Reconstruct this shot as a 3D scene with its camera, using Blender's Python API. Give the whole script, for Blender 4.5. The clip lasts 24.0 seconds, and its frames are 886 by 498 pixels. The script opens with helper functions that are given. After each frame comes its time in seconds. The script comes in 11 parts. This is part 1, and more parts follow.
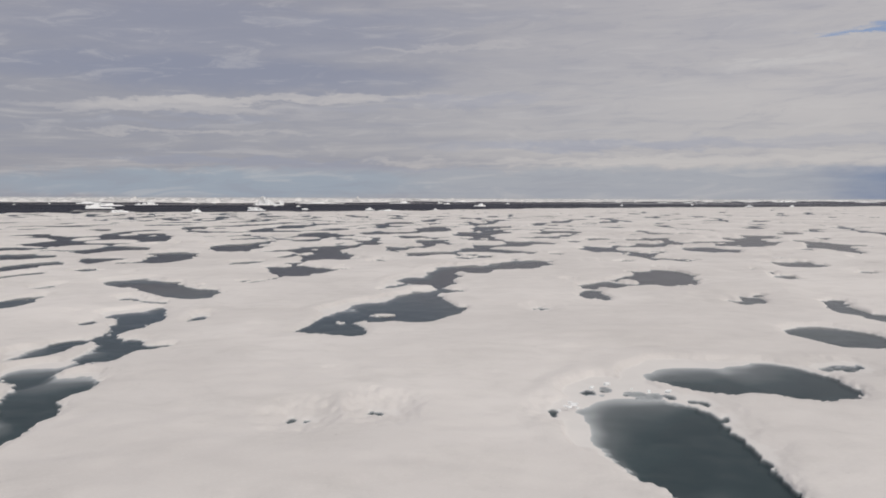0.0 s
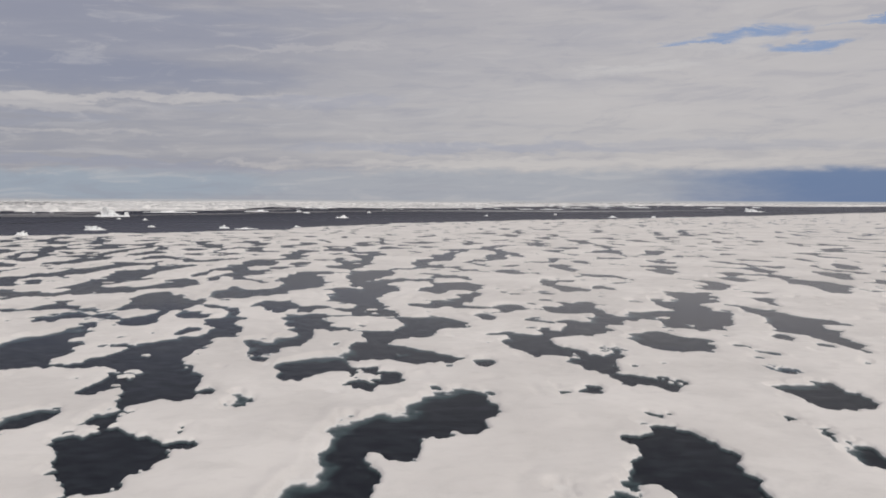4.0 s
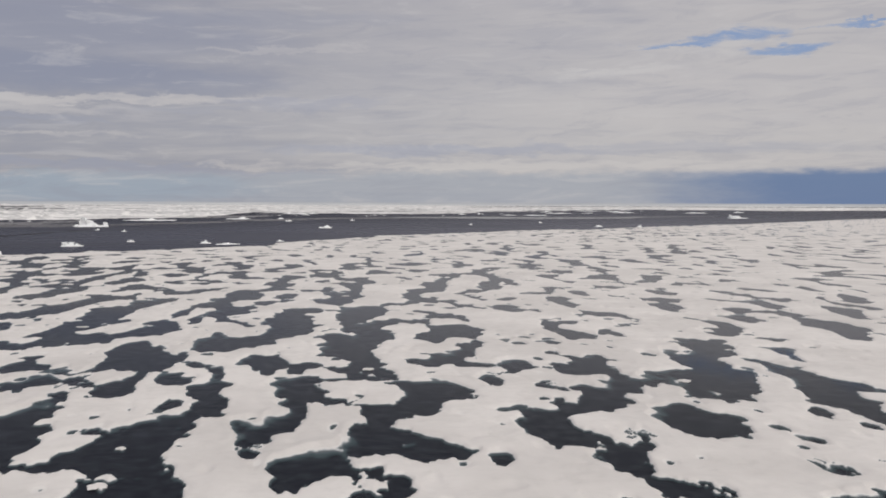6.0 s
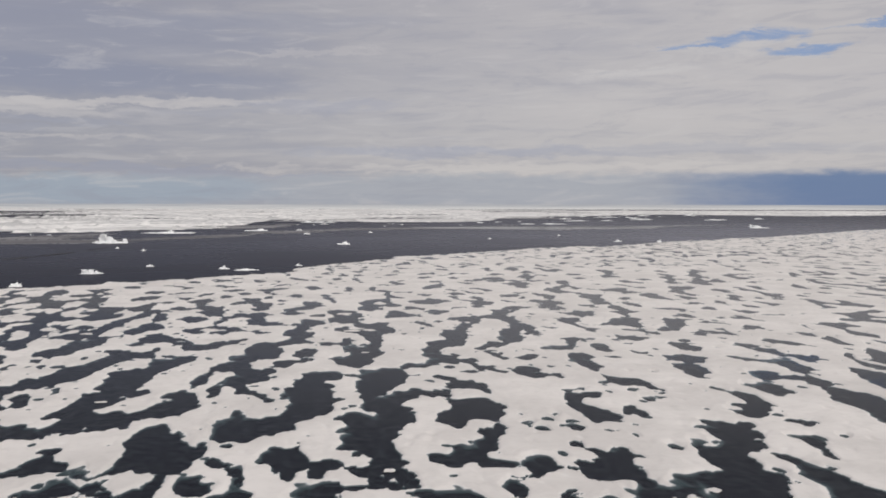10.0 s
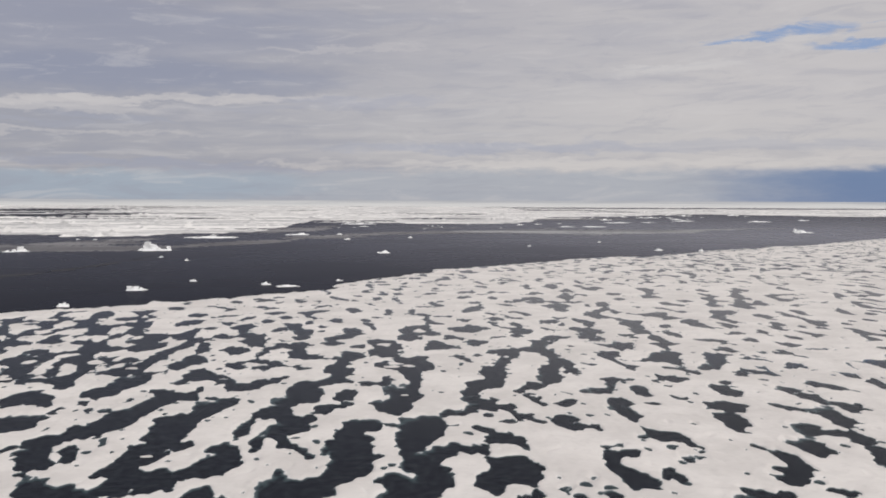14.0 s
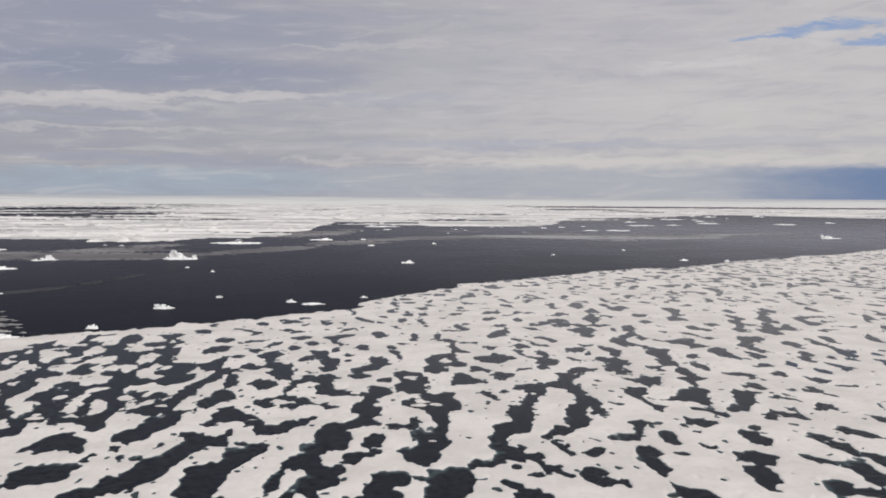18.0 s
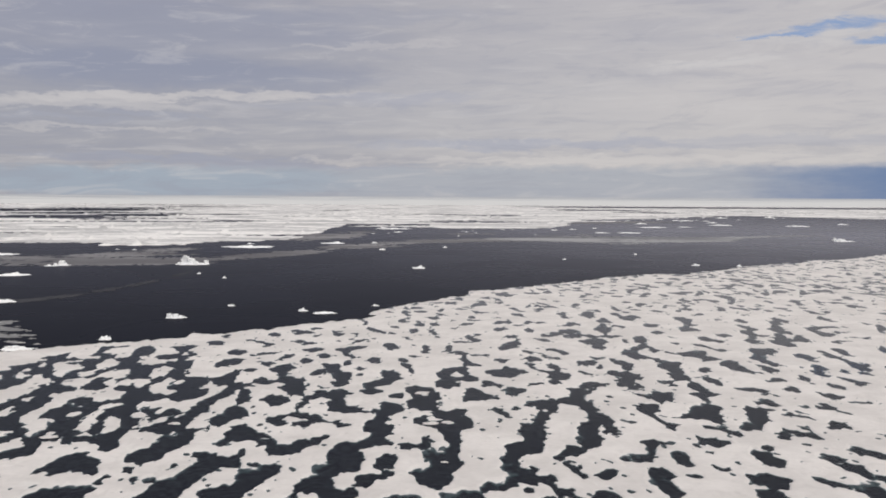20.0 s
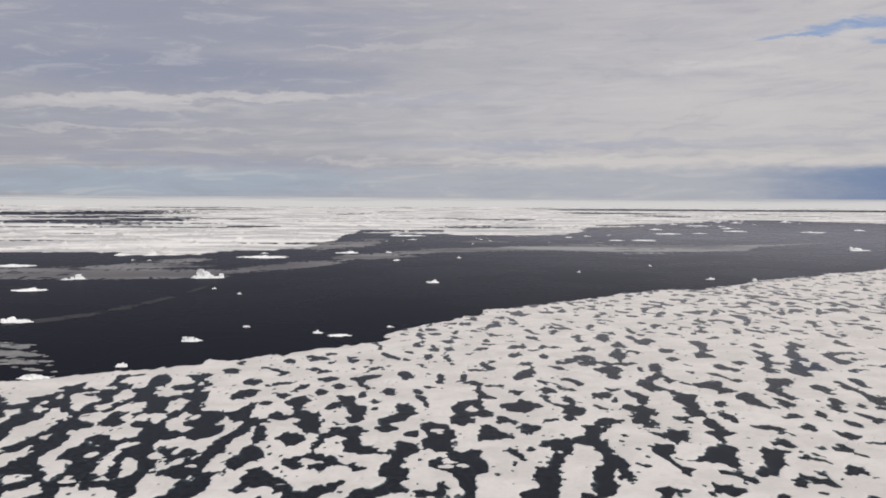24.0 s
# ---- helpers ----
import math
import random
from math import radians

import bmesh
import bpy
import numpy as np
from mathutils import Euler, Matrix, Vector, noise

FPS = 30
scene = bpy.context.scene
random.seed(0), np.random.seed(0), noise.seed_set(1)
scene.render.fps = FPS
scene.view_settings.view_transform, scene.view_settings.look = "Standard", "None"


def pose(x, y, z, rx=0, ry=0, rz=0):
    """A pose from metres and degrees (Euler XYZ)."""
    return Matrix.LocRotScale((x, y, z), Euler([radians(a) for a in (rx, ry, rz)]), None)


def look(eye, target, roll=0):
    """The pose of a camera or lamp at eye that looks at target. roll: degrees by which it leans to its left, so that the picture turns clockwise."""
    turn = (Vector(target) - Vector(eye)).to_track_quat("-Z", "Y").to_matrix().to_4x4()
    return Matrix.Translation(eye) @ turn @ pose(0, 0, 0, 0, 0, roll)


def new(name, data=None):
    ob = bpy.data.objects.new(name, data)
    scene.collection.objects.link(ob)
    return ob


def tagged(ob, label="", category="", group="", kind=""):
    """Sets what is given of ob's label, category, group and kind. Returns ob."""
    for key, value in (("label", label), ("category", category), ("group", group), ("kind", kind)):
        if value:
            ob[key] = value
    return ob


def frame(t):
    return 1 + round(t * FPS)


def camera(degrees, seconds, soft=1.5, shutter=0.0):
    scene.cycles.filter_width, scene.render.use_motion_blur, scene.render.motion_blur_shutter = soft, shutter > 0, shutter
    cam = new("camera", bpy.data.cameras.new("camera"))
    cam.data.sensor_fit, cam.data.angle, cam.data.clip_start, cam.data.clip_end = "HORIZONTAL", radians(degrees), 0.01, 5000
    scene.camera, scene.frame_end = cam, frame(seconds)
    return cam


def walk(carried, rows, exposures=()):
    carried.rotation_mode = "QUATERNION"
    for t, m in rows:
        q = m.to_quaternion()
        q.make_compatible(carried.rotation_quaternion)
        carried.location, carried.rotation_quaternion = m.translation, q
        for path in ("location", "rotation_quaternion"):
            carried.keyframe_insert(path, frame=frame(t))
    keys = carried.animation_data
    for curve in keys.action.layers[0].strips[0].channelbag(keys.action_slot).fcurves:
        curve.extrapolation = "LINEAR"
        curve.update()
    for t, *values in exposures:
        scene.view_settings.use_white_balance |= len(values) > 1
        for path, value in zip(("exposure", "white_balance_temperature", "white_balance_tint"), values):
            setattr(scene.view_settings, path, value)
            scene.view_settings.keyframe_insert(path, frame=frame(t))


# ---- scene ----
cam = camera(50.5, 24.0, soft=1.8)


def flight(t, x, y, z, turn, tilt, lean):
    """A row of the path: place, degrees turned to the left, tilted down, leaned."""
    return t, pose(x, y, z, 90 - tilt, 0, turn) @ pose(0, 0, 0, 0, 0, lean)


PATH = [flight(*r) for r in (
        (0, 0.00, -0.00, 5.00, -0.00, 3.11, 0.18),
        (0.5, -0.15, 2.97, 5.34, -1.36, 3.14, 0.22),
        (1, -0.36, 6.37, 5.67, -2.18, 3.06, 0.32),
        (1.5, -0.61, 9.37, 6.14, -3.05, 3.04, 0.43),
        (2, -0.86, 12.61, 6.90, -4.86, 3.03, 0.38),
        (2.5, -1.05, 15.45, 7.69, -6.82, 3.06, 0.25),
        (4.5, -2.05, 26.06, 11.88, -9.05, 2.94, 0.18),
        (5, -2.24, 28.02, 13.04, -9.65, 2.91, 0.16),
        (5.5, -2.41, 29.51, 13.97, -9.75, 2.85, 0.26),
        (6, -2.56, 30.76, 15.06, -9.76, 2.82, 0.21),
        (6.5, -2.67, 31.63, 15.99, -9.79, 2.80, 0.26),
        (7, -2.65, 32.25, 17.13, -9.80, 2.81, 0.12),
        (7.5, -2.68, 32.60, 18.04, -9.81, 2.72, 0.24),
        (8, -2.80, 32.85, 19.04, -9.82, 2.67, 0.23),
        (8.5, -2.77, 32.93, 20.10, -9.81, 2.66, 0.16),
        (9, -2.68, 32.99, 21.37, -9.53, 2.70, 0.10),
        (9.5, -2.68, 33.04, 22.45, -9.06, 2.71, 0.14),
        (10, -2.67, 33.01, 23.55, -8.68, 2.71, 0.11),
        (10.5, -2.59, 32.95, 24.62, -8.44, 2.75, 0.14),
        (12.5, -2.67, 32.65, 28.66, -7.04, 2.89, 0.16),
        (13, -2.72, 32.70, 29.46, -6.65, 2.89, 0.17),
        (13.5, -2.67, 32.73, 30.28, -6.40, 2.91, 0.20),
        (14, -2.74, 32.71, 31.20, -6.27, 2.95, 0.23),
        (14.5, -2.76, 32.70, 32.11, -6.12, 2.98, 0.25),
        (15, -2.83, 32.80, 33.06, -5.89, 3.00, 0.25),
        (15.5, -2.93, 32.73, 34.13, -5.77, 3.03, 0.28),
        (16, -3.07, 32.78, 35.20, -5.63, 3.06, 0.24),
        (16.5, -3.27, 32.90, 36.14, -5.44, 3.08, 0.25),
        (17, -3.50, 33.12, 37.11, -5.14, 3.10, 0.33),
        (17.5, -3.59, 33.18, 38.08, -5.02, 3.13, 0.33),
        (18, -3.69, 33.23, 39.11, -4.90, 3.15, 0.36),
        (18.5, -3.66, 33.27, 40.04, -4.69, 3.16, 0.34),
        (20.5, -3.94, 33.39, 43.63, -4.15, 3.20, 0.35),
        (21, -3.92, 33.44, 44.75, -4.04, 3.22, 0.39),
        (21.5, -3.95, 33.52, 45.62, -3.85, 3.20, 0.35),
        (22, -4.01, 33.55, 46.56, -3.78, 3.17, 0.34),
        (22.5, -4.05, 33.60, 47.57, -3.63, 3.16, 0.32),
        (23, -4.11, 33.73, 48.52, -3.51, 3.15, 0.31),
        (23.5, -4.19, 33.77, 49.48, -3.47, 3.13, 0.32),
        (24, -4.20, 33.63, 50.65, -3.40, 3.14, 0.31),
)]
walk(cam, PATH, exposures=((0, -0.06), (5, -0.02), (10, 0.0), (13, 0.10), (24, 0.10)))

# ---- light ----
SUN_EL, SUN_AZ = 38, 155          # degrees above the horizon, clockwise from +y


class Nodes:
    """A thin hand for building node trees."""

    def __init__(self, tree):
        self.tree = tree
        tree.nodes.clear()

    def put(self, value, socket):
        if isinstance(value, bpy.types.NodeSocket):
            self.tree.links.new(value, socket)
        else:
            socket.default_value = value

    def add(self, kind, inputs=None, **settings):
        node = self.tree.nodes.new(kind)
        for key, value in settings.items():
            setattr(node, key, value)
        for key, value in (inputs or {}).items():
            self.put(value, node.inputs[key])
        return node

    def math(self, op, a, b=0.0, c=None, clamp=False):
        node = self.add("ShaderNodeMath", {0: a, 1: b}, operation=op, use_clamp=clamp)
        if c is not None:
            self.put(c, node.inputs[2])
        return node.outputs[0]

    def span(self, value, a, b, c=0.0, d=1.0):
        node = self.add("ShaderNodeMapRange", {"Value": value, "From Min": a, "From Max": b, "To Min": c, "To Max": d},
                        interpolation_type="SMOOTHSTEP")
        return node.outputs[0]

    def mix(self, fac, a, b, kind="MIX"):
        node = self.add("ShaderNodeMix", data_type="RGBA", blend_type=kind)
        for value, socket in ((fac, node.inputs[0]), (a, node.inputs[6]), (b, node.inputs[7])):
            self.put((*value, 1.0) if isinstance(value, tuple) and len(value) == 3 else value, socket)
        return node.outputs[2]

    def noise(self, vector, scale, detail=4.0, rough=0.55, warp=0.0, lac=2.0):
        node = self.add("ShaderNodeTexNoise", {"Scale": scale, "Detail": detail, "Roughness": rough, "Distortion": warp, "Lacunarity": lac})
        if vector is not None:
            self.tree.links.new(vector, node.inputs["Vector"])
        return node.outputs["Fac"]

    def vec(self, x, y, z=0.0):
        return self.add("ShaderNodeCombineXYZ", {0: x, 1: y, 2: z}).outputs[0]


world = bpy.data.worlds.new("sky")
scene.world = world
world.use_nodes = True
n = Nodes(world.node_tree)
way = n.add("ShaderNodeTexCoord").outputs["Generated"]
axes = n.add("ShaderNodeSeparateXYZ", {0: way}).outputs
az = n.math("MULTIPLY", n.math("ARCTAN2", axes[0], axes[1]), 57.2958)     # degrees clockwise from +y
el = n.math("MULTIPLY", n.math("ARCSINE", axes[2]), 57.2958)
sky = n.add("ShaderNodeTexSky", sky_type="NISHITA", sun_disc=False, sun_elevation=radians(SUN_EL), sun_rotation=radians(SUN_AZ),
            air_density=1.0, dust_density=0.6, ozone_density=2.0)
blue = n.mix(1.0, sky.outputs[0], (0.085, 0.085, 0.085), "MULTIPLY")
# the cloud deck, seen in perspective: a plane overhead
up = n.math("ADD", n.math("MAXIMUM", axes[2], 0.0), 0.035)
px, py = n.math("DIVIDE", axes[0], up), n.math("DIVIDE", axes[1], up)
deck = n.vec(px, py)
big = n.noise(n.vec(n.math("MULTIPLY", px, 0.45), py), 0.40, 4.0, 0.5, 0.5)
fine = n.noise(n.vec(n.math("MULTIPLY", px, 0.7), py), 1.6, 8.0, 0.6, 0.7)
streak = n.noise(n.vec(n.math("MULTIPLY", az, 0.085), n.math("MULTIPLY", el, 0.62)), 1.0, 8.0, 0.6, 0.9)
wob_a = n.math("MULTIPLY", n.math("SUBTRACT", n.noise(n.vec(n.math("MULTIPLY", az, 0.35), n.math("MULTIPLY", el, 1.2)), 1.0, 5.0, 0.6), 0.5), 7.0)
wob_e = n.math("MULTIPLY", n.math("SUBTRACT", n.noise(n.vec(n.math("MULTIPLY", az, 0.35), n.math("MULTIPLY", el, 1.2), 7.0), 1.0, 5.0, 0.6), 0.5), 1.7)


def bank(a, e, half_a, half_e, tilt=0.0, soft=0.6):
    """A soft-edged patch of the deck round the bearing a and the height e, in degrees; tilt: its rise for each degree to the right."""
    da = n.math("SUBTRACT", n.math("ADD", az, wob_a), a)
    de = n.math("SUBTRACT", n.math("SUBTRACT", n.math("ADD", el, wob_e), e), n.math("MULTIPLY", da, tilt))
    qa, qe = n.math("DIVIDE", da, half_a), n.math("DIVIDE", de, half_e)
    r = n.math("ADD", n.math("MULTIPLY", qa, qa), n.math("MULTIPLY", qe, qe))
    return n.span(r, 1.0 + soft, max(0.0, 1.0 - soft), 0.0, 1.0)


light_c, dark_c = (0.555, 0.522, 0.520), (0.280, 0.288, 0.365)
# bluer and darker on the left, a warm thin veil on the right
side = n.math("SUBTRACT", n.math("ADD", az, n.math("MULTIPLY", n.math("SUBTRACT", big, 0.5), 30.0)), n.math("MULTIPLY", el, 0.9))
cloud = n.mix(n.span(side, -23.0, 17.0), (0.318, 0.315, 0.362), (0.515, 0.490, 0.495))
tone = n.math("ADD", n.math("MULTIPLY", big, 0.30), n.math("ADD", n.math("MULTIPLY", fine, 0.32), n.math("MULTIPLY", streak, 0.38)))
cloud = n.mix(n.math("MULTIPLY", n.span(tone, 0.52, 0.36), n.span(az, 8.0, -12.0, 0.30, 0.50)), cloud, dark_c)
cloud = n.mix(n.math("MULTIPLY", n.span(tone, 0.50, 0.68), 0.42), cloud, light_c)
for a, e, ha, he, tilt, soft, amount, colour in (
        (-14, 9.6, 12, 1.5, 0.0, 0.95, 0.45, (0.265, 0.278, 0.365)),
        (-14, 7.3, 13, 0.95, -0.02, 0.9, 0.75, (0.250, 0.264, 0.350)),
        (-2, 10.6, 9, 0.5, 0.03, 0.95, 0.35, (0.30, 0.31, 0.385)),
        (-11, 5.8, 10, 0.27, 0.035, 0.7, 0.75, light_c),
        (-16, 5.2, 8, 0.27, 0.0, 0.8, 0.5, light_c),
        (-3, 5.45, 7, 0.20, 0.04, 0.8, 0.35, (0.37, 0.37, 0.43)),
        (-18, 4.35, 4.5, 0.16, -0.02, 0.8, 0.55, (0.33, 0.335, 0.40)),
        (-12.5, 4.6, 3.5, 0.15, -0.05, 0.8, 0.55, (0.33, 0.335, 0.40)),
        (-15, 3.8, 7, 0.14, 0.0, 0.8, 0.40, light_c),
        (1, 5.95, 5, 0.22, 0.0, 0.9, 0.45, (0.36, 0.365, 0.44)),
        (-12, 2.15, 8, 0.24, -0.02, 0.9, 0.65, (0.30, 0.315, 0.40)),
        (-4.5, 1.75, 7, 0.14, 0.0, 0.9, 0.55, (0.31, 0.32, 0.41)),
        (-2.3, 2.2, 2.2, 0.17, 0.02, 0.9, 0.45, light_c),
        (9, 3.2, 9, 0.36, 0.0, 0.9, 0.60, (0.345, 0.36, 0.445)),
        (24, 3.3, 9, 0.26, 0.0, 0.9, 0.40, (0.38, 0.385, 0.45)),
        (17, 2.3, 15, 0.25, 0.012, 0.7, 0.65, (0.57, 0.54, 0.535)),
        (30, 2.7, 3, 0.3, 0.03, 0.8, 0.45, light_c),
        (20.5, 7.8, 3.5, 0.32, 0.05, 0.8, 0.55, (0.60, 0.575, 0.57)),
        (27, 8.8, 3.5, 0.45, 0.0, 0.9, 0.45, (0.60, 0.575, 0.57)),
        (30, 6.0, 12, 2.0, 0.0, 0.95, 0.40, light_c),
        (0, 9.0, 5, 0.16, 0.05, 0.8, 0.35, light_c),
        (12, 0.8, 44, 1.0, 0.0, 0.6, 0.72, (0.335, 0.365, 0.43)),
        (-14, 0.8, 12, 0.9, 0.0, 0.7, 0.55, (0.30, 0.37, 0.46))):
    cloud = n.mix(n.math("MULTIPLY", bank(a, e, ha, he, tilt, soft), amount), cloud, colour)
wisp = n.noise(n.vec(n.math("MULTIPLY", n.math("ADD", az, n.math("MULTIPLY", el, -1.5)), 0.22), n.math("MULTIPLY", el, 1.25), 3.0), 1.0, 9.0, 0.64, 0.9)
cloud = n.mix(n.math("MULTIPLY", n.span(wisp, 0.50, 0.36), n.span(az, 4.0, -10.0, 0.20, 0.26)), cloud, (0.27, 0.275, 0.345))
cloud = n.mix(n.math("MULTIPLY", n.span(wisp, 0.52, 0.68), n.span(az, 4.0, -10.0, 0.24, 0.28)), cloud, (0.60, 0.572, 0.568))
clear = n.math("MAXIMUM", n.math("MAXIMUM", bank(27.0, 9.6, 2.6, 0.40, 0.05, 1.0), bank(23.6, 9.25, 2.6, 0.15, 0.06, 1.0)), n.math("MAXIMUM", bank(29.8, 8.75, 2.1, 0.25, 0.03, 1.0), bank(33.5, 9.9, 2.2, 0.11, 0.05, 1.0)))
clear = n.math("MULTIPLY", clear, n.span(wisp, 0.64, 0.42))
low_gap = n.math("MULTIPLY", n.math("MULTIPLY", n.span(n.math("ADD", az, wob_a), 18.5, 31.0), n.span(az, 70.0, 50.0)), n.span(n.math("ADD", el, n.math("MULTIPLY", wob_e, 0.45)), 2.15, 1.65))
colour = n.mix(n.math("MULTIPLY", clear, 0.68), cloud, (0.15, 0.28, 0.54))
colour = n.mix(n.math("MULTIPLY", low_gap, 0.9), colour, (0.115, 0.185, 0.345))
colour = n.mix(0.06, colour, blue)
# high overhead the deck is thin and bright
colour = n.mix(n.span(el, 14.0, 60.0), colour, (0.72, 0.705, 0.70))
# below the horizon: the pack ice that goes on past all that is built
drift = n.noise(n.vec(n.math("MULTIPLY", az, 0.16), n.math("MULTIPLY", el, 26.0)), 1.0, 4.0, 0.6)
under = n.mix(n.span(n.math("ADD", el, n.math("MULTIPLY", n.math("SUBTRACT", drift, 0.5), 0.9)), -0.28, 0.02), (0.60, 0.588, 0.582), (0.40, 0.405, 0.43))
colour = n.mix(n.span(el, -0.015, 0.03), under, colour)
out = n.add("ShaderNodeBackground", {"Color": colour, "Strength": 1.0})
n.tree.links.new(out.outputs[0], n.add("ShaderNodeOutputWorld").inputs[0])

sun = new("sun", bpy.data.lights.new("sun", "SUN"))
sun.data.energy, sun.data.angle, sun.data.color = 1.45, radians(14), (1.0, 0.955, 0.89)
sun.matrix_world = look((0, 0, 300), (-math.sin(radians(SUN_AZ)) * 300 * 1.19, -math.cos(radians(SUN_AZ)) * 300 * 1.19, 0))

# ---- materials ----


def material(name):
    mat = bpy.data.materials.new(name)
    mat.use_nodes = True
    return mat, Nodes(mat.node_tree)


def finish(n, shader):
    n.tree.links.new(shader, n.add("ShaderNodeOutputMaterial").inputs[0])


def bump(n, height, strength, distance):
    return n.add("ShaderNodeBump", {"Height": height, "Strength": strength, "Distance": distance}).outputs[0]


def ice_material():
    mat, n = material("melting_ice")
    place = n.add("ShaderNodeNewGeometry").outputs["Position"]
    z = n.add("ShaderNodeSeparateXYZ", {0: place}).outputs[2]
    broad = n.noise(place, 0.06, 5.0, 0.6, 0.3)
    grain = n.noise(place, 0.9, 6.0, 0.65, 0.2)
    crystal = n.noise(place, 14.0, 3.0, 0.6)
    top = n.mix(n.span(broad, 0.35, 0.65), (0.632, 0.599, 0.582), (0.742, 0.706, 0.686))
    top = n.mix(n.math("MULTIPLY", n.span(grain, 0.52, 0.72), 0.20), top, (0.50, 0.482, 0.472))
    # grey soaked patches and scattered dirt
    soaked = n.noise(place, 0.28, 7.0, 0.68, 0.6)
    dirt = n.noise(place, 4.5, 4.0, 0.7, 0.3)
    top = n.mix(n.math("MULTIPLY", n.span(soaked, 0.48, 0.64), 0.24), top, (0.51, 0.487, 0.470))
    top = n.mix(n.math("MULTIPLY", n.math("MULTIPLY", n.span(dirt, 0.66, 0.74), n.span(soaked, 0.42, 0.58)), 0.35), top, (0.33, 0.315, 0.30))
    top = n.mix(n.math("MULTIPLY", n.span(crystal, 0.5, 0.75), 0.22), top, (0.78, 0.76, 0.745))
    # drained, washed white along the low brinks
    top = n.mix(n.math("MULTIPLY", n.span(z, 0.042, 0.016), 0.40), top, (0.79, 0.77, 0.755))
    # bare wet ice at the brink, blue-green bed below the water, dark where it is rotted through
    # darker with depth: light lost in the water is painted into the bed too
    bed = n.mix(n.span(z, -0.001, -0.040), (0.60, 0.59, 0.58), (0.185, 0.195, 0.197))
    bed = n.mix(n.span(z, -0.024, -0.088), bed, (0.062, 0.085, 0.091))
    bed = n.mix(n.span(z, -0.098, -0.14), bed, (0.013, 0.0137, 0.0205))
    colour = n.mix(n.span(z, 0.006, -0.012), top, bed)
    relief = n.math("ADD", n.math("MULTIPLY", grain, 0.7), n.math("MULTIPLY", crystal, 0.18))
    shader = n.add("ShaderNodeBsdfPrincipled", {"Base Color": colour, "Roughness": n.span(grain, 0.3, 0.7, 0.55, 0.85), "Specular IOR Level": 0.25,
                                                "Normal": bump(n, relief, 0.35, 0.12)})
    finish(n, shader.outputs[0])
    return mat


def pond_material():
    mat, n = material("pond_water")
    place = n.add("ShaderNodeNewGeometry").outputs["Position"]
    ripple = n.noise(place, 2.2, 3.0, 0.55, 0.4)
    normal = bump(n, ripple, 0.03, 0.05)
    gloss = n.add("ShaderNodeBsdfGlossy", {"Color": (0.82, 0.82, 0.84, 1), "Roughness": 0.045, "Normal": normal})
    clear = n.add("ShaderNodeBsdfTransparent", {"Color": (0.82, 0.86, 0.89, 1)})
    fresnel = n.add("ShaderNodeFresnel", {"IOR": 1.33, "Normal": normal}).outputs[0]
    # reflected sky painted dimmer on the left, brighter to the right, by x
    mirror_by_x = n.span(n.add("ShaderNodeSeparateXYZ", {0: place}).outputs[0], -50.0, 45.0, 0.66, 1.16)
    shader = n.add("ShaderNodeMixShader", {0: n.math("MULTIPLY", n.span(fresnel, 0.16, 0.64, 0.018, 0.38), mirror_by_x), 1: clear.outputs[0], 2: gloss.outputs[0]})
    finish(n, shader.outputs[0])
    return mat


def sea_material():
    mat, n = material("sea_water")
    place = n.add("ShaderNodeNewGeometry").outputs["Position"]
    swell = n.noise(place, 0.35, 4.0, 0.6, 0.4)
    chop = n.noise(place, 1.6, 3.0, 0.6, 0.3)
    calm = n.noise(place, 0.012, 4.0, 0.6, 0.8)
    height = n.math("ADD", swell, n.math("MULTIPLY", chop, 0.4))
    normal = bump(n, height, 0.6, 0.5)
    deep = n.add("ShaderNodeBsdfDiffuse", {"Color": (0.0125, 0.0140, 0.0205, 1)})
    gloss = n.add("ShaderNodeBsdfGlossy", {"Color": (0.745, 0.745, 0.81, 1), "Roughness": n.span(calm, 0.4, 0.7, 0.30, 0.20), "Normal": normal})
    fresnel = n.add("ShaderNodeFresnel", {"IOR": 1.33}).outputs[0]
    # sky reflection scaled by x: darker left, lighter right, put into the gloss mix
    mirror_by_x = n.span(n.add("ShaderNodeSeparateXYZ", {0: place}).outputs[0], -160.0, 420.0, 0.56, 1.10)
    shader = n.add("ShaderNodeMixShader", {0: n.math("MULTIPLY", n.math("MULTIPLY", n.math("POWER", fresnel, 2.85), n.span(fresnel, 0.95, 0.77, 0.30, 1.0)), n.math("MULTIPLY", mirror_by_x, n.span(calm, 0.35, 0.7, 0.80, 1.0))), 1: deep.outputs[0], 2: gloss.outputs[0]})
    finish(n, shader.outputs[0])
    return mat


def snow_material(name, low, high, broken=1.0):
    """Snow between two tones; broken < 1 draws the tones out into streaks."""
    mat, n = material(name)
    place = n.add("ShaderNodeNewGeometry").outputs["Position"]
    drawn = n.add("ShaderNodeVectorMath", {0: place, 1: (broken, 1.0, 1.0)}, operation="MULTIPLY").outputs[0]
    broad = n.noise(drawn, 0.012, 7.0, 0.66, 0.5)
    grain = n.noise(place, 0.5, 5.0, 0.65)
    colour = n.mix(n.span(n.math("ADD", n.math("MULTIPLY", broad, 0.75), n.math("MULTIPLY", grain, 0.25)), 0.41, 0.60), low, high)
    shader = n.add("ShaderNodeBsdfPrincipled", {"Base Color": colour, "Roughness": 0.8, "Specular IOR Level": 0.2, "Normal": bump(n, grain, 0.5, 0.4)})
    finish(n, shader.outputs[0])
    return mat


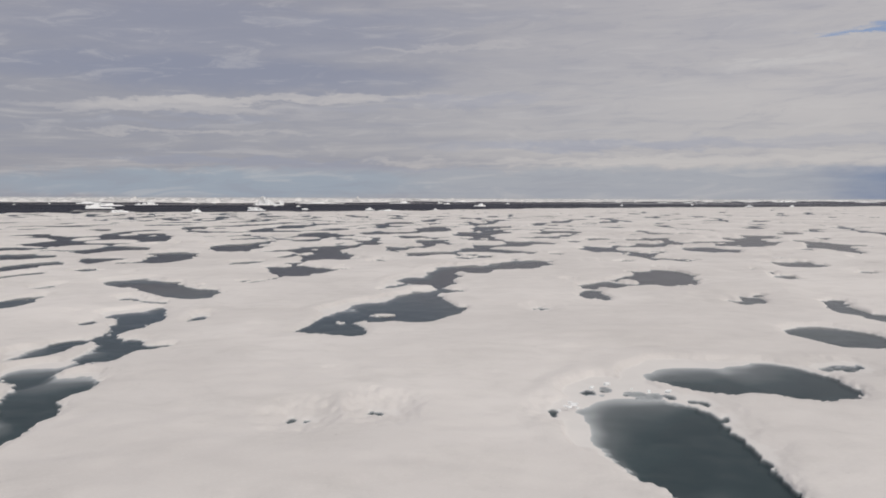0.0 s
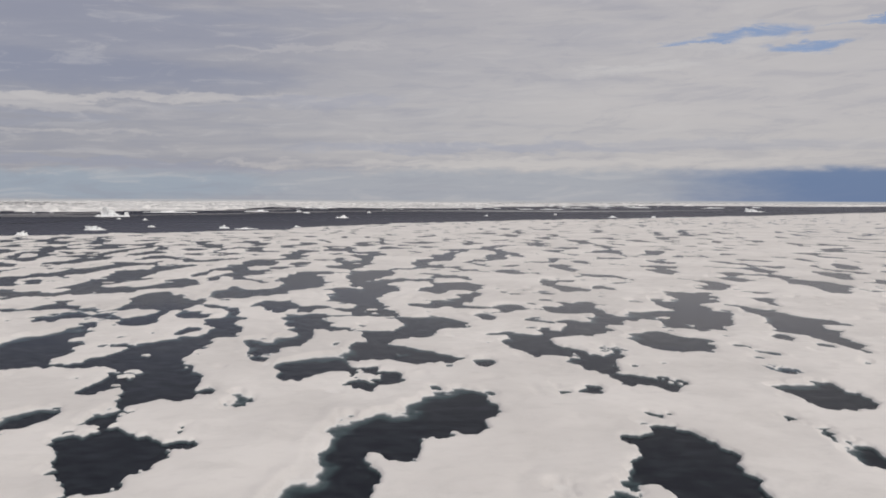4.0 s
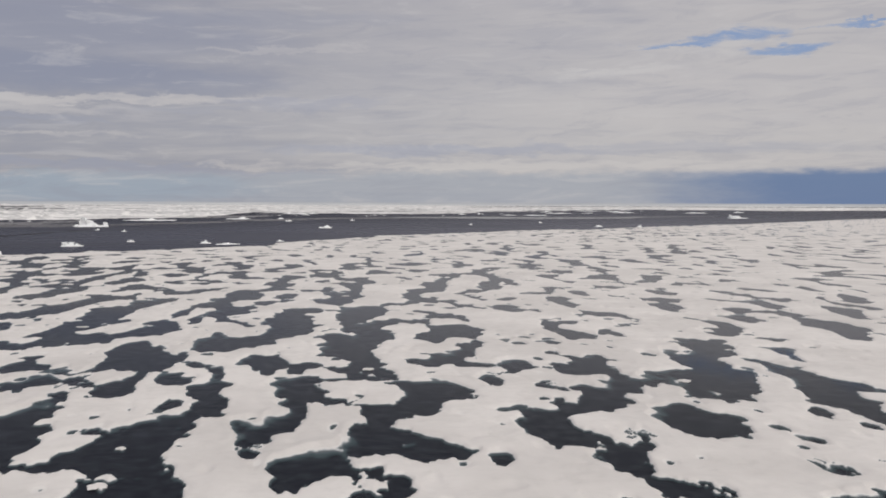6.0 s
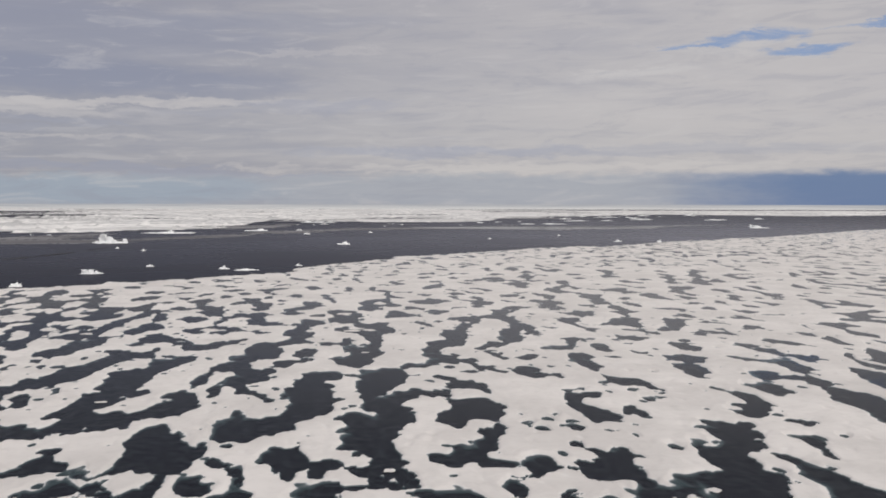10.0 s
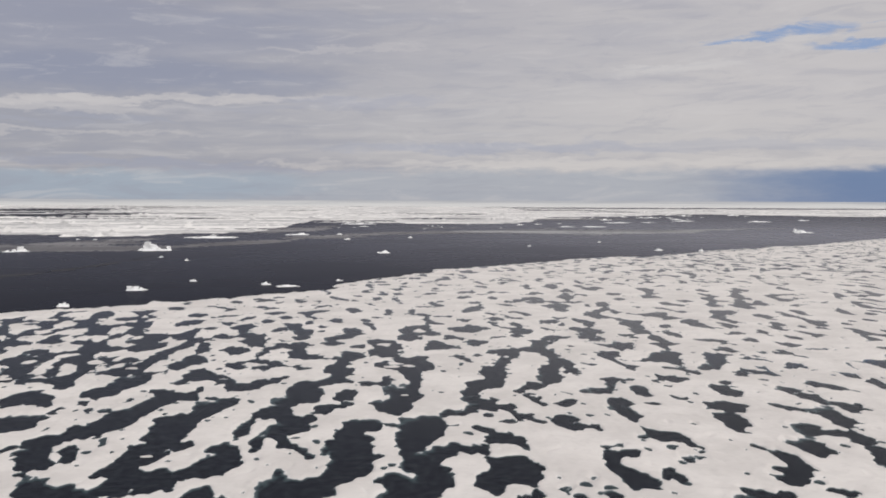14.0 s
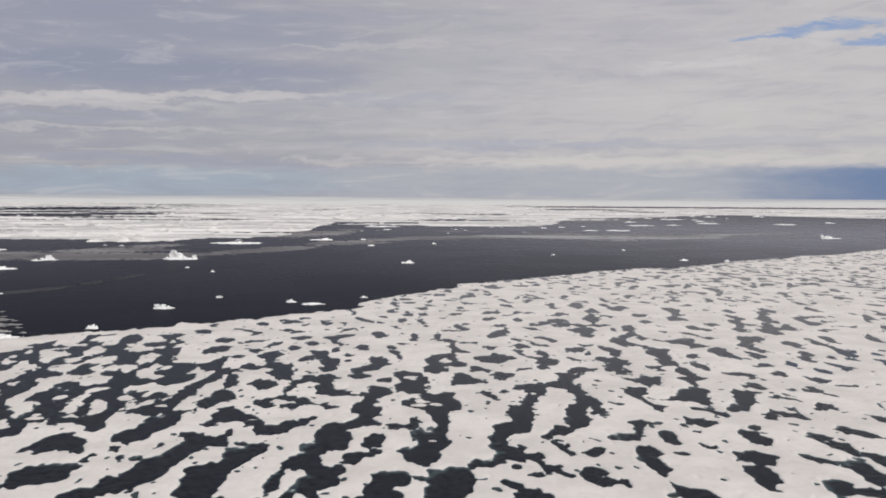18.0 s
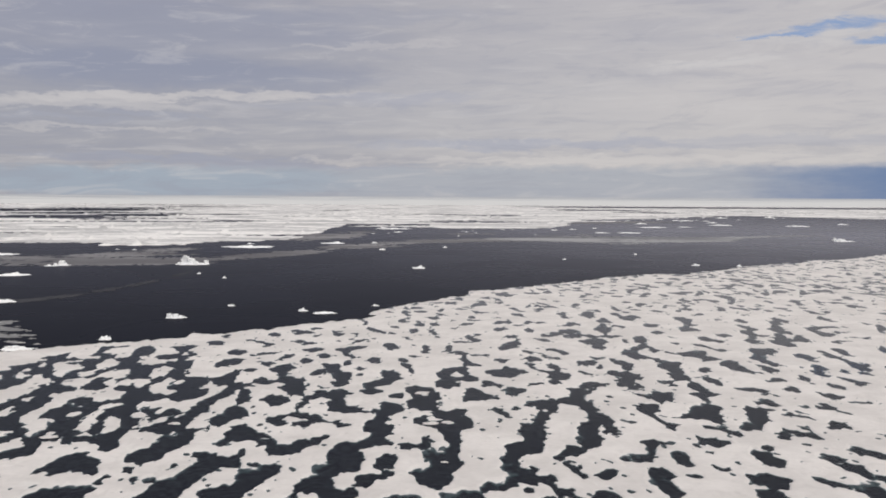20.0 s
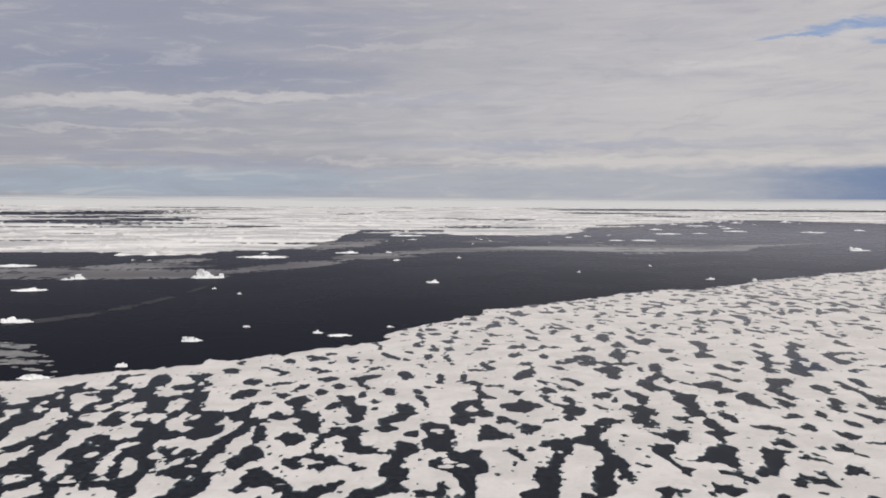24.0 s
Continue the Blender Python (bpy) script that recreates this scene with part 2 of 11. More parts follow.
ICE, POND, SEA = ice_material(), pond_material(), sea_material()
PACK = snow_material("pack_snow", (0.47, 0.465, 0.47), (0.90, 0.88, 0.865), 0.55)
BERG = snow_material("berg_snow", (0.86, 0.87, 0.88), (0.95, 0.95, 0.945))
BRASH = snow_material("brash", (0.20, 0.20, 0.205), (0.55, 0.54, 0.53))
SLUSH = snow_material("slush", (0.12, 0.117, 0.127), (0.245, 0.24, 0.25), 0.4)
RAFT = snow_material("slush_raft", (0.165, 0.165, 0.178), (0.35, 0.35, 0.364), 0.35)
FILM = snow_material("slush_film", (0.028, 0.029, 0.036), (0.056, 0.056, 0.064), 0.3)

# ---- fields ----


def field(size, cell, wave, spread, seed, squeeze=1.0, turn=0.0):
    """A smooth random field on a square of size x size cells, with waves about that many metres long. squeeze > 1 draws it out along turn (degrees from +x)."""
    k = np.fft.fftfreq(size, cell)
    kx, ky = np.meshgrid(k, k)
    c, s = math.cos(radians(turn)), math.sin(radians(turn))
    k = np.hypot((kx * c + ky * s) * squeeze, -kx * s + ky * c) * wave
    k[0, 0] = 1e-9
    band = np.exp(-(np.log(k) / spread) ** 2)
    wild = np.random.default_rng(seed).standard_normal((size, size))
    out = np.fft.ifft2(np.fft.fft2(wild) * band).real
    return (out / out.std()).astype(np.float32)


def sample(f, cell, x, y):
    """The field at x, y, with wrapped edges."""
    size = f.shape[0]
    u, v = x / cell, y / cell
    i, j = np.floor(u).astype(int), np.floor(v).astype(int)
    a, b = (u - i).astype(np.float32), (v - j).astype(np.float32)
    a, b = a * a * (3 - 2 * a), b * b * (3 - 2 * b)
    i0, i1, j0, j1 = i % size, (i + 1) % size, j % size, (j + 1) % size
    return (f[j0, i0] * (1 - a) + f[j0, i1] * a) * (1 - b) + (f[j1, i0] * (1 - a) + f[j1, i1] * a) * b


def smooth(x, a, b):
    q = np.clip((x - a) / (b - a), 0, 1)
    return q * q * (3 - 2 * q)


def mesh_object(name, verts, faces, mat, shade=True):
    """An object from arrays of vertices and quads (or triangles)."""
    me = bpy.data.meshes.new(name)
    count, corners = len(faces), faces.shape[1]
    me.vertices.add(len(verts))
    me.vertices.foreach_set("co", np.ascontiguousarray(verts, dtype=np.float32).ravel())
    me.loops.add(count * corners)
    me.loops.foreach_set("vertex_index", np.ascontiguousarray(faces, dtype=np.int32).ravel())
    me.polygons.add(count)
    me.polygons.foreach_set("loop_start", np.arange(0, count * corners, corners, dtype=np.int32))
    me.polygons.foreach_set("use_smooth", np.full(count, shade))
    me.update(calc_edges=True)
    me.materials.append(mat)
    return new(name, me)


def grid_faces(rows, cols):
    i = np.arange(rows * cols).reshape(rows, cols)
    return np.stack([i[:-1, :-1], i[:-1, 1:], i[1:, 1:], i[1:, :-1]], -1)


WATER = 0.0          # level of the melt ponds
SEA_LEVEL = -0.19    # the sea round the floe
LABYRINTH = field(4096, 0.25, 8.5, 0.58, 11, 2.0, 86)
BROAD = field(2048, 0.5, 22.0, 0.6, 18, 1.7, 95)
CLUSTER = field(512, 4.0, 130.0, 0.5, 12)
RAGGED = field(1024, 0.12, 2.2, 0.75, 13)
PITS = field(1024, 0.12, 1.6, 0.5, 14)
HUMMOCK = field(512, 1.0, 26.0, 0.7, 15)
BANKS = field(256, 1.0, 18.0, 0.4, 16)

# ---- the floe ----


def brink(x):
    """The y at which the floe ends, for each x."""
    at = ((-900, 60), (-400, 170), (-200, 252), (-109.1, 293), (-97.0, 299), (-80.7, 305), (-76.5, 310), (-60.8, 317), (-58.6, 327), (-50.4, 325), (-37.6, 334), (-32.8, 341), (-20.4, 350), (-4.4, 364), (-4.0, 384), (10.3, 404), (22.7, 421), (36.7, 437), (39.0, 456), (51.4, 460), (70.1, 478), (98.6, 501), (110.5, 514), (121.2, 528), (138.3, 534), (145.6, 547), (170.6, 547), (186.1, 563), (200.1, 574), (227.5, 604), (267.8, 633), (281.4, 638), (294.7, 661), (325.4, 671), (362.3, 703),
          (520, 850), (700, 990), (1400, 1500))
    return np.interp(x, [p[0] for p in at], [p[1] for p in at])


LOBES = []           # the rounded hollows that the melt ponds are made of: x, y, half-width
SPECKS = []          # small dark cracks and rotten spots
GRAIN = 2.2          # how far the hollows are drawn out along the grain of the ice


def pond(*lobes):
    """A melt pond: hollows that run into one another."""
    LOBES.extend(lobes)


def speck(*lobes):
    """A small rotten spot or crack."""
    SPECKS.extend(lobes)


pond((-9.47, 19.65, 0.43), (-9.31, 19.02, 0.31), (-9.19, 18.39, 0.18))
pond((-12.61, 41.07, 0.28), (-12.73, 41.68, 0.16), (-12.77, 42.03, 0.12))
pond((-21.94, 74.22, 1.6), (-22.55, 79.36, 1.3), (-23.27, 71.29, 0.7), (-21.88, 72.39, 1.2), (-22.16, 76.05, 1.5), (-24.16, 71.04, 0.34), (-21.94, 81.56, 0.42), (-20.94, 73.73, 0.73), (-23.16, 79.97, 0.81), (-22.55, 71.78, 0.95), (-22.27, 77.15, 1.4))
pond((-34.44, 76.66, 1.8), (-36.27, 78.73, 1.3), (-33.15, 76.4, 1.4), (-37.62, 79.37, 0.6), (-35.56, 77.95, 1.5), (-33.8, 77.17, 1.5), (-38.15, 79.63, 0.33), (-36.91, 78.98, 0.96), (-34.85, 73.68, 0.61), (-31.97, 76.92, 0.42))
pond((-24.55, 63.78, 0.5), (-23.79, 62.99, 0.46), (-24.83, 64.66, 0.29), (-24.19, 63.43, 0.48), (-23.39, 63.08, 0.24), (-24.71, 63.69, 0.4), (-24.99, 65.28, 0.12), (-23.67, 62.28, 0.22))
pond((-21.72, 51.25, 0.29), (-21.52, 51.07, 0.29), (-22.04, 51.07, 0.13), (-21.24, 51.25, 0.1), (-21.44, 50.54, 0.083), (-22.2, 50.98, 0.046))
pond((5.33, 15.41, 0.69), (4.78, 15.32, 0.65))
pond((17.95, 41.01, 0.55), (18.71, 44.71, 0.41), (18.23, 42.77, 0.42), (18.43, 43.74, 0.38), (19.19, 45.41, 0.23), (18.11, 41.98, 0.47), (19.47, 45.85, 0.12), (18.95, 45.06, 0.32), (18.19, 37.67, 0.15))
pond((-13.56, 48.7, 1.1), (-17.19, 54.23, 1.1), (-15.31, 51.31, 1), (-12.73, 47.93, 1.1), (-18.66, 55, 0.74), (-16.15, 52.69, 1), (-14.54, 49.93, 1), (-17.89, 54.69, 0.98), (-19.15, 55, 0.5), (-12.38, 46.86, 0.67), (-16.63, 53.31, 1))
pond((-20.22, 43.29, 0.92), (-20.14, 45.13, 0.52), (-21.3, 43.64, 0.31), (-20.06, 46.01, 0.29), (-21.66, 43.99, 0.17), (-20.18, 42.93, 0.81), (-20.94, 43.37, 0.46), (-19.74, 43.29, 0.52), (-20.18, 43.99, 0.78), (-20.34, 41.79, 0.34))
pond((-29.81, 67.37, 1.6), (-29.81, 64.69, 1), (-29.95, 70.27, 0.83), (-28.64, 67.99, 0.71), (-30.61, 67.06, 0.94), (-30.05, 71.82, 0.39), (-29.76, 67.79, 1.5), (-29.48, 63.03, 0.38), (-29.86, 66.55, 1.5))
pond((-10.15, 64.58, 1.5))
pond((-15.14, 70.13, 0.35), (-15.34, 69.51, 0.18), (-15.46, 69.25, 0.1))
pond((-23.07, 80.47, 1.5), (-24.36, 82.75, 1.1), (-22.4, 78.53, 1.3), (-25.5, 83.43, 0.42), (-23.74, 81.72, 1.3), (-21.93, 77.74, 0.92), (-22.71, 77.74, 1), (-24.93, 83.09, 0.79), (-21.72, 78.42, 0.84), (-22.91, 81.38, 1.2))
pond((-19.93, 91.43, 2.2), (-21.25, 96.59, 2), (-21.33, 95.38, 2.1), (-20, 89.2, 1.6), (-22.35, 97.45, 1.1), (-19.61, 89.89, 1.7), (-20.78, 92.29, 1.8))
pond((-9.35, 64.13, 1.3))
pond((-15.44, 70.9, 0.5), (-15.92, 71.07, 0.13))
pond((41.48, 120.8, 1.3))
pond((39.26, 89.11, 1.1), (38.84, 87.24, 0.67), (38.41, 85.83, 0.34))
pond((41.06, 122.3, 2), (43.14, 123.9, 1.3), (44.7, 125.4, 0.55))
pond((64.59, 136.2, 2.8), (62.29, 128.7, 1.3), (63.97, 135.5, 2.8), (65.2, 137.8, 2.4), (61.52, 127.0, 1), (66.58, 149.7, 0.69), (63.36, 131.4, 1.7), (60.6, 126.0, 0.5))
pond((48.35, 120.1, 0.57), (46.99, 120.6, 0.55), (48.71, 120.6, 0.31), (47.79, 119.4, 0.98), (46.67, 121.5, 0.2))
pond((76.18, 152.5, 1.6), (74.36, 147.8, 1.4), (73.25, 144.5, 1.2), (76.42, 153.4, 1.6), (75.23, 150.1, 1.5), (77.6, 153.2, 0.86), (72.54, 143.7, 0.75), (76.26, 156.0, 0.78), (73.64, 145.7, 1.3), (71.74, 142.8, 0.26))
pond((86.53, 165.0, 1.6), (88.21, 168.8, 1.2), (84.62, 163.1, 1.2), (89.08, 171.1, 0.87), (83.5, 162.2, 0.83), (87.33, 166.9, 1.4), (89.56, 172.9, 0.54), (85.66, 164.1, 1.4), (89.88, 173.9, 0.34), (83.58, 161.8, 0.82), (88.68, 169.9, 1))
pond((-28.45, 118.9, 0.5), (-30.62, 118.6, 0.43), (-29.43, 118.7, 0.42), (-30.16, 118.6, 0.42), (-27.77, 119.4, 0.7), (-28.91, 118.7, 0.43), (-31.14, 118.9, 0.25), (-30.83, 118.6, 0.42))
pond((-25.69, 112.0, 0.27))
pond((16.36, 124.9, 0.47), (16.56, 125.5, 0.46))
pond((-53.32, 161.1, 0.74), (-52.7, 161.7, 0.73), (-53.67, 160.7, 0.69))
pond((68.37, 153.1, 0.36))
pond((76.06, 165.7, 0.51), (76.39, 165.3, 0.28))
pond((37.23, 302.5, 1.7))
pond((-15.28, 45.52, 0.22), (-15.48, 45.78, 0.17), (-15, 45.43, 0.13), (-14.84, 45.34, 0.092), (-15.16, 45.43, 0.19))
pond((-13.63, 44.18, 0.18), (-13.95, 44.35, 0.18), (-13.31, 44, 0.17), (-14.23, 44.62, 0.14), (-14.43, 44.79, 0.093), (-13.15, 43.74, 0.11), (-14.59, 44.97, 0.068), (-13.03, 43.56, 0.06), (-13.51, 44.09, 0.17), (-14.07, 44.44, 0.17), (-13.83, 44.27, 0.17), (-14.67, 45.06, 0.052))
pond((-21.56, 51.28, 0.24), (-21.84, 51.11, 0.18), (-21.28, 51.2, 0.15), (-22.08, 51.02, 0.094), (-21.48, 51.55, 0.17), (-21.12, 51.11, 0.065), (-21.68, 51.2, 0.22), (-21.96, 51.02, 0.13))
pond((62.45, 302.0, 1.2))
pond((133.2, 300.8, 0.92))
pond((110.2, 300.4, 0.76), (107.9, 301.6, 0.96), (107.6, 302.9, 0.47), (110.8, 301.1, 0.26))
pond((116.5, 299.8, 2.9), (116.3, 300.5, 2.7))
pond((97.98, 302.6, 0.83), (98.34, 301.4, 0.44), (98.61, 300.6, 0.2))
pond((84.54, 301.6, 0.8), (84.31, 302.5, 0.59))
pond((75.07, 302.5, 0.78))
pond((60.92, 301.8, 1.7), (58.92, 302.1, 1.6))
pond((-99.3, 262.1, 0.73), (-99.78, 265.0, 0.54), (-99.14, 265.0, 0.29))
pond((-100.3, 269.2, 1.6), (-102.2, 271.3, 1.5), (-99.94, 266.7, 1.3), (-103.5, 272.3, 0.94))
pond((-90.5, 240.7, 1.6))
pond((-93.54, 251.2, 1.6), (-92.58, 248.4, 1.3), (-90.82, 243.5, 1), (-94.98, 251.6, 1.6), (-91.94, 244.2, 0.59))
pond((-95.46, 257.6, 1.6), (-97.38, 260.4, 1.5), (-94.34, 254.7, 1.5))
pond((-98.66, 266.4, 0.55))
pond((-81.54, 219.2, 1.1))
pond((-85.86, 232.2, 1.5), (-81.06, 221.3, 0.4))
pond((-86.34, 235.7, 1.6), (-88.26, 240.3, 1.6), (-85.86, 234.0, 1.5), (-88.1, 235.0, 1.6))
pond((-71.94, 198.1, 0.65), (-72.58, 198.4, 0.4), (-73.22, 199.1, 0.22))
pond((-74.02, 201.2, 1.3), (-75.46, 207.6, 1.5))
pond((-80.74, 219.9, 0.7))
pond((-63.62, 191.0, 1.4), (-70.5, 199.1, 0.73), (-69.06, 199.1, 0.76), (-67.62, 199.1, 0.78), (-71.14, 196.7, 0.52), (-70.34, 195.3, 0.36), (-71.62, 198.1, 0.79), (-66.98, 198.4, 0.48), (-69.86, 198.8, 0.58), (-68.42, 198.8, 0.61), (-64.42, 191.0, 0.89), (-69.54, 193.8, 0.18))
pond((-67.14, 202.6, 1.4), (-68.74, 200.2, 1.2), (-70.5, 199.5, 0.59))
pond((-62.34, 191.0, 1.3))
pond((3.26, 21.74, 0.1), (3.37, 21.74, 0.1))
pond((4.7, 18.43, 1.4), (4.66, 20.35, 1.3), (5.36, 21.12, 0.83), (5.22, 17.12, 0.8), (4.31, 17.04, 0.73), (4.59, 19.89, 1.3), (5.26, 18.58, 0.85), (5.78, 15.81, 0.18))
pond((5.71, 23.51, 0.1))
pond((5.15, 23.43, 0.1), (5.33, 23.51, 0.1), (4.98, 23.36, 0.1), (5.4, 23.66, 0.1))
pond((4.91, 23.74, 0.1), (5.01, 23.82, 0.1), (4.8, 23.82, 0.1))
pond((3.89, 23.74, 0.1), (4.03, 23.66, 0.1), (3.79, 23.74, 0.1))
pond((4.28, 24.36, 0.1))
pond((11.87, 27.59, 0.15), (12.12, 27.59, 0.12), (11.59, 27.59, 0.1), (12.29, 27.67, 0.1), (11.38, 27.44, 0.1), (11.77, 27.67, 0.12), (11.94, 27.51, 0.15), (11.17, 27.36, 0.1), (12.4, 27.82, 0.1), (11.49, 27.59, 0.1), (11.28, 27.44, 0.1), (12.22, 27.44, 0.1), (11.87, 27.21, 0.1))
pond((9.6, 25.59, 1.2), (7.6, 25.67, 0.84), (6.48, 25.97, 0.54), (8.72, 25.59, 0.92), (7.01, 25.9, 0.73), (9.95, 25.28, 0.93), (9.91, 26.82, 0.66), (10.86, 25.82, 0.2), (5.92, 26.05, 0.19), (10.68, 23.97, 0.15), (5.96, 25.59, 0.18))
pond((-12.7, 31.29, 0.51), (-12.8, 29.9, 0.46), (-12.66, 31.52, 0.5), (-13.05, 29.05, 0.21), (-12.73, 30.21, 0.51), (-12.35, 31.9, 0.21), (-12.91, 29.36, 0.33))
pond((14.39, 33.83, 1.2), (13.41, 34.6, 0.55), (14.88, 34.06, 0.93), (13.76, 32.21, 0.47), (14.04, 34.21, 0.99), (15.34, 33.83, 0.54), (13.31, 34.67, 0.47))
pond((-13.96, 36.91, 0.15), (-14.03, 36.98, 0.15), (-13.89, 36.91, 0.13), (-13.85, 36.6, 0.1), (-14.17, 36.75, 0.1), (-14.13, 37.22, 0.1))
pond((-10.04, 38.22, 0.3), (-10.14, 38.6, 0.21), (-9.76, 37.99, 0.1), (-10.07, 37.6, 0.1), (-10.04, 38.45, 0.25))
pond((-10.21, 23.89, 0.77), (-10.7, 29.44, 0.69), (-11.4, 25.97, 0.53), (-9.58, 21.43, 0.46), (-11.89, 26.2, 0.41), (-9.83, 24.66, 0.54), (-9.34, 20.58, 0.36), (-10.95, 25.05, 0.39), (-9.97, 22.2, 0.44), (-10.91, 27.36, 0.23), (-10.25, 30.59, 0.36), (-11.16, 30.59, 0.36), (-9.13, 19.66, 0.18), (-10.81, 27.9, 0.28), (-10.25, 28.28, 0.18), (-11.02, 26.9, 0.23), (-10.07, 28.75, 0.13), (-10.49, 27.98, 0.16), (-10, 25.82, 0.12), (-9.3, 24.97, 0.12), (-9.79, 30.75, 0.12), (-11.86, 25.28, 0.13), (-9.13, 21.28, 0.13), (-10.46, 22.28, 0.13), (-9.06, 19.2, 0.1), (-9.79, 25.9, 0.1), (-9.58, 30.75, 0.1), (-10.84, 25.9, 0.1), (-9.34, 19.74, 0.1), (-9.06, 20.04, 0.1), (-10.63, 22.43, 0.1))
pond((-12.17, 37.75, 0.79), (-10.84, 31.21, 0.71), (-13.12, 39.37, 0.51), (-12.07, 35.91, 0.6), (-11.93, 33.21, 0.44), (-12.45, 38.91, 0.7), (-11.54, 32.36, 0.41), (-12.03, 34.52, 0.4), (-13.64, 39.37, 0.28), (-9.93, 30.9, 0.22), (-9.62, 30.9, 0.15), (-9.37, 31.06, 0.1), (-13.5, 40.14, 0.13), (-10.32, 32.29, 0.11), (-12.66, 36.37, 0.12), (-11.54, 36.6, 0.11), (-11.09, 32.67, 0.1), (-11.58, 31.36, 0.1), (-13.57, 38.76, 0.11), (-10.11, 31.21, 0.13), (-11.68, 34.06, 0.1), (-9.23, 31.13, 0.1))
pond((18.17, 39.53, 0.41), (18.59, 39.91, 0.25), (18, 38.52, 0.21), (17.96, 39.91, 0.25), (18.84, 40.14, 0.15), (17.93, 37.99, 0.1), (18.07, 38.99, 0.29), (19.01, 40.3, 0.1), (17.75, 40.3, 0.1))
pond((15.41, 46.69, 0.47), (15.02, 45.45, 0.4), (14.53, 45.3, 0.34), (15.97, 48, 0.25), (15.65, 47.15, 0.36), (15.13, 45.53, 0.44), (14.32, 44.61, 0.15), (15.69, 48.38, 0.13), (16.21, 48.15, 0.15), (14.25, 45.76, 0.12), (14.18, 44.3, 0.1), (15.55, 48.53, 0.1), (16, 47.38, 0.1), (15.58, 45.69, 0.1), (16.18, 47.61, 0.1), (15.83, 48.53, 0.1), (16.35, 48.3, 0.1), (14.67, 45.99, 0.1), (14.78, 44.68, 0.1), (14.18, 45.45, 0.1))
pond((-11.93, 48.84, 0.34), (-12.24, 49.54, 0.26), (-12.56, 50.15, 0.18), (-11.82, 48.07, 0.18), (-12.77, 50.61, 0.13), (-12.91, 50.92, 0.1), (-12.42, 49.92, 0.21), (-11.79, 47.61, 0.1), (-13.05, 51.15, 0.1), (-11.96, 49.61, 0.1), (-11.79, 47.38, 0.1), (-12.28, 48.84, 0.1), (-11.61, 49.15, 0.1), (-12.77, 50.31, 0.1), (-12.63, 50.54, 0.1), (-11.89, 47.69, 0.1), (-11.65, 48.3, 0.1))
pond((-13.64, 53, 0.1))
pond((13.66, 52.77, 0.16), (13.59, 52.92, 0.15), (13.83, 52.69, 0.1), (13.9, 52.69, 0.1), (13.59, 53.08, 0.12), (13.69, 52.77, 0.16))
pond((7.99, 56.23, 0.24), (7.78, 56.16, 0.16), (8.27, 56.39, 0.12), (8.06, 56.31, 0.23), (7.64, 55.85, 0.1))
pond((9.21, 53.77, 0.82), (7.71, 48.07, 0.64), (8.34, 52, 0.48), (10.47, 54.69, 0.44), (8.02, 50.54, 0.38), (9.63, 54.39, 0.69), (7.71, 47.38, 0.6), (11, 54.62, 0.29), (8.41, 53.39, 0.38), (7.88, 49.69, 0.37), (10.54, 56.54, 0.16), (11.31, 54.62, 0.18), (10.61, 56, 0.13), (8.37, 53.92, 0.26), (8.9, 52.08, 0.15), (11.56, 54.62, 0.1), (7.92, 51.46, 0.15), (10.16, 55.39, 0.15), (10.68, 55.62, 0.1), (8.34, 47.38, 0.1), (8.41, 50.84, 0.1), (10.82, 54.08, 0.11), (8.2, 49, 0.1), (8.06, 52.92, 0.1), (8.44, 54.54, 0.1), (11.7, 54.62, 0.1))
pond((21.85, 58.93, 0.45), (22.23, 60.32, 0.36), (21.46, 58.31, 0.33), (22.41, 60.93, 0.31), (22.06, 59.7, 0.39), (21.29, 57.85, 0.18), (22.62, 61.09, 0.16), (21.74, 57.93, 0.1), (21.39, 59.08, 0.1), (21.11, 58.08, 0.1))
pond((27.66, 62.55, 0.11), (27.52, 62.55, 0.1), (27.34, 62.47, 0.1), (27.73, 62.55, 0.1), (27.2, 62.39, 0.1), (27.69, 62.63, 0.1))
pond((22.2, 62.86, 0.26), (22.37, 62.93, 0.26), (22.09, 62.78, 0.25), (22.55, 63.4, 0.1), (21.95, 62.32, 0.1), (22.55, 62.78, 0.15))
pond((-9.62, 63.55, 1.6), (-11.09, 63.93, 1.1), (-9.62, 61.39, 1.1), (-8.25, 63.55, 0.84), (-9.79, 60.55, 0.72), (-9.3, 61.24, 0.8), (-10.6, 62.7, 0.73), (-10.98, 55.23, 0.44), (-11.51, 55.77, 0.23), (-10.14, 59.08, 0.18), (-10.67, 55.93, 0.18), (-10.21, 58.47, 0.13), (-11.02, 55, 0.4), (-10.28, 57.93, 0.12), (-11.68, 55.93, 0.18), (-10.6, 56.39, 0.12), (-10.35, 57.54, 0.1), (-10.49, 56.85, 0.1))
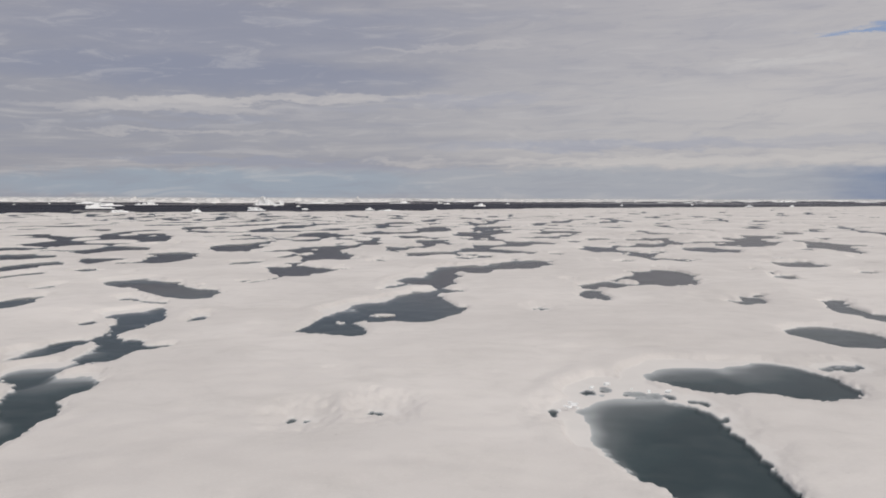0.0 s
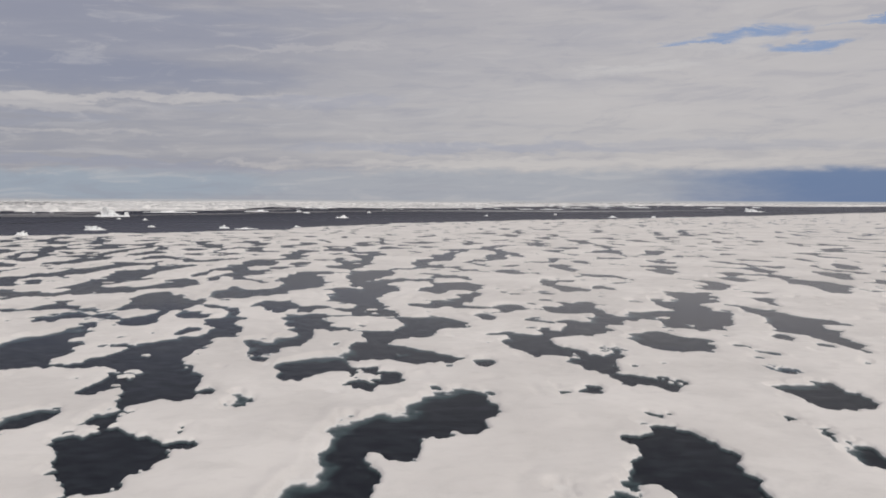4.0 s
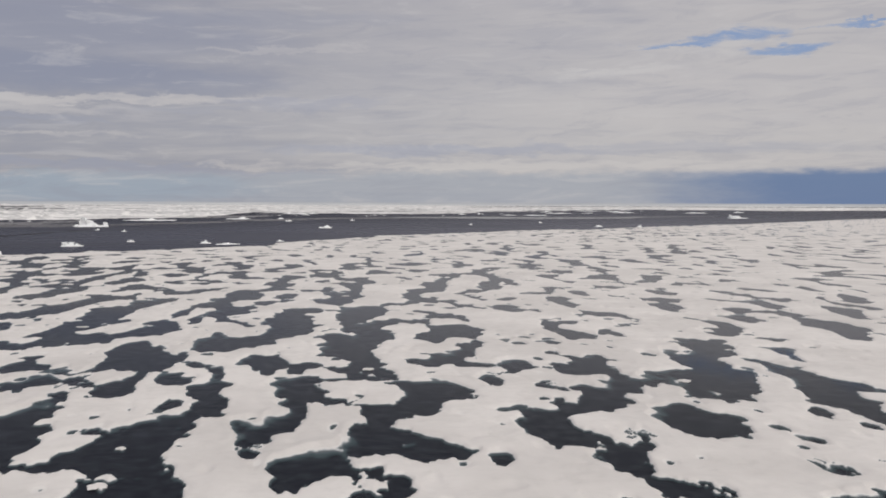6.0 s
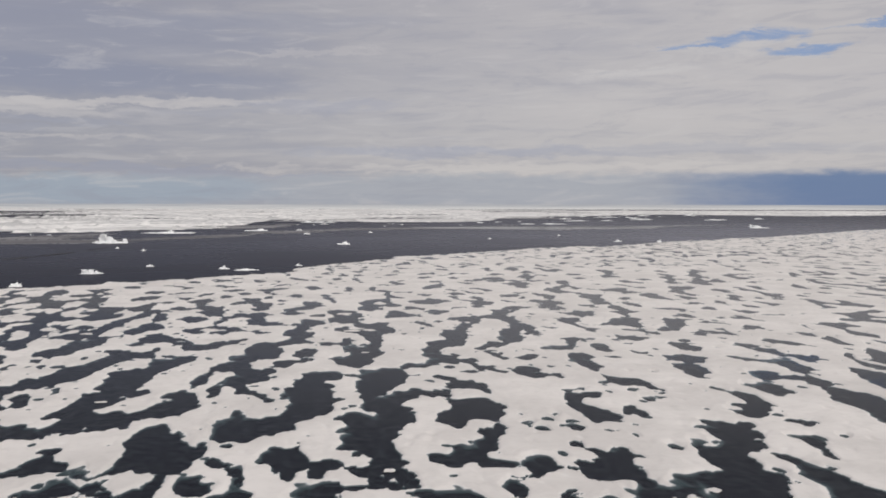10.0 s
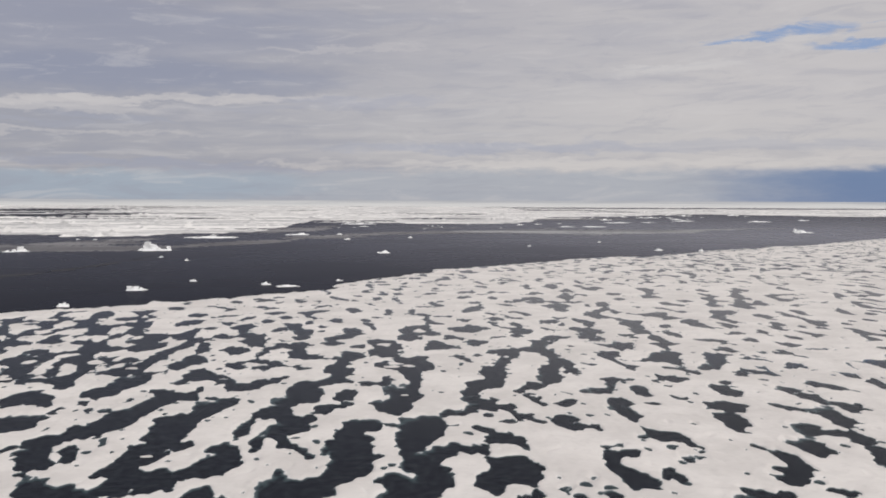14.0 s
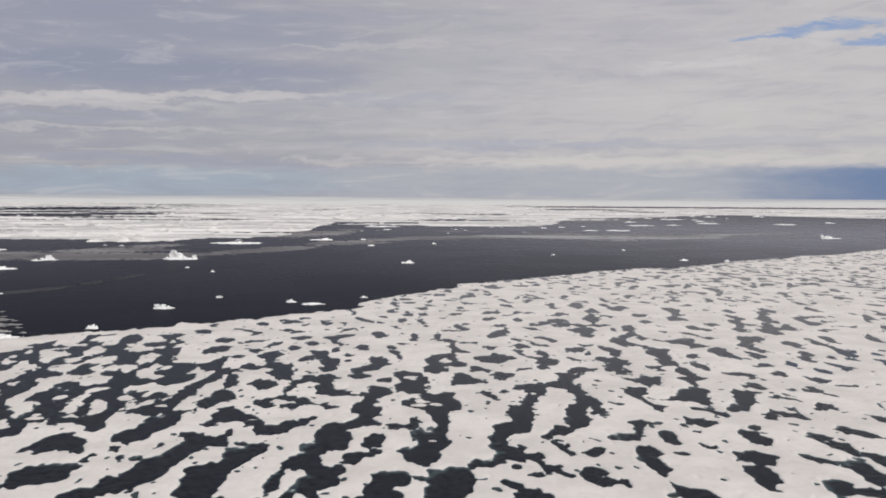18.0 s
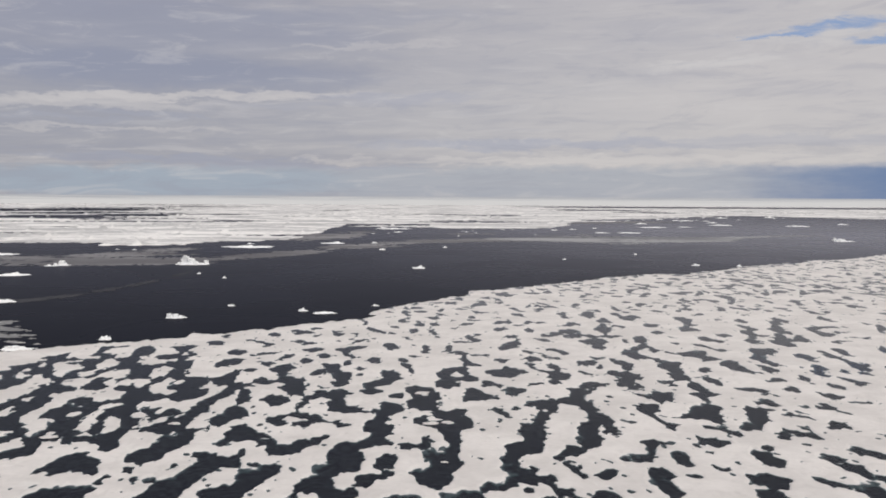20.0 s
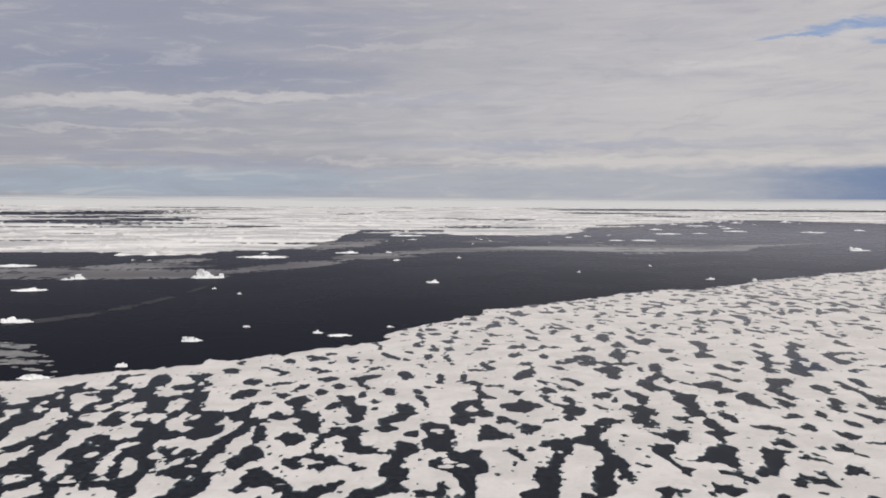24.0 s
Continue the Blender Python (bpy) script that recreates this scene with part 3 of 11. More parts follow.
pond((-1.43, 42.76, 1.6), (-0.8, 56.62, 1.4), (-2.93, 42.3, 1.1), (-1.08, 45.76, 1.2), (-1.11, 40.22, 1.2), (-0.17, 59.62, 1.1), (-1.36, 56.31, 1.2), (-3.77, 35.52, 0.76), (-3.88, 39.91, 0.81), (-4.58, 35.75, 0.72), (-1.22, 48.53, 0.64), (-2.97, 38.45, 0.49), (-2.34, 54.08, 0.46), (-4.75, 37.68, 0.37), (-2.2, 38.76, 0.47), (-3.6, 38.22, 0.49), (-0.38, 49.3, 0.31), (-2.86, 51.85, 0.29), (-0.13, 53.08, 0.36), (-3.21, 34.37, 0.35), (-4.68, 38.76, 0.34), (-2.62, 52.85, 0.26), (-0.06, 49.77, 0.36), (-5.24, 34.91, 0.24), (-4.16, 41.6, 0.26), (-0.55, 48.3, 0.26), (-2.44, 55.23, 0.29), (-3.14, 51.31, 0.19), (-0.1, 51.46, 0.18), (-2.83, 44.84, 0.2), (-0.2, 52.23, 0.15), (-0.03, 50.92, 0.16), (-2.51, 55.93, 0.18), (-2.97, 33.83, 0.15), (-4.4, 37.29, 0.18), (-2.55, 37.91, 0.16), (-0.94, 61.39, 0.15), (-4.75, 39.99, 0.1), (-3.32, 50.92, 0.1), (-3.04, 35.06, 0.13), (-3.21, 37.52, 0.13), (-5.03, 37.06, 0.11), (-0.38, 47.84, 0.13), (-2.55, 56.47, 0.1), (-5, 38.37, 0.11), (-2.62, 39.22, 0.15), (-4.09, 42.22, 0.13), (-5.45, 34.6, 0.1))
pond((-0.24, 62.78, 0.76), (-0.55, 61.62, 0.51), (-0.31, 63.32, 0.69))
pond((0.01, 58.62, 1.2), (0.04, 41.76, 0.83), (0.01, 55.08, 0.73), (0.25, 50.07, 0.51), (0.01, 44.15, 0.46), (0.01, 53.85, 0.54), (0.01, 60.16, 0.94), (0.85, 42.3, 0.25), (0.6, 56.23, 0.33), (0.01, 45.22, 0.31), (0.01, 39.91, 0.28), (0.78, 50.15, 0.18), (0.64, 50.84, 0.15), (0.01, 51.15, 0.18), (0.36, 43.45, 0.18), (0.01, 45.92, 0.15), (0.88, 41.6, 0.12), (0.88, 56.7, 0.13), (0.04, 52.54, 0.1), (1.02, 42.76, 0.1))
pond((2.25, 63.93, 0.89), (0.01, 62.39, 0.55), (0.43, 63.93, 0.44), (1.16, 63.93, 0.4), (0.01, 61.62, 0.68), (3.09, 63.93, 0.26), (2.53, 62.32, 0.18))
pond((13.13, 57.85, 1.6), (12.99, 55.7, 1.1), (12.33, 57.7, 1), (13.38, 58.39, 1.6), (13.27, 55.77, 1))
pond((13.87, 61.62, 1.1))
pond((14.04, 59.55, 1.6), (14.01, 57.7, 1.3), (14.57, 61.39, 1.5))
pond((14.67, 61.62, 1.4))
pond((28.67, 63.47, 0.36), (29.09, 63.93, 0.28), (28.32, 63.01, 0.18), (28.11, 62.78, 0.1), (28.46, 63.16, 0.25), (29.41, 63.93, 0.1))
pond((22.59, 62.05, 0.1), (22.77, 62.18, 0.1), (22.41, 62.05, 0.1), (22.83, 62.18, 0.1))
pond((22.17, 63.1, 0.31), (22.41, 63.23, 0.26), (21.93, 62.71, 0.12), (22.41, 63.37, 0.25), (22.65, 62.97, 0.1))
pond((14.49, 63.37, 0.69), (15.45, 63.37, 0.69), (13.53, 63.1, 0.56), (15.87, 62.84, 0.44), (13.95, 63.37, 0.64), (13.17, 62.71, 0.35), (14.91, 63.5, 0.69))
pond((-6.93, 65.74, 0.36), (-7.29, 65.74, 0.14), (-6.75, 65.87, 0.25), (-7.05, 64.95, 0.1), (-7.05, 65.74, 0.31))
pond((21.75, 65.87, 0.19), (21.81, 66.14, 0.19), (21.87, 66.4, 0.12), (21.69, 65.48, 0.1), (21.81, 65.74, 0.12))
pond((-7.29, 67.72, 0.14), (-7.23, 68.12, 0.1), (-7.29, 67.33, 0.1), (-7.23, 67.72, 0.14), (-7.29, 67.85, 0.14))
pond((16.29, 67.85, 0.2), (15.87, 67.85, 0.12), (16.41, 68.12, 0.14), (15.99, 67.85, 0.12), (15.69, 67.99, 0.1), (16.35, 67.33, 0.1))
pond((-14.73, 71.95, 0.73), (-14.43, 71.68, 0.58), (-14.97, 70.49, 0.2), (-14.79, 71.81, 0.7))
pond((-5.61, 73.13, 0.1), (-5.67, 73.53, 0.1), (-5.55, 72.74, 0.1), (-5.73, 73.66, 0.1))
pond((15.03, 74.98, 0.14), (14.97, 75.11, 0.14), (15.09, 74.72, 0.1), (14.85, 74.85, 0.1))
pond((26.49, 71.15, 1.4), (28.17, 72.21, 0.89), (25.83, 70.1, 0.92), (25.71, 72.34, 0.75), (28.47, 73.79, 0.42), (27.27, 71.42, 1.1), (26.49, 68.65, 0.49), (26.01, 67.19, 0.2), (29.07, 71.68, 0.2), (26.25, 67.59, 0.22), (28.53, 74.85, 0.14), (26.25, 74.32, 0.12), (28.47, 75.25, 0.1))
pond((12.81, 74.19, 0.26), (12.81, 75.11, 0.19), (14.37, 73.93, 0.14), (14.67, 73.79, 0.14), (13.17, 74.06, 0.14), (14.07, 73.79, 0.12), (13.53, 74.06, 0.12), (13.83, 73.79, 0.12), (12.69, 74.72, 0.18), (13.35, 73.93, 0.12), (14.85, 73.79, 0.1), (14.19, 73.93, 0.12), (13.71, 74.19, 0.1), (12.75, 75.51, 0.1), (12.57, 73.66, 0.1), (12.87, 75.51, 0.1), (13.83, 74.19, 0.1), (12.69, 73.66, 0.1), (13.95, 73.66, 0.1), (14.25, 73.66, 0.1), (14.49, 73.66, 0.1), (13.05, 73.79, 0.1), (12.57, 73.93, 0.1), (13.95, 73.93, 0.1))
pond((5.67, 69.7, 1.7), (1.89, 66.01, 1.5), (6.69, 71.95, 1.6), (3.75, 67.85, 1.2), (0.33, 65.21, 0.97), (1.11, 67.33, 1.1), (4.53, 68.78, 1.3), (0.63, 69.7, 0.39), (5.91, 74.98, 0.39), (8.01, 73.79, 0.39), (-0.51, 64.03, 0.37), (2.73, 63.37, 0.31), (5.79, 75.77, 0.25), (3.33, 65.35, 0.28))
pond((-5.01, 75.11, 0.44), (-5.13, 73.79, 0.22), (-5.13, 75.77, 0.36), (-5.07, 74.45, 0.31), (-5.49, 75.91, 0.12), (-5.19, 73.53, 0.19))
pond((28.47, 78.68, 0.25), (28.83, 78.81, 0.14), (28.11, 78.81, 0.12), (29.01, 78.68, 0.1), (28.35, 78.68, 0.2), (28.71, 78.68, 0.19), (27.93, 78.94, 0.1), (29.13, 78.68, 0.1), (28.65, 79.07, 0.1), (27.81, 78.94, 0.1))
pond((35.49, 80.92, 0.12), (35.13, 80.39, 0.1), (35.31, 80.66, 0.1), (35.73, 81.19, 0.1), (35.01, 80.13, 0.1), (34.83, 79.73, 0.1), (35.55, 81.05, 0.1), (35.91, 81.32, 0.1), (34.89, 80, 0.1), (35.25, 80.39, 0.1), (35.19, 80.66, 0.1))
pond((2.67, 82.77, 0.26), (2.73, 83.03, 0.25), (2.61, 82.51, 0.22), (2.85, 83.3, 0.12))
pond((10.17, 84.49, 0.34), (10.35, 84.62, 0.31), (10.05, 83.69, 0.14), (10.65, 84.88, 0.1), (9.87, 85.01, 0.1))
pond((30.87, 85.28, 0.44), (30.57, 85.94, 0.19), (31.35, 85.41, 0.14), (30.63, 84.62, 0.14), (30.93, 85.28, 0.44))
pond((-4.77, 87.52, 0.31), (-4.35, 87.13, 0.22), (-4.53, 87.26, 0.25), (-5.07, 87.65, 0.1), (-4.23, 87.13, 0.14))
pond((19.71, 88.05, 0.19), (19.65, 88.18, 0.19), (19.89, 88.18, 0.1), (19.53, 87.79, 0.1), (19.59, 88.31, 0.12))
pond((36.93, 88.18, 0.26), (37.11, 88.18, 0.2), (36.81, 88.18, 0.22), (37.05, 88.31, 0.22), (36.57, 87.92, 0.1), (36.99, 87.65, 0.1), (36.87, 88.18, 0.25))
pond((20.61, 88.31, 0.22), (20.91, 88.45, 0.14), (20.43, 87.92, 0.14), (21.15, 88.71, 0.1), (20.25, 87.52, 0.1), (20.67, 88.31, 0.22), (21.03, 88.58, 0.12), (20.37, 87.52, 0.1), (20.61, 87.79, 0.1))
pond((35.79, 92.41, 0.62), (35.49, 91.35, 0.26), (35.97, 92.93, 0.45), (35.61, 92.8, 0.44), (35.55, 91.75, 0.38))
pond((20.55, 94.39, 0.1), (20.67, 94.39, 0.1), (20.43, 94.52, 0.1))
pond((-14.97, 94.65, 0.26), (-14.61, 94.39, 0.22), (-14.31, 94.39, 0.12), (-15.03, 94.78, 0.25), (-14.79, 94.52, 0.25), (-14.43, 94.12, 0.1))
pond((26.01, 91.88, 2.1), (25.11, 90.95, 1.8), (26.67, 95.31, 1.2), (27.27, 90.43, 1.3), (24.99, 88.71, 1), (24.27, 91.09, 1.1), (27.81, 90.95, 0.91), (28.53, 92.41, 0.31), (28.71, 91.35, 0.31))
pond((-11.67, 99.01, 0.1), (-11.79, 99.01, 0.1))
pond((18.63, 99.67, 0.12), (18.45, 99.8, 0.1), (18.75, 99.8, 0.1))
pond((2.43, 100.5, 0.1), (2.61, 100.5, 0.1), (2.79, 100.6, 0.1), (2.19, 100.6, 0.1), (2.25, 100.6, 0.1))
pond((17.49, 100.3, 0.18), (17.31, 100.1, 0.12), (17.61, 100.5, 0.12), (17.25, 99.8, 0.1), (17.37, 99.93, 0.1), (17.61, 100.6, 0.1))
pond((-20.25, 99.8, 1.4), (-18.87, 93.99, 1.2), (-19.95, 95.84, 0.66), (-18.81, 91.09, 0.5), (-19.29, 101.8, 0.61), (-18.27, 94.78, 0.69), (-20.25, 97.55, 0.81), (-18.51, 89.24, 0.34), (-18.63, 89.9, 0.36), (-18.39, 88.31, 0.2), (-18.75, 102.6, 0.25), (-18.33, 91.61, 0.2), (-20.07, 94.39, 0.2), (-19.29, 91.48, 0.2), (-19.83, 102.7, 0.19), (-21.63, 99.8, 0.14), (-18.33, 87.79, 0.12), (-20.49, 102.8, 0.12), (-20.19, 102.8, 0.12), (-19.29, 96.5, 0.12), (-21.51, 101.1, 0.12))
pond((-10.77, 102.7, 0.56), (-10.29, 102.3, 0.26), (-10.41, 103.2, 0.31), (-11.25, 102.2, 0.22), (-10.83, 102.7, 0.56), (-11.49, 101.9, 0.1))
pond((19.59, 106.8, 0.1), (19.41, 106.9, 0.1), (19.23, 106.9, 0.1), (19.71, 106.9, 0.1))
pond((-19.83, 107.6, 0.32), (-19.59, 107.6, 0.31), (-20.19, 107.3, 0.22), (-19.29, 107.6, 0.14), (-20.07, 107.5, 0.28), (-20.43, 106.9, 0.1), (-19.71, 107.7, 0.31))
pond((-1.71, 83.43, 1.3), (-0.45, 84.75, 1.2), (-2.25, 81.45, 0.81), (-2.43, 83.69, 0.85), (-1.29, 83.96, 1.3), (-2.55, 80.53, 0.44))
pond((3.39, 90.29, 1.8), (6.39, 86.99, 1.3), (0.51, 86.07, 0.87), (7.71, 85.94, 0.8), (1.65, 86.86, 0.67), (5.13, 86.6, 0.67), (0.03, 84.35, 0.71), (3.39, 79.34, 0.63), (2.07, 77.62, 0.48), (3.39, 80.26, 0.61), (5.37, 89.5, 0.44), (2.55, 78.41, 0.39), (0.39, 82.9, 0.42), (1.47, 81.19, 0.31), (8.85, 86.07, 0.28), (1.05, 81.98, 0.26), (2.55, 80.79, 0.26), (1.35, 77.36, 0.25), (2.07, 81.05, 0.25), (2.37, 86.99, 0.5), (4.41, 86.99, 0.5), (1.89, 76.57, 0.26), (1.83, 88.31, 0.44), (5.85, 89.63, 0.31), (3.87, 78.41, 0.22), (8.55, 86.2, 0.31), (1.05, 77.62, 0.18), (0.81, 82.37, 0.22), (5.67, 84.49, 0.18), (5.07, 91.75, 0.2), (7.71, 87.79, 0.2), (5.19, 90.69, 0.2), (1.59, 77.62, 0.26), (3.03, 78.15, 0.19), (9.15, 86.2, 0.14), (1.05, 87.65, 0.2), (4.05, 78.81, 0.18), (7.89, 84.22, 0.18), (2.73, 80.13, 0.14), (3.93, 81.05, 0.12), (5.07, 88.71, 0.19), (1.65, 89.24, 0.19), (6.75, 89.77, 0.12), (6.27, 89.9, 0.12), (1.77, 80.92, 0.19), (8.37, 86.99, 0.12), (5.19, 91.22, 0.14), (1.59, 76.96, 0.12))
pond((8.91, 104.9, 2), (4.53, 97.82, 1.3), (7.47, 99.27, 1.4), (10.59, 104.8, 1.7), (3.75, 92.41, 1.2), (6.33, 98.35, 1.2), (11.49, 103.8, 1.1), (7.35, 108.0, 0.61), (4.23, 94.91, 0.92), (6.51, 108.6, 0.36), (8.85, 98.87, 0.44), (7.29, 102.3, 0.56), (2.49, 92.41, 0.44), (3.51, 99.8, 0.31), (3.51, 95.84, 0.37), (6.15, 108.8, 0.22), (9.03, 99.93, 0.19), (8.61, 97.55, 0.2), (7.95, 108.8, 0.25), (5.37, 100.2, 0.25), (12.33, 102.0, 0.18), (3.27, 96.63, 0.19), (9.33, 99.01, 0.14), (4.17, 100.7, 0.14), (5.67, 95.97, 0.19), (6.87, 108.9, 0.22))
pond((14.91, 108.4, 0.7), (15.45, 109.2, 0.58), (14.91, 106.7, 0.5), (14.85, 108.2, 0.7), (15.15, 108.8, 0.7), (15.93, 109.4, 0.2), (14.67, 105.9, 0.19))
pond((-18.33, 110.5, 0.44), (-18.45, 111.0, 0.36), (-18.09, 110.0, 0.31), (-18.87, 110.0, 0.14), (-18.81, 111.3, 0.14), (-19.05, 109.8, 0.1), (-18.63, 110.1, 0.25), (-18.33, 111.8, 0.1), (-17.97, 109.3, 0.1), (-18.33, 109.4, 0.1), (-17.85, 109.4, 0.1), (-18.51, 109.6, 0.1), (-19.17, 109.7, 0.1))
pond((-14.91, 87.26, 0.97), (-14.01, 88.31, 1.2), (-16.11, 86.99, 0.5), (-14.37, 77.75, 0.32), (-17.79, 86.2, 0.22), (-15.15, 86.99, 0.87), (-14.01, 91.09, 0.31), (-16.65, 86.6, 0.2), (-14.01, 77.89, 0.31), (-14.67, 77.49, 0.2), (-17.49, 86.33, 0.14), (-14.91, 85.01, 0.14), (-17.19, 86.33, 0.12), (-18.03, 86.6, 0.12), (-16.89, 86.47, 0.1), (-17.31, 86.47, 0.12), (-15.87, 88.18, 0.1), (-17.79, 85.67, 0.1), (-17.01, 86.47, 0.1), (-17.85, 86.73, 0.1), (-16.65, 87.13, 0.1))
pond((-9.99, 79.21, 2.1), (-11.13, 87.13, 1.5), (-13.65, 88.45, 1.3), (-10.59, 67.06, 1), (-10.89, 92.27, 1.6), (-8.61, 77.49, 1.2), (-12.63, 86.86, 1.3), (-10.83, 74.06, 0.7), (-11.49, 70.76, 0.62), (-9.09, 65.87, 0.62), (-13.05, 91.48, 0.93), (-12.69, 80.79, 0.51), (-12.99, 78.81, 0.5), (-11.85, 67.19, 0.56), (-9.75, 84.75, 0.56), (-12.15, 82.64, 0.44), (-12.87, 82.51, 0.45), (-9.57, 90.03, 0.45), (-8.37, 65.21, 0.37), (-7.35, 77.49, 0.44), (-11.43, 82.51, 0.5), (-13.65, 78.02, 0.32), (-12.21, 78.41, 0.36), (-12.15, 69.7, 0.31), (-9.03, 84.09, 0.31), (-11.55, 65.74, 0.39), (-12.09, 80.39, 0.45), (-11.01, 69.7, 0.37), (-12.21, 68.51, 0.28), (-11.19, 72.21, 0.28), (-9.69, 65.48, 0.44), (-7.89, 64.82, 0.25), (-9.15, 92.27, 0.34), (-9.09, 89.77, 0.25), (-9.51, 66.93, 0.42), (-11.25, 75.38, 0.31), (-9.75, 88.84, 0.28), (-8.97, 83.17, 0.31), (-6.93, 77.09, 0.22), (-11.43, 73.27, 0.22), (-13.29, 83.17, 0.19), (-8.31, 81.85, 0.2), (-10.17, 74.59, 0.26), (-10.41, 84.09, 0.19), (-9.15, 85.01, 0.14), (-13.95, 77.75, 0.28), (-12.57, 78.02, 0.18), (-13.53, 78.94, 0.14))
pond((-10.89, 92.67, 1.7), (-8.73, 108.1, 1.3), (-7.83, 103.2, 1.1), (-9.69, 96.89, 0.99), (-7.95, 100.3, 1), (-11.73, 93.2, 1.5), (-8.25, 109.3, 1.1), (-8.49, 105.2, 1), (-8.91, 98.74, 0.7), (-13.17, 92.41, 0.58), (-7.11, 109.8, 0.31), (-7.17, 98.74, 0.31), (-9.15, 93.07, 0.31), (-8.91, 95.44, 0.31), (-9.93, 109.0, 0.31), (-9.33, 94.39, 0.31), (-6.93, 101.8, 0.22), (-8.37, 111.8, 0.2), (-12.33, 96.23, 0.14), (-9.03, 92.41, 0.28), (-6.81, 98.35, 0.12), (-10.05, 108.2, 0.14), (-8.07, 111.7, 0.14), (-9.63, 99.14, 0.14), (-6.93, 100.7, 0.12), (-9.39, 104.0, 0.12), (-7.29, 110.5, 0.14), (-13.77, 92.41, 0.14))
pond((-0.99, 105.3, 1.6), (-3.99, 92.93, 1.1), (-1.05, 108.8, 1.4), (-2.37, 95.71, 0.97), (-1.83, 101.4, 0.87), (-2.37, 109.8, 0.81), (-1.77, 97.16, 0.79), (-4.77, 90.82, 0.63), (1.59, 102.0, 0.5), (-5.13, 94.65, 0.53), (0.27, 103.0, 0.56), (-2.73, 92.93, 0.57), (-2.55, 106.1, 0.5), (3.39, 102.6, 0.31), (-1.71, 99.27, 0.5), (0.51, 109.3, 0.36), (-2.49, 104.2, 0.44), (1.59, 109.8, 0.31), (0.99, 102.2, 0.38), (2.13, 101.9, 0.36), (-3.33, 95.31, 0.44), (3.03, 102.0, 0.25), (1.95, 110.1, 0.26), (-5.49, 95.57, 0.31), (-3.15, 109.2, 0.28), (-4.17, 90.29, 0.31), (-0.99, 100.7, 0.26), (0.63, 104.9, 0.25), (0.09, 110.6, 0.22), (-2.73, 101.9, 0.2), (-5.07, 93.46, 0.31), (2.67, 101.5, 0.18), (-0.27, 102.2, 0.25), (0.93, 109.6, 0.18), (3.33, 103.5, 0.14), (-2.79, 105.1, 0.22), (-2.37, 107.2, 0.25), (-0.87, 111.9, 0.14), (-5.37, 90.03, 0.14), (3.75, 102.3, 0.14), (0.51, 104.2, 0.28), (2.07, 102.7, 0.19), (2.25, 110.1, 0.14), (-2.85, 111.3, 0.19), (-1.35, 95.44, 0.14), (-1.17, 99.93, 0.14), (1.35, 109.3, 0.14), (-3.03, 91.61, 0.14))
pond((16.89, 111.4, 0.2), (16.05, 111.2, 0.19), (17.19, 111.7, 0.19), (17.55, 111.9, 0.18), (16.59, 111.3, 0.18), (16.35, 111.2, 0.14), (15.87, 111.3, 0.14), (17.37, 111.8, 0.18), (15.69, 111.5, 0.1), (17.61, 112.3, 0.1), (16.23, 110.9, 0.1), (16.77, 111.0, 0.1))
pond((-19.59, 113.4, 0.48), (-19.95, 112.9, 0.45), (-19.11, 113.0, 0.22), (-19.77, 111.9, 0.22), (-19.53, 113.9, 0.37), (-20.07, 112.1, 0.22), (-20.19, 113.3, 0.26), (-18.87, 112.7, 0.12), (-19.23, 114.4, 0.12), (-19.59, 111.5, 0.12), (-19.77, 114.6, 0.12), (-20.43, 113.7, 0.1), (-19.35, 112.5, 0.1), (-18.75, 112.6, 0.1))
pond((38.79, 91.88, 0.69), (39.45, 92.27, 0.49), (38.61, 90.69, 0.34), (39.99, 92.14, 0.14), (38.49, 89.9, 0.1))
pond((39.99, 96.5, 1.9), (41.91, 101.5, 1.5), (41.97, 107.5, 1.1), (39.33, 95.31, 1.7), (40.41, 99.14, 1.7), (41.97, 104.3, 1.2), (38.37, 95.57, 0.97), (41.97, 113.7, 0.69), (41.97, 110.2, 0.56), (37.41, 96.37, 0.39), (41.91, 112.2, 0.44), (41.79, 95.31, 0.36))
pond((42.81, 103.2, 2), (42.69, 108.2, 1.5), (44.49, 102.7, 1), (43.71, 101.2, 1), (42.03, 100.3, 0.97), (43.29, 109.0, 0.97), (42.27, 109.8, 0.92), (42.03, 113.9, 0.69), (44.67, 99.67, 0.31), (44.31, 109.8, 0.25), (42.03, 112.6, 0.45), (42.09, 95.31, 0.2), (44.91, 100.2, 0.2))
pond((-12.03, 113.1, 1.2), (-11.01, 112.5, 0.79), (-12.39, 113.9, 0.98), (-10.71, 112.1, 0.56), (-12.57, 115.0, 0.58))
pond((-22.89, 113.9, 1.1), (-24.27, 111.5, 0.8), (-23.61, 115.8, 0.56), (-23.31, 112.9, 1), (-21.69, 112.9, 0.31), (-25.11, 112.5, 0.31), (-24.21, 110.6, 0.56), (-21.33, 112.5, 0.18), (-22.77, 116.4, 0.19), (-23.07, 116.4, 0.19), (-21.75, 113.7, 0.2), (-24.15, 116.2, 0.12), (-25.11, 111.5, 0.1), (-21.15, 112.3, 0.1), (-24.75, 113.0, 0.1))
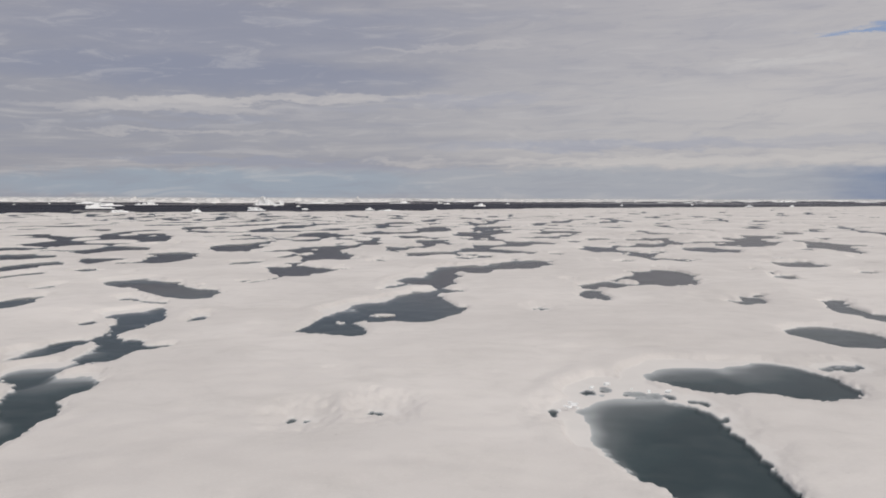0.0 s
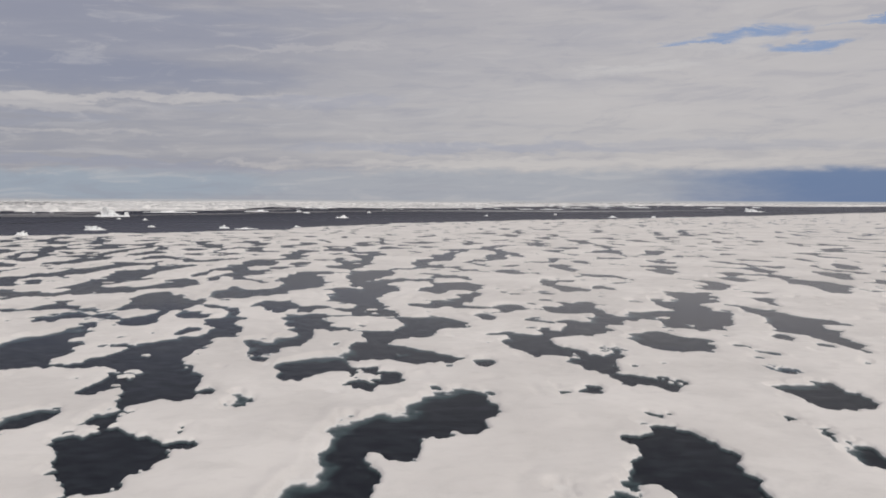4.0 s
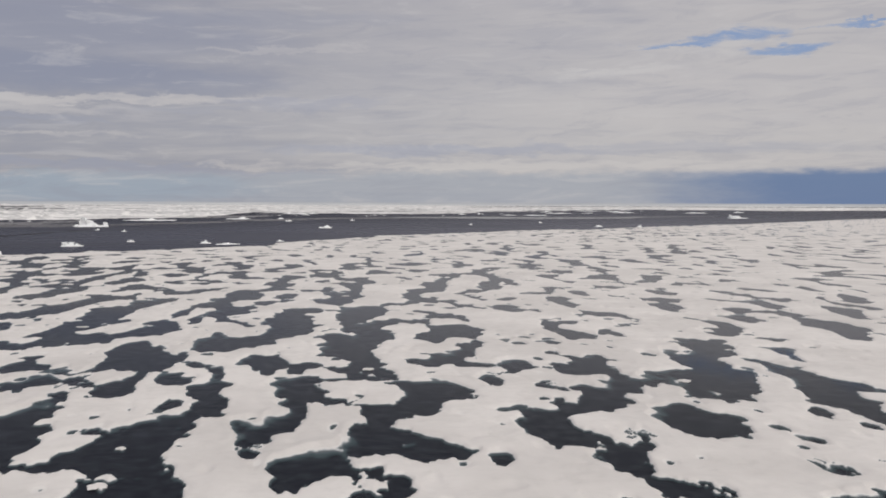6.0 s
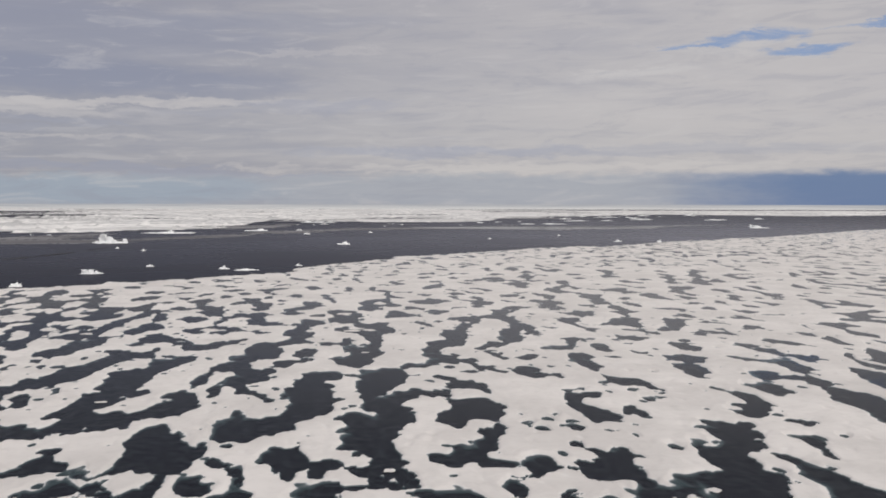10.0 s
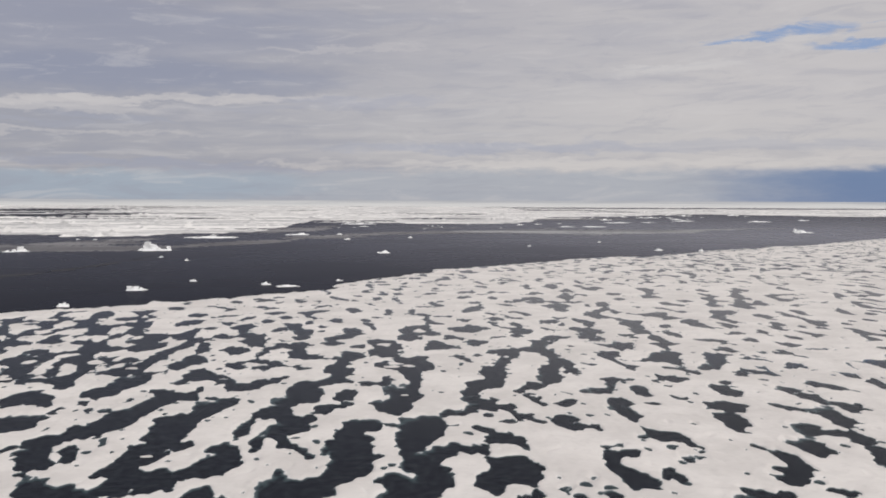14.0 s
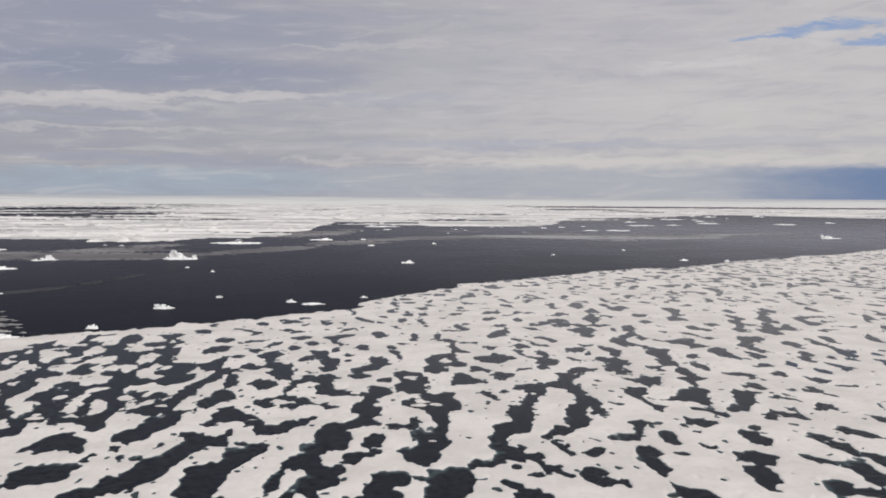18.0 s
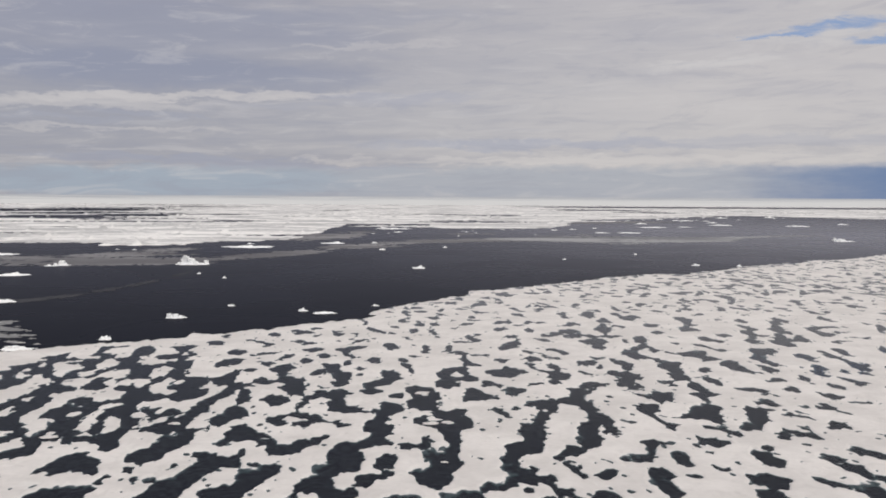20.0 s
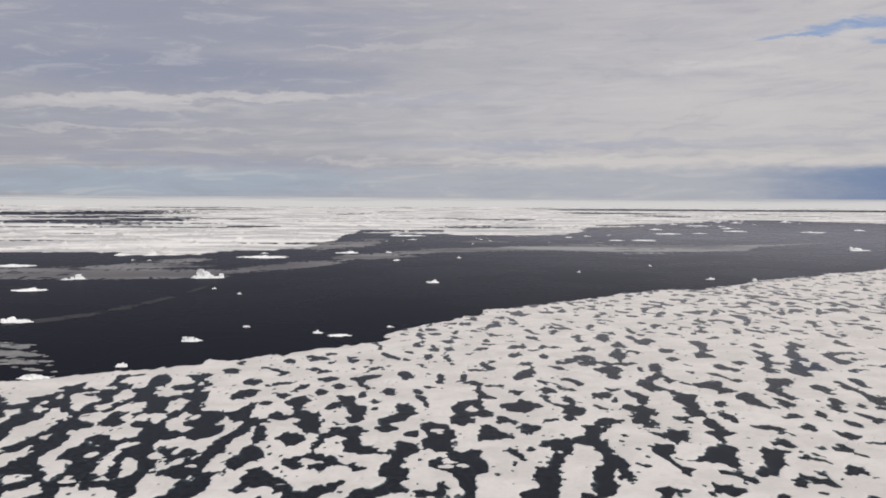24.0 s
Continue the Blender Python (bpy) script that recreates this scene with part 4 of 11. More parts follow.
pond((47.79, 118.1, 0.62), (47.37, 116.6, 0.37), (46.53, 113.0, 0.25), (47.07, 115.4, 0.22), (48.27, 118.8, 0.31), (46.65, 113.8, 0.19), (46.83, 114.7, 0.14), (46.71, 114.2, 0.14), (47.37, 119.2, 0.14), (47.25, 115.8, 0.22), (47.25, 117.4, 0.19), (47.79, 116.7, 0.14), (46.29, 112.7, 0.1), (46.59, 112.3, 0.1), (47.01, 114.8, 0.1), (47.01, 116.0, 0.1), (46.83, 115.1, 0.1), (48.39, 117.6, 0.1), (47.13, 117.8, 0.1), (48.45, 118.0, 0.1))
pond((33.45, 118.8, 0.38), (33.03, 118.8, 0.31), (33.93, 118.8, 0.14), (33.27, 118.8, 0.37), (33.63, 119.3, 0.19), (32.73, 118.3, 0.1), (34.11, 119.1, 0.1), (33.81, 119.7, 0.1), (33.69, 118.1, 0.1))
pond((13.95, 90.95, 0.79), (13.95, 89.24, 0.44), (13.71, 91.88, 0.63), (13.65, 89.9, 0.36), (13.95, 88.05, 0.12))
pond((13.89, 92.41, 0.66), (13.35, 92.41, 0.31), (13.95, 93.59, 0.31))
pond((15.45, 89.63, 1.6), (17.01, 82.37, 1.1), (17.85, 77.09, 0.99), (18.27, 84.35, 0.94), (19.23, 75.91, 0.67), (16.83, 88.45, 0.66), (17.55, 78.28, 0.69), (19.29, 85.01, 0.49), (20.13, 76.17, 0.44), (17.67, 86.33, 0.44), (17.13, 75.51, 0.5), (17.67, 87.39, 0.39), (17.07, 79.73, 0.44), (15.99, 83.17, 0.37), (14.37, 86.86, 0.37), (16.59, 86.73, 0.26), (16.71, 74.45, 0.2), (19.77, 85.41, 0.25), (19.11, 74.32, 0.22), (14.01, 91.35, 0.88), (20.55, 76.43, 0.22), (17.07, 86.07, 0.14), (16.71, 92.01, 0.19), (17.37, 85.01, 0.18), (16.11, 83.96, 0.19), (17.49, 88.18, 0.26), (19.89, 75.25, 0.18), (14.79, 86.33, 0.14), (19.77, 76.83, 0.19), (16.53, 74.06, 0.1), (17.55, 74.85, 0.12), (18.09, 82.24, 0.14), (15.81, 83.96, 0.12), (20.01, 85.67, 0.12), (14.07, 87.65, 0.12), (18.51, 75.38, 0.12), (17.49, 80.26, 0.14), (17.25, 85.81, 0.12), (18.87, 85.94, 0.12), (16.89, 86.2, 0.1), (16.23, 86.47, 0.12), (20.49, 75.51, 0.1), (16.83, 76.43, 0.1), (16.59, 80.13, 0.1), (16.29, 84.22, 0.12), (19.35, 74.32, 0.1), (18.87, 74.59, 0.1))
pond((25.59, 112.9, 1.8), (22.53, 100.5, 1.4), (23.31, 112.5, 1.5), (25.23, 104.6, 1.2), (20.91, 97.95, 1.2), (19.47, 115.8, 1.1), (15.39, 92.54, 1.6), (19.23, 96.63, 0.93), (18.21, 115.0, 0.94), (26.79, 116.0, 0.89), (18.15, 96.5, 0.83), (21.09, 103.6, 0.65), (27.63, 105.2, 0.69), (16.65, 94.91, 0.76), (25.53, 117.8, 0.59), (24.33, 101.9, 0.66), (27.81, 117.9, 0.75), (26.19, 108.9, 0.67), (26.49, 104.9, 0.7), (18.99, 104.8, 0.5), (21.99, 103.5, 0.69), (22.05, 97.03, 0.66), (25.83, 107.1, 0.51), (21.57, 113.4, 0.37), (20.13, 103.8, 0.36), (17.43, 95.57, 0.62), (24.21, 106.7, 0.31), (25.17, 119.1, 0.31), (19.71, 98.48, 0.5), (21.03, 113.7, 0.25), (19.47, 104.4, 0.31), (24.33, 110.1, 0.44), (20.31, 114.1, 0.31), (18.39, 117.1, 0.31), (24.15, 115.2, 0.36), (26.91, 108.8, 0.26), (23.97, 100.3, 0.31), (17.61, 98.08, 0.25), (21.69, 95.71, 0.25), (25.05, 101.9, 0.26), (17.49, 113.4, 0.18), (27.03, 118.0, 0.26), (19.77, 103.6, 0.2), (15.99, 95.84, 0.22), (18.45, 104.7, 0.19), (20.67, 113.8, 0.19), (25.89, 116.7, 0.71), (21.09, 100.6, 0.26))
pond((33.39, 104.8, 2.5), (36.45, 114.3, 2.1), (36.03, 107.5, 2), (37.59, 115.5, 1.6), (31.95, 106.7, 1.6), (31.95, 103.6, 1.4), (34.41, 104.9, 2.2), (40.23, 118.3, 1.1), (29.25, 106.1, 1), (30.33, 100.6, 0.97), (39.15, 118.3, 1.1), (32.67, 99.27, 0.88), (30.03, 107.6, 0.93), (31.53, 98.35, 0.62), (38.67, 108.2, 0.56), (41.43, 119.1, 0.66), (28.05, 118.0, 0.65), (29.97, 102.8, 0.56), (29.43, 99.67, 0.58), (36.09, 119.7, 0.44), (28.23, 105.5, 0.7), (38.01, 107.5, 0.58), (34.77, 111.4, 0.44), (35.67, 118.7, 0.49), (36.45, 120.5, 0.35), (38.49, 112.6, 0.39), (38.37, 120.4, 0.26), (29.49, 103.9, 0.45), (28.59, 117.1, 0.31), (28.77, 99.4, 0.26), (39.21, 107.8, 0.31), (30.75, 108.9, 0.42), (36.93, 120.8, 0.19), (40.83, 116.3, 0.22), (30.75, 98.61, 0.22), (41.19, 117.2, 0.22), (29.01, 117.0, 0.18), (39.15, 115.8, 0.26), (36.51, 103.2, 0.2), (33.63, 98.74, 0.14), (40.89, 120.1, 0.22), (32.13, 97.69, 0.25), (38.13, 108.8, 0.2), (29.97, 98.61, 0.19), (29.01, 103.9, 0.2), (34.23, 99.53, 0.14), (34.53, 112.5, 0.19), (39.69, 120.4, 0.19))
pond((42.21, 119.6, 0.37), (42.51, 119.7, 0.26), (42.87, 120.0, 0.12), (42.03, 118.7, 0.14), (43.05, 120.1, 0.1), (42.69, 119.9, 0.18))
pond((-10.17, 119.9, 0.62), (-8.79, 117.5, 0.57), (-8.07, 114.6, 0.36), (-8.49, 116.0, 0.39), (-9.57, 119.3, 0.44), (-8.01, 113.8, 0.31), (-9.09, 118.7, 0.31), (-10.89, 119.7, 0.2), (-8.19, 115.4, 0.28), (-8.13, 113.0, 0.12), (-8.37, 115.1, 0.2), (-9.33, 117.9, 0.12), (-8.37, 118.4, 0.12), (-10.77, 120.3, 0.14), (-10.17, 121.3, 0.1), (-8.91, 116.2, 0.1), (-8.31, 116.8, 0.12), (-9.39, 117.5, 0.1), (-9.93, 118.5, 0.1), (-11.13, 119.7, 0.1), (-9.57, 120.4, 0.1), (-8.01, 112.9, 0.1), (-7.77, 113.1, 0.1), (-10.77, 119.2, 0.1), (-10.41, 121.2, 0.1), (-9.99, 121.2, 0.1))
pond((24.45, 122.0, 0.51), (24.93, 122.6, 0.25), (24.21, 122.6, 0.31), (24.63, 121.2, 0.22), (24.03, 121.3, 0.12), (24.51, 122.1, 0.5), (25.17, 122.9, 0.1))
pond((12.69, 118.8, 1.4), (14.91, 122.0, 0.98), (10.59, 118.3, 1), (14.43, 116.3, 0.62), (13.77, 120.8, 0.97), (15.45, 123.2, 0.69), (11.61, 118.1, 1.1), (15.39, 115.8, 0.45), (13.77, 116.7, 0.65), (9.57, 117.8, 0.44), (16.11, 115.4, 0.31), (16.05, 124.0, 0.28), (15.09, 115.9, 0.5), (15.93, 121.2, 0.2), (16.59, 115.5, 0.19), (13.17, 115.9, 0.18), (9.81, 116.8, 0.18), (15.75, 115.1, 0.19), (9.57, 118.8, 0.14), (15.87, 115.9, 0.19), (14.67, 119.7, 0.12), (15.75, 120.8, 0.14), (13.95, 122.9, 0.14), (16.83, 115.5, 0.1))
pond((-25.89, 121.4, 1.2), (-24.39, 120.4, 0.61), (-26.73, 120.3, 0.8), (-26.07, 122.8, 0.87), (-24.99, 120.7, 0.87), (-23.91, 120.4, 0.39))
pond((-4.29, 120.3, 1.5), (-1.05, 116.7, 1), (-3.33, 118.1, 1.3), (-5.25, 120.7, 1.2), (-0.15, 117.8, 0.85), (-1.29, 114.2, 0.73), (-3.63, 115.6, 0.61), (-3.39, 123.0, 0.5), (-3.93, 113.9, 0.42), (-6.27, 119.1, 0.42), (-3.03, 123.8, 0.25), (0.75, 117.8, 0.2), (-2.13, 117.0, 0.38), (-4.23, 113.5, 0.2), (0.51, 118.9, 0.18), (-2.85, 124.4, 0.14), (-2.73, 120.8, 0.14), (0.69, 118.4, 0.14), (-6.69, 118.5, 0.12), (-0.81, 118.9, 0.18), (-3.87, 123.6, 0.14), (-0.57, 114.6, 0.14), (-1.89, 113.1, 0.1), (-1.89, 115.1, 0.12))
pond((-16.23, 123.2, 2.4), (-15.99, 108.5, 1.3), (-18.45, 120.0, 0.92), (-14.37, 119.2, 1.1), (-16.59, 107.8, 1), (-15.63, 109.4, 1), (-17.73, 121.1, 1.2), (-14.91, 114.3, 0.61), (-19.53, 105.3, 0.56), (-14.79, 116.2, 0.5), (-20.85, 116.4, 0.42), (-22.11, 117.6, 0.42), (-17.67, 106.5, 0.42), (-19.17, 118.3, 0.39), (-19.17, 105.3, 0.56), (-22.59, 118.7, 0.31), (-21.51, 117.0, 0.31), (-14.79, 112.9, 0.35), (-14.91, 106.8, 0.37), (-20.13, 104.9, 0.31), (-20.25, 116.8, 0.25), (-14.85, 110.9, 0.28), (-19.53, 117.6, 0.22), (-18.09, 106.3, 0.22), (-20.55, 104.7, 0.14), (-14.79, 111.7, 0.14), (-17.25, 106.1, 0.25), (-15.39, 118.3, 0.22), (-18.57, 106.0, 0.12), (-19.77, 117.1, 0.12), (-22.23, 118.7, 0.14), (-19.35, 119.5, 0.14), (-18.75, 104.3, 0.12), (-18.39, 106.0, 0.12), (-14.43, 115.2, 0.14), (-22.53, 117.8, 0.14), (-16.23, 111.4, 0.12), (-20.97, 115.5, 0.12), (-15.21, 115.5, 0.19), (-21.15, 117.1, 0.19), (-21.69, 117.8, 0.14), (-18.75, 118.0, 0.14), (-14.61, 106.3, 0.12), (-17.61, 107.5, 0.14), (-14.73, 112.1, 0.18), (-21.27, 116.3, 0.14), (-21.87, 116.8, 0.14), (-19.95, 117.0, 0.12))
pond((-16.11, 125.7, 2.6))
pond((-13.95, 122.1, 1.6), (-13.95, 118.7, 0.81), (-13.11, 122.9, 1.1))
pond((-12.87, 123.3, 0.94), (-13.95, 124.0, 0.97), (-12.15, 124.5, 0.5), (-11.79, 125.1, 0.22))
pond((-10.23, 125.9, 0.19), (-9.87, 125.9, 0.12), (-10.35, 125.7, 0.1), (-10.11, 125.8, 0.12), (-9.63, 125.9, 0.1), (-9.57, 125.9, 0.1))
pond((3.75, 125.9, 2.4), (5.19, 119.3, 1.4), (3.09, 114.8, 1.1), (5.31, 115.2, 1), (3.87, 111.7, 0.93), (3.93, 115.9, 0.89), (1.95, 124.4, 0.94), (6.09, 111.8, 0.75), (4.89, 110.8, 0.81), (2.43, 121.3, 0.5), (1.95, 115.6, 0.44), (1.05, 123.6, 0.39), (6.51, 114.8, 0.31), (6.87, 111.4, 0.35), (7.11, 114.4, 0.25), (6.57, 119.7, 0.31), (5.61, 122.4, 0.44), (6.03, 113.5, 0.5), (3.81, 119.9, 0.28), (1.95, 114.6, 0.31), (6.51, 118.4, 0.25), (3.03, 110.8, 0.2), (2.97, 112.2, 0.22), (6.87, 114.7, 0.25), (0.99, 124.5, 0.2), (4.11, 109.7, 0.19), (6.21, 125.7, 0.14), (5.73, 110.2, 0.14), (5.31, 112.3, 0.19), (0.69, 123.2, 0.14), (1.05, 125.1, 0.14), (4.47, 113.9, 0.14), (7.41, 114.6, 0.12), (2.25, 116.4, 0.19))
pond((39.37, 126.1, 0.35), (38.81, 126.1, 0.23), (38.38, 126.1, 0.12), (39.69, 126.6, 0.12))
pond((-25.75, 126.1, 0.42), (-26.42, 126.1, 0.23), (-26.86, 126.1, 0.12), (-26.19, 126.1, 0.26))
pond((29.35, 126.1, 0.33), (29.13, 126.6, 0.16), (29.57, 126.1, 0.23), (29.91, 126.1, 0.12), (28.91, 126.8, 0.12))
pond((50.91, 127.3, 0.47), (51.91, 127.3, 0.47), (52.68, 127.3, 0.35), (50.37, 127.3, 0.26), (51.35, 127.3, 0.47), (52.34, 127.3, 0.35), (50.03, 127.6, 0.16))
pond((22.75, 128.5, 0.35), (22.43, 128.3, 0.33))
pond((26.16, 128.5, 0.58), (26.38, 128.5, 0.58), (26.06, 128.5, 0.58))
pond((42.12, 126.1, 1), (44.53, 126.1, 0.82), (40.79, 128.8, 0.52), (43.1, 126.1, 0.68), (41.46, 127.8, 0.48), (40.57, 129.5, 0.47), (45.09, 127.3, 0.37), (43.77, 126.8, 0.26), (40.13, 130.0, 0.16))
pond((21.66, 130.5, 0.16), (21.77, 130.7, 0.16), (21.99, 131.2, 0.12), (21.66, 130.0, 0.12))
pond((-17.72, 128.5, 1.6), (-17.94, 131.7, 1.4), (-15.53, 126.1, 1.4), (-12.44, 126.1, 0.35), (-14.09, 126.1, 0.48), (-17.72, 132.2, 1.3))
pond((25.62, 134.6, 0.23), (25.72, 134.6, 0.23), (25.5, 133.9, 0.12), (25.62, 135.1, 0.12))
pond((-9.69, 140.6, 0.47), (-9.37, 139.9, 0.16), (-9.91, 140.6, 0.35), (-9.47, 140.9, 0.35))
pond((3.28, 141.9, 0.35), (3.5, 142.1, 0.35), (3.72, 141.6, 0.12))
pond((39.25, 141.6, 0.35), (39.81, 142.1, 0.26), (39.91, 142.1, 0.26), (39.03, 141.1, 0.16))
pond((40.79, 141.6, 0.26), (41.34, 142.1, 0.26), (41.02, 141.9, 0.26), (41.46, 142.1, 0.26))
pond((41.9, 144.0, 0.23), (42.12, 144.5, 0.12), (41.56, 144.0, 0.12), (42.22, 144.5, 0.12))
pond((17.91, 138.9, 2.4), (13.62, 133.9, 1.4), (16.16, 138.2, 1.9), (16.38, 127.3, 1), (18.47, 140.2, 2.1), (15.72, 142.1, 0.94), (18.03, 134.6, 1), (17.69, 128.1, 0.58), (18.13, 130.0, 0.47), (14.06, 130.7, 0.47), (14.28, 136.5, 0.75), (18.25, 131.2, 0.35), (15.16, 144.0, 0.35), (14.94, 134.8, 0.68), (12.09, 133.4, 0.26), (16.04, 129.5, 0.33), (20.56, 141.4, 0.26), (14.28, 127.8, 0.23))
pond((48.82, 135.1, 1.3), (51.79, 140.2, 1.3), (50.47, 136.3, 1.1), (46.96, 132.2, 0.94), (50.91, 143.1, 0.58), (47.94, 133.1, 1), (50.37, 145.0, 0.42), (51.47, 135.1, 0.35), (50.69, 138.7, 0.58), (51.47, 137.3, 0.49), (50.03, 145.7, 0.26), (52.12, 135.1, 0.23), (53, 141.1, 0.26), (46.19, 133.9, 0.23), (51.69, 143.1, 0.26), (49.59, 137.7, 0.26), (53.12, 140.2, 0.23), (50.47, 144.0, 0.33), (47.72, 130.7, 0.23))
pond((30.34, 134.1, 1.7), (35.07, 135.1, 1), (30.24, 143.3, 0.99), (29.57, 139.4, 0.89), (33.31, 145.0, 0.82), (31.56, 144.5, 0.78), (31.78, 132.7, 0.89), (33.75, 134.1, 0.58), (35.19, 132.7, 0.47), (29.35, 137.5, 0.82), (32.44, 145.0, 0.68), (34.09, 146.0, 0.47), (29.57, 141.6, 0.58), (32.99, 133.1, 0.26), (30.24, 140.9, 0.48), (34.09, 135.6, 0.37), (29.13, 144.5, 0.23), (35.74, 136.8, 0.26), (30.78, 145.2, 0.35), (31.34, 130.7, 0.23), (29.25, 131.0, 0.23), (28.69, 135.6, 0.23), (34.31, 136.5, 0.23), (30.34, 138.0, 0.23), (35.74, 133.4, 0.16))
pond((31.88, 147.7, 0.12), (32.22, 147.7, 0.12), (32.54, 147.7, 0.12), (32.77, 147.9, 0.12), (30.46, 147.7, 0.12), (30.78, 147.7, 0.12), (31.12, 147.7, 0.12), (31.44, 147.7, 0.12), (32, 147.9, 0.12), (32.32, 147.9, 0.12), (31.56, 147.7, 0.12))
pond((-6.4, 146.4, 0.35), (-6.72, 147.9, 0.23), (-6.5, 147.2, 0.26), (-6.62, 145.5, 0.12), (-7.06, 148.1, 0.12))
pond((57.07, 145.2, 1.6), (58.62, 146.7, 0.94), (55.65, 147.4, 0.78), (55.97, 142.6, 0.58), (59.06, 148.6, 0.47), (57.74, 145.5, 1.4), (54.77, 148.1, 0.26), (59.6, 146.9, 0.23), (59.38, 149.6, 0.23), (57.07, 141.6, 0.16))
pond((-36.31, 152.3, 0.89), (-35.44, 148.6, 0.82), (-35.88, 151.0, 0.68), (-35.88, 146.7, 0.16), (-34.89, 147.9, 0.35), (-35.77, 149.4, 0.59), (-36.09, 145.5, 0.12))
pond((-44.34, 153.7, 0.58), (-43.91, 154.2, 0.35), (-44.67, 153.5, 0.47), (-44.78, 154.0, 0.35))
pond((-9.81, 153.0, 0.84), (-8.71, 151.8, 0.7), (-7.28, 149.8, 0.52), (-9.91, 154.2, 0.71), (-7.94, 150.3, 0.37), (-9.69, 152.5, 0.82), (-7.16, 149.6, 0.48), (-7.6, 150.8, 0.23), (-9.59, 155.6, 0.16))
pond((-13.44, 153.5, 0.7), (-13.44, 151.8, 0.68), (-13.32, 155.4, 0.58), (-13.66, 150.3, 0.35), (-13.1, 156.4, 0.33), (-13.44, 154.2, 0.7))
pond((65, 142.3, 1.5), (61.03, 154.9, 1.2), (65.1, 151.0, 1.1), (62.25, 136.8, 1), (63.78, 139.2, 1), (65.77, 147.2, 0.82), (62.57, 155.4, 0.82), (63.78, 151.8, 0.82), (60.04, 152.7, 0.71), (64.66, 146.0, 0.82), (62.25, 152.0, 0.58), (66.31, 151.8, 0.58), (63.46, 155.4, 0.47), (66.53, 148.1, 0.47), (63.02, 152.0, 0.63), (61.47, 151.8, 0.37), (64.78, 148.4, 0.35), (61.25, 137.3, 0.37), (63.24, 137.3, 0.58), (61.91, 134.3, 0.26), (66.97, 152.0, 0.26), (61.91, 156.9, 0.35), (67.09, 148.6, 0.23), (60.93, 151.5, 0.23), (61.59, 135.1, 0.26), (64.44, 153.0, 0.33), (64.88, 138.9, 0.26), (66.43, 141.4, 0.26), (65.88, 152.7, 0.26), (63.46, 141.4, 0.23), (64, 147.2, 0.23), (59.82, 154.4, 0.23))
pond((57.74, 161.0, 0.16), (57.96, 161.5, 0.12), (57.52, 161.2, 0.12), (58.06, 161.5, 0.12))
pond((39.37, 152.3, 1.6), (41.46, 151.8, 1.4), (42.22, 148.9, 0.71), (37.6, 152.7, 0.68), (38.93, 155.9, 0.66), (38.59, 159.8, 0.48), (38.71, 161.0, 0.47), (38.59, 158.1, 0.37), (42.66, 147.2, 0.23), (43, 147.2, 0.16), (40.69, 154.4, 0.26), (38.71, 157.3, 0.35), (41.9, 147.4, 0.16), (36.84, 152.5, 0.16))
pond((20.88, 162.9, 0.42), (21.32, 162.9, 0.26), (21.66, 163.1, 0.23), (20.56, 162.7, 0.26), (20.66, 161.9, 0.12), (20.22, 162.4, 0.12))
pond((53.22, 161.7, 1.7), (52.12, 157.1, 0.89), (51.47, 155.4, 0.66), (52.78, 159.8, 1.4), (52.12, 164.6, 0.58), (54, 162.2, 1.2), (51.91, 153.2, 0.26))
pond((28.69, 161.5, 1.4), (29.35, 163.6, 1.4), (31.34, 158.5, 0.93), (29.13, 159.0, 1), (32.22, 158.5, 0.82), (30.68, 163.1, 0.82), (30.46, 158.5, 0.89), (31.44, 162.4, 0.35), (27.49, 159.8, 0.26))
pond((-8.93, 132.9, 2.5), (-1.22, 148.6, 2.6), (-2.66, 140.2, 1.9), (-5.51, 133.6, 2), (-3.21, 151.0, 1.6), (-1.34, 142.8, 2.3), (-10.13, 129.8, 1.4), (-3.65, 136.3, 1.2), (-11.46, 135.8, 0.58), (-4.53, 149.1, 0.58))
pond((-1.66, 157.8, 1.9), (-1, 162.4, 1.4), (-1.78, 154.2, 1.9))
pond((4.82, 130.7, 2.7), (6.69, 142.3, 2.4), (7.91, 135.6, 2.1), (6.25, 150.6, 1.6), (9.66, 147.7, 1.3), (0.09, 146.0, 1.3), (3.28, 135.6, 1.3), (0.09, 151.0, 1.3), (11.75, 149.4, 0.82), (8.02, 154.0, 1.2), (3.06, 126.1, 1.7), (8.46, 146.0, 1.2), (13.41, 148.9, 0.59), (2.07, 130.5, 0.84), (0.09, 141.6, 0.82), (9, 139.7, 0.91), (10.88, 148.6, 0.94), (5.59, 146.9, 0.94), (1.63, 145.7, 0.48), (12.63, 149.1, 0.7), (5.04, 153.2, 0.63), (1.97, 136.3, 0.49), (0.75, 153.5, 0.7), (13.84, 147.9, 0.59), (3.94, 138.2, 0.26), (4.82, 148.1, 0.37), (2.19, 145.7, 0.26), (7.69, 130.5, 0.26))
pond((8.24, 160.0, 2.9), (1.19, 161.9, 1.5), (9.34, 161.2, 2.5), (6.91, 155.2, 2), (0.09, 154.2, 1.2), (10.44, 164.8, 1), (2.19, 162.4, 0.99), (3.62, 161.7, 0.47), (4.6, 161.7, 0.47), (0.09, 159.3, 0.75), (6.15, 164.8, 0.35), (5.16, 161.5, 0.35))
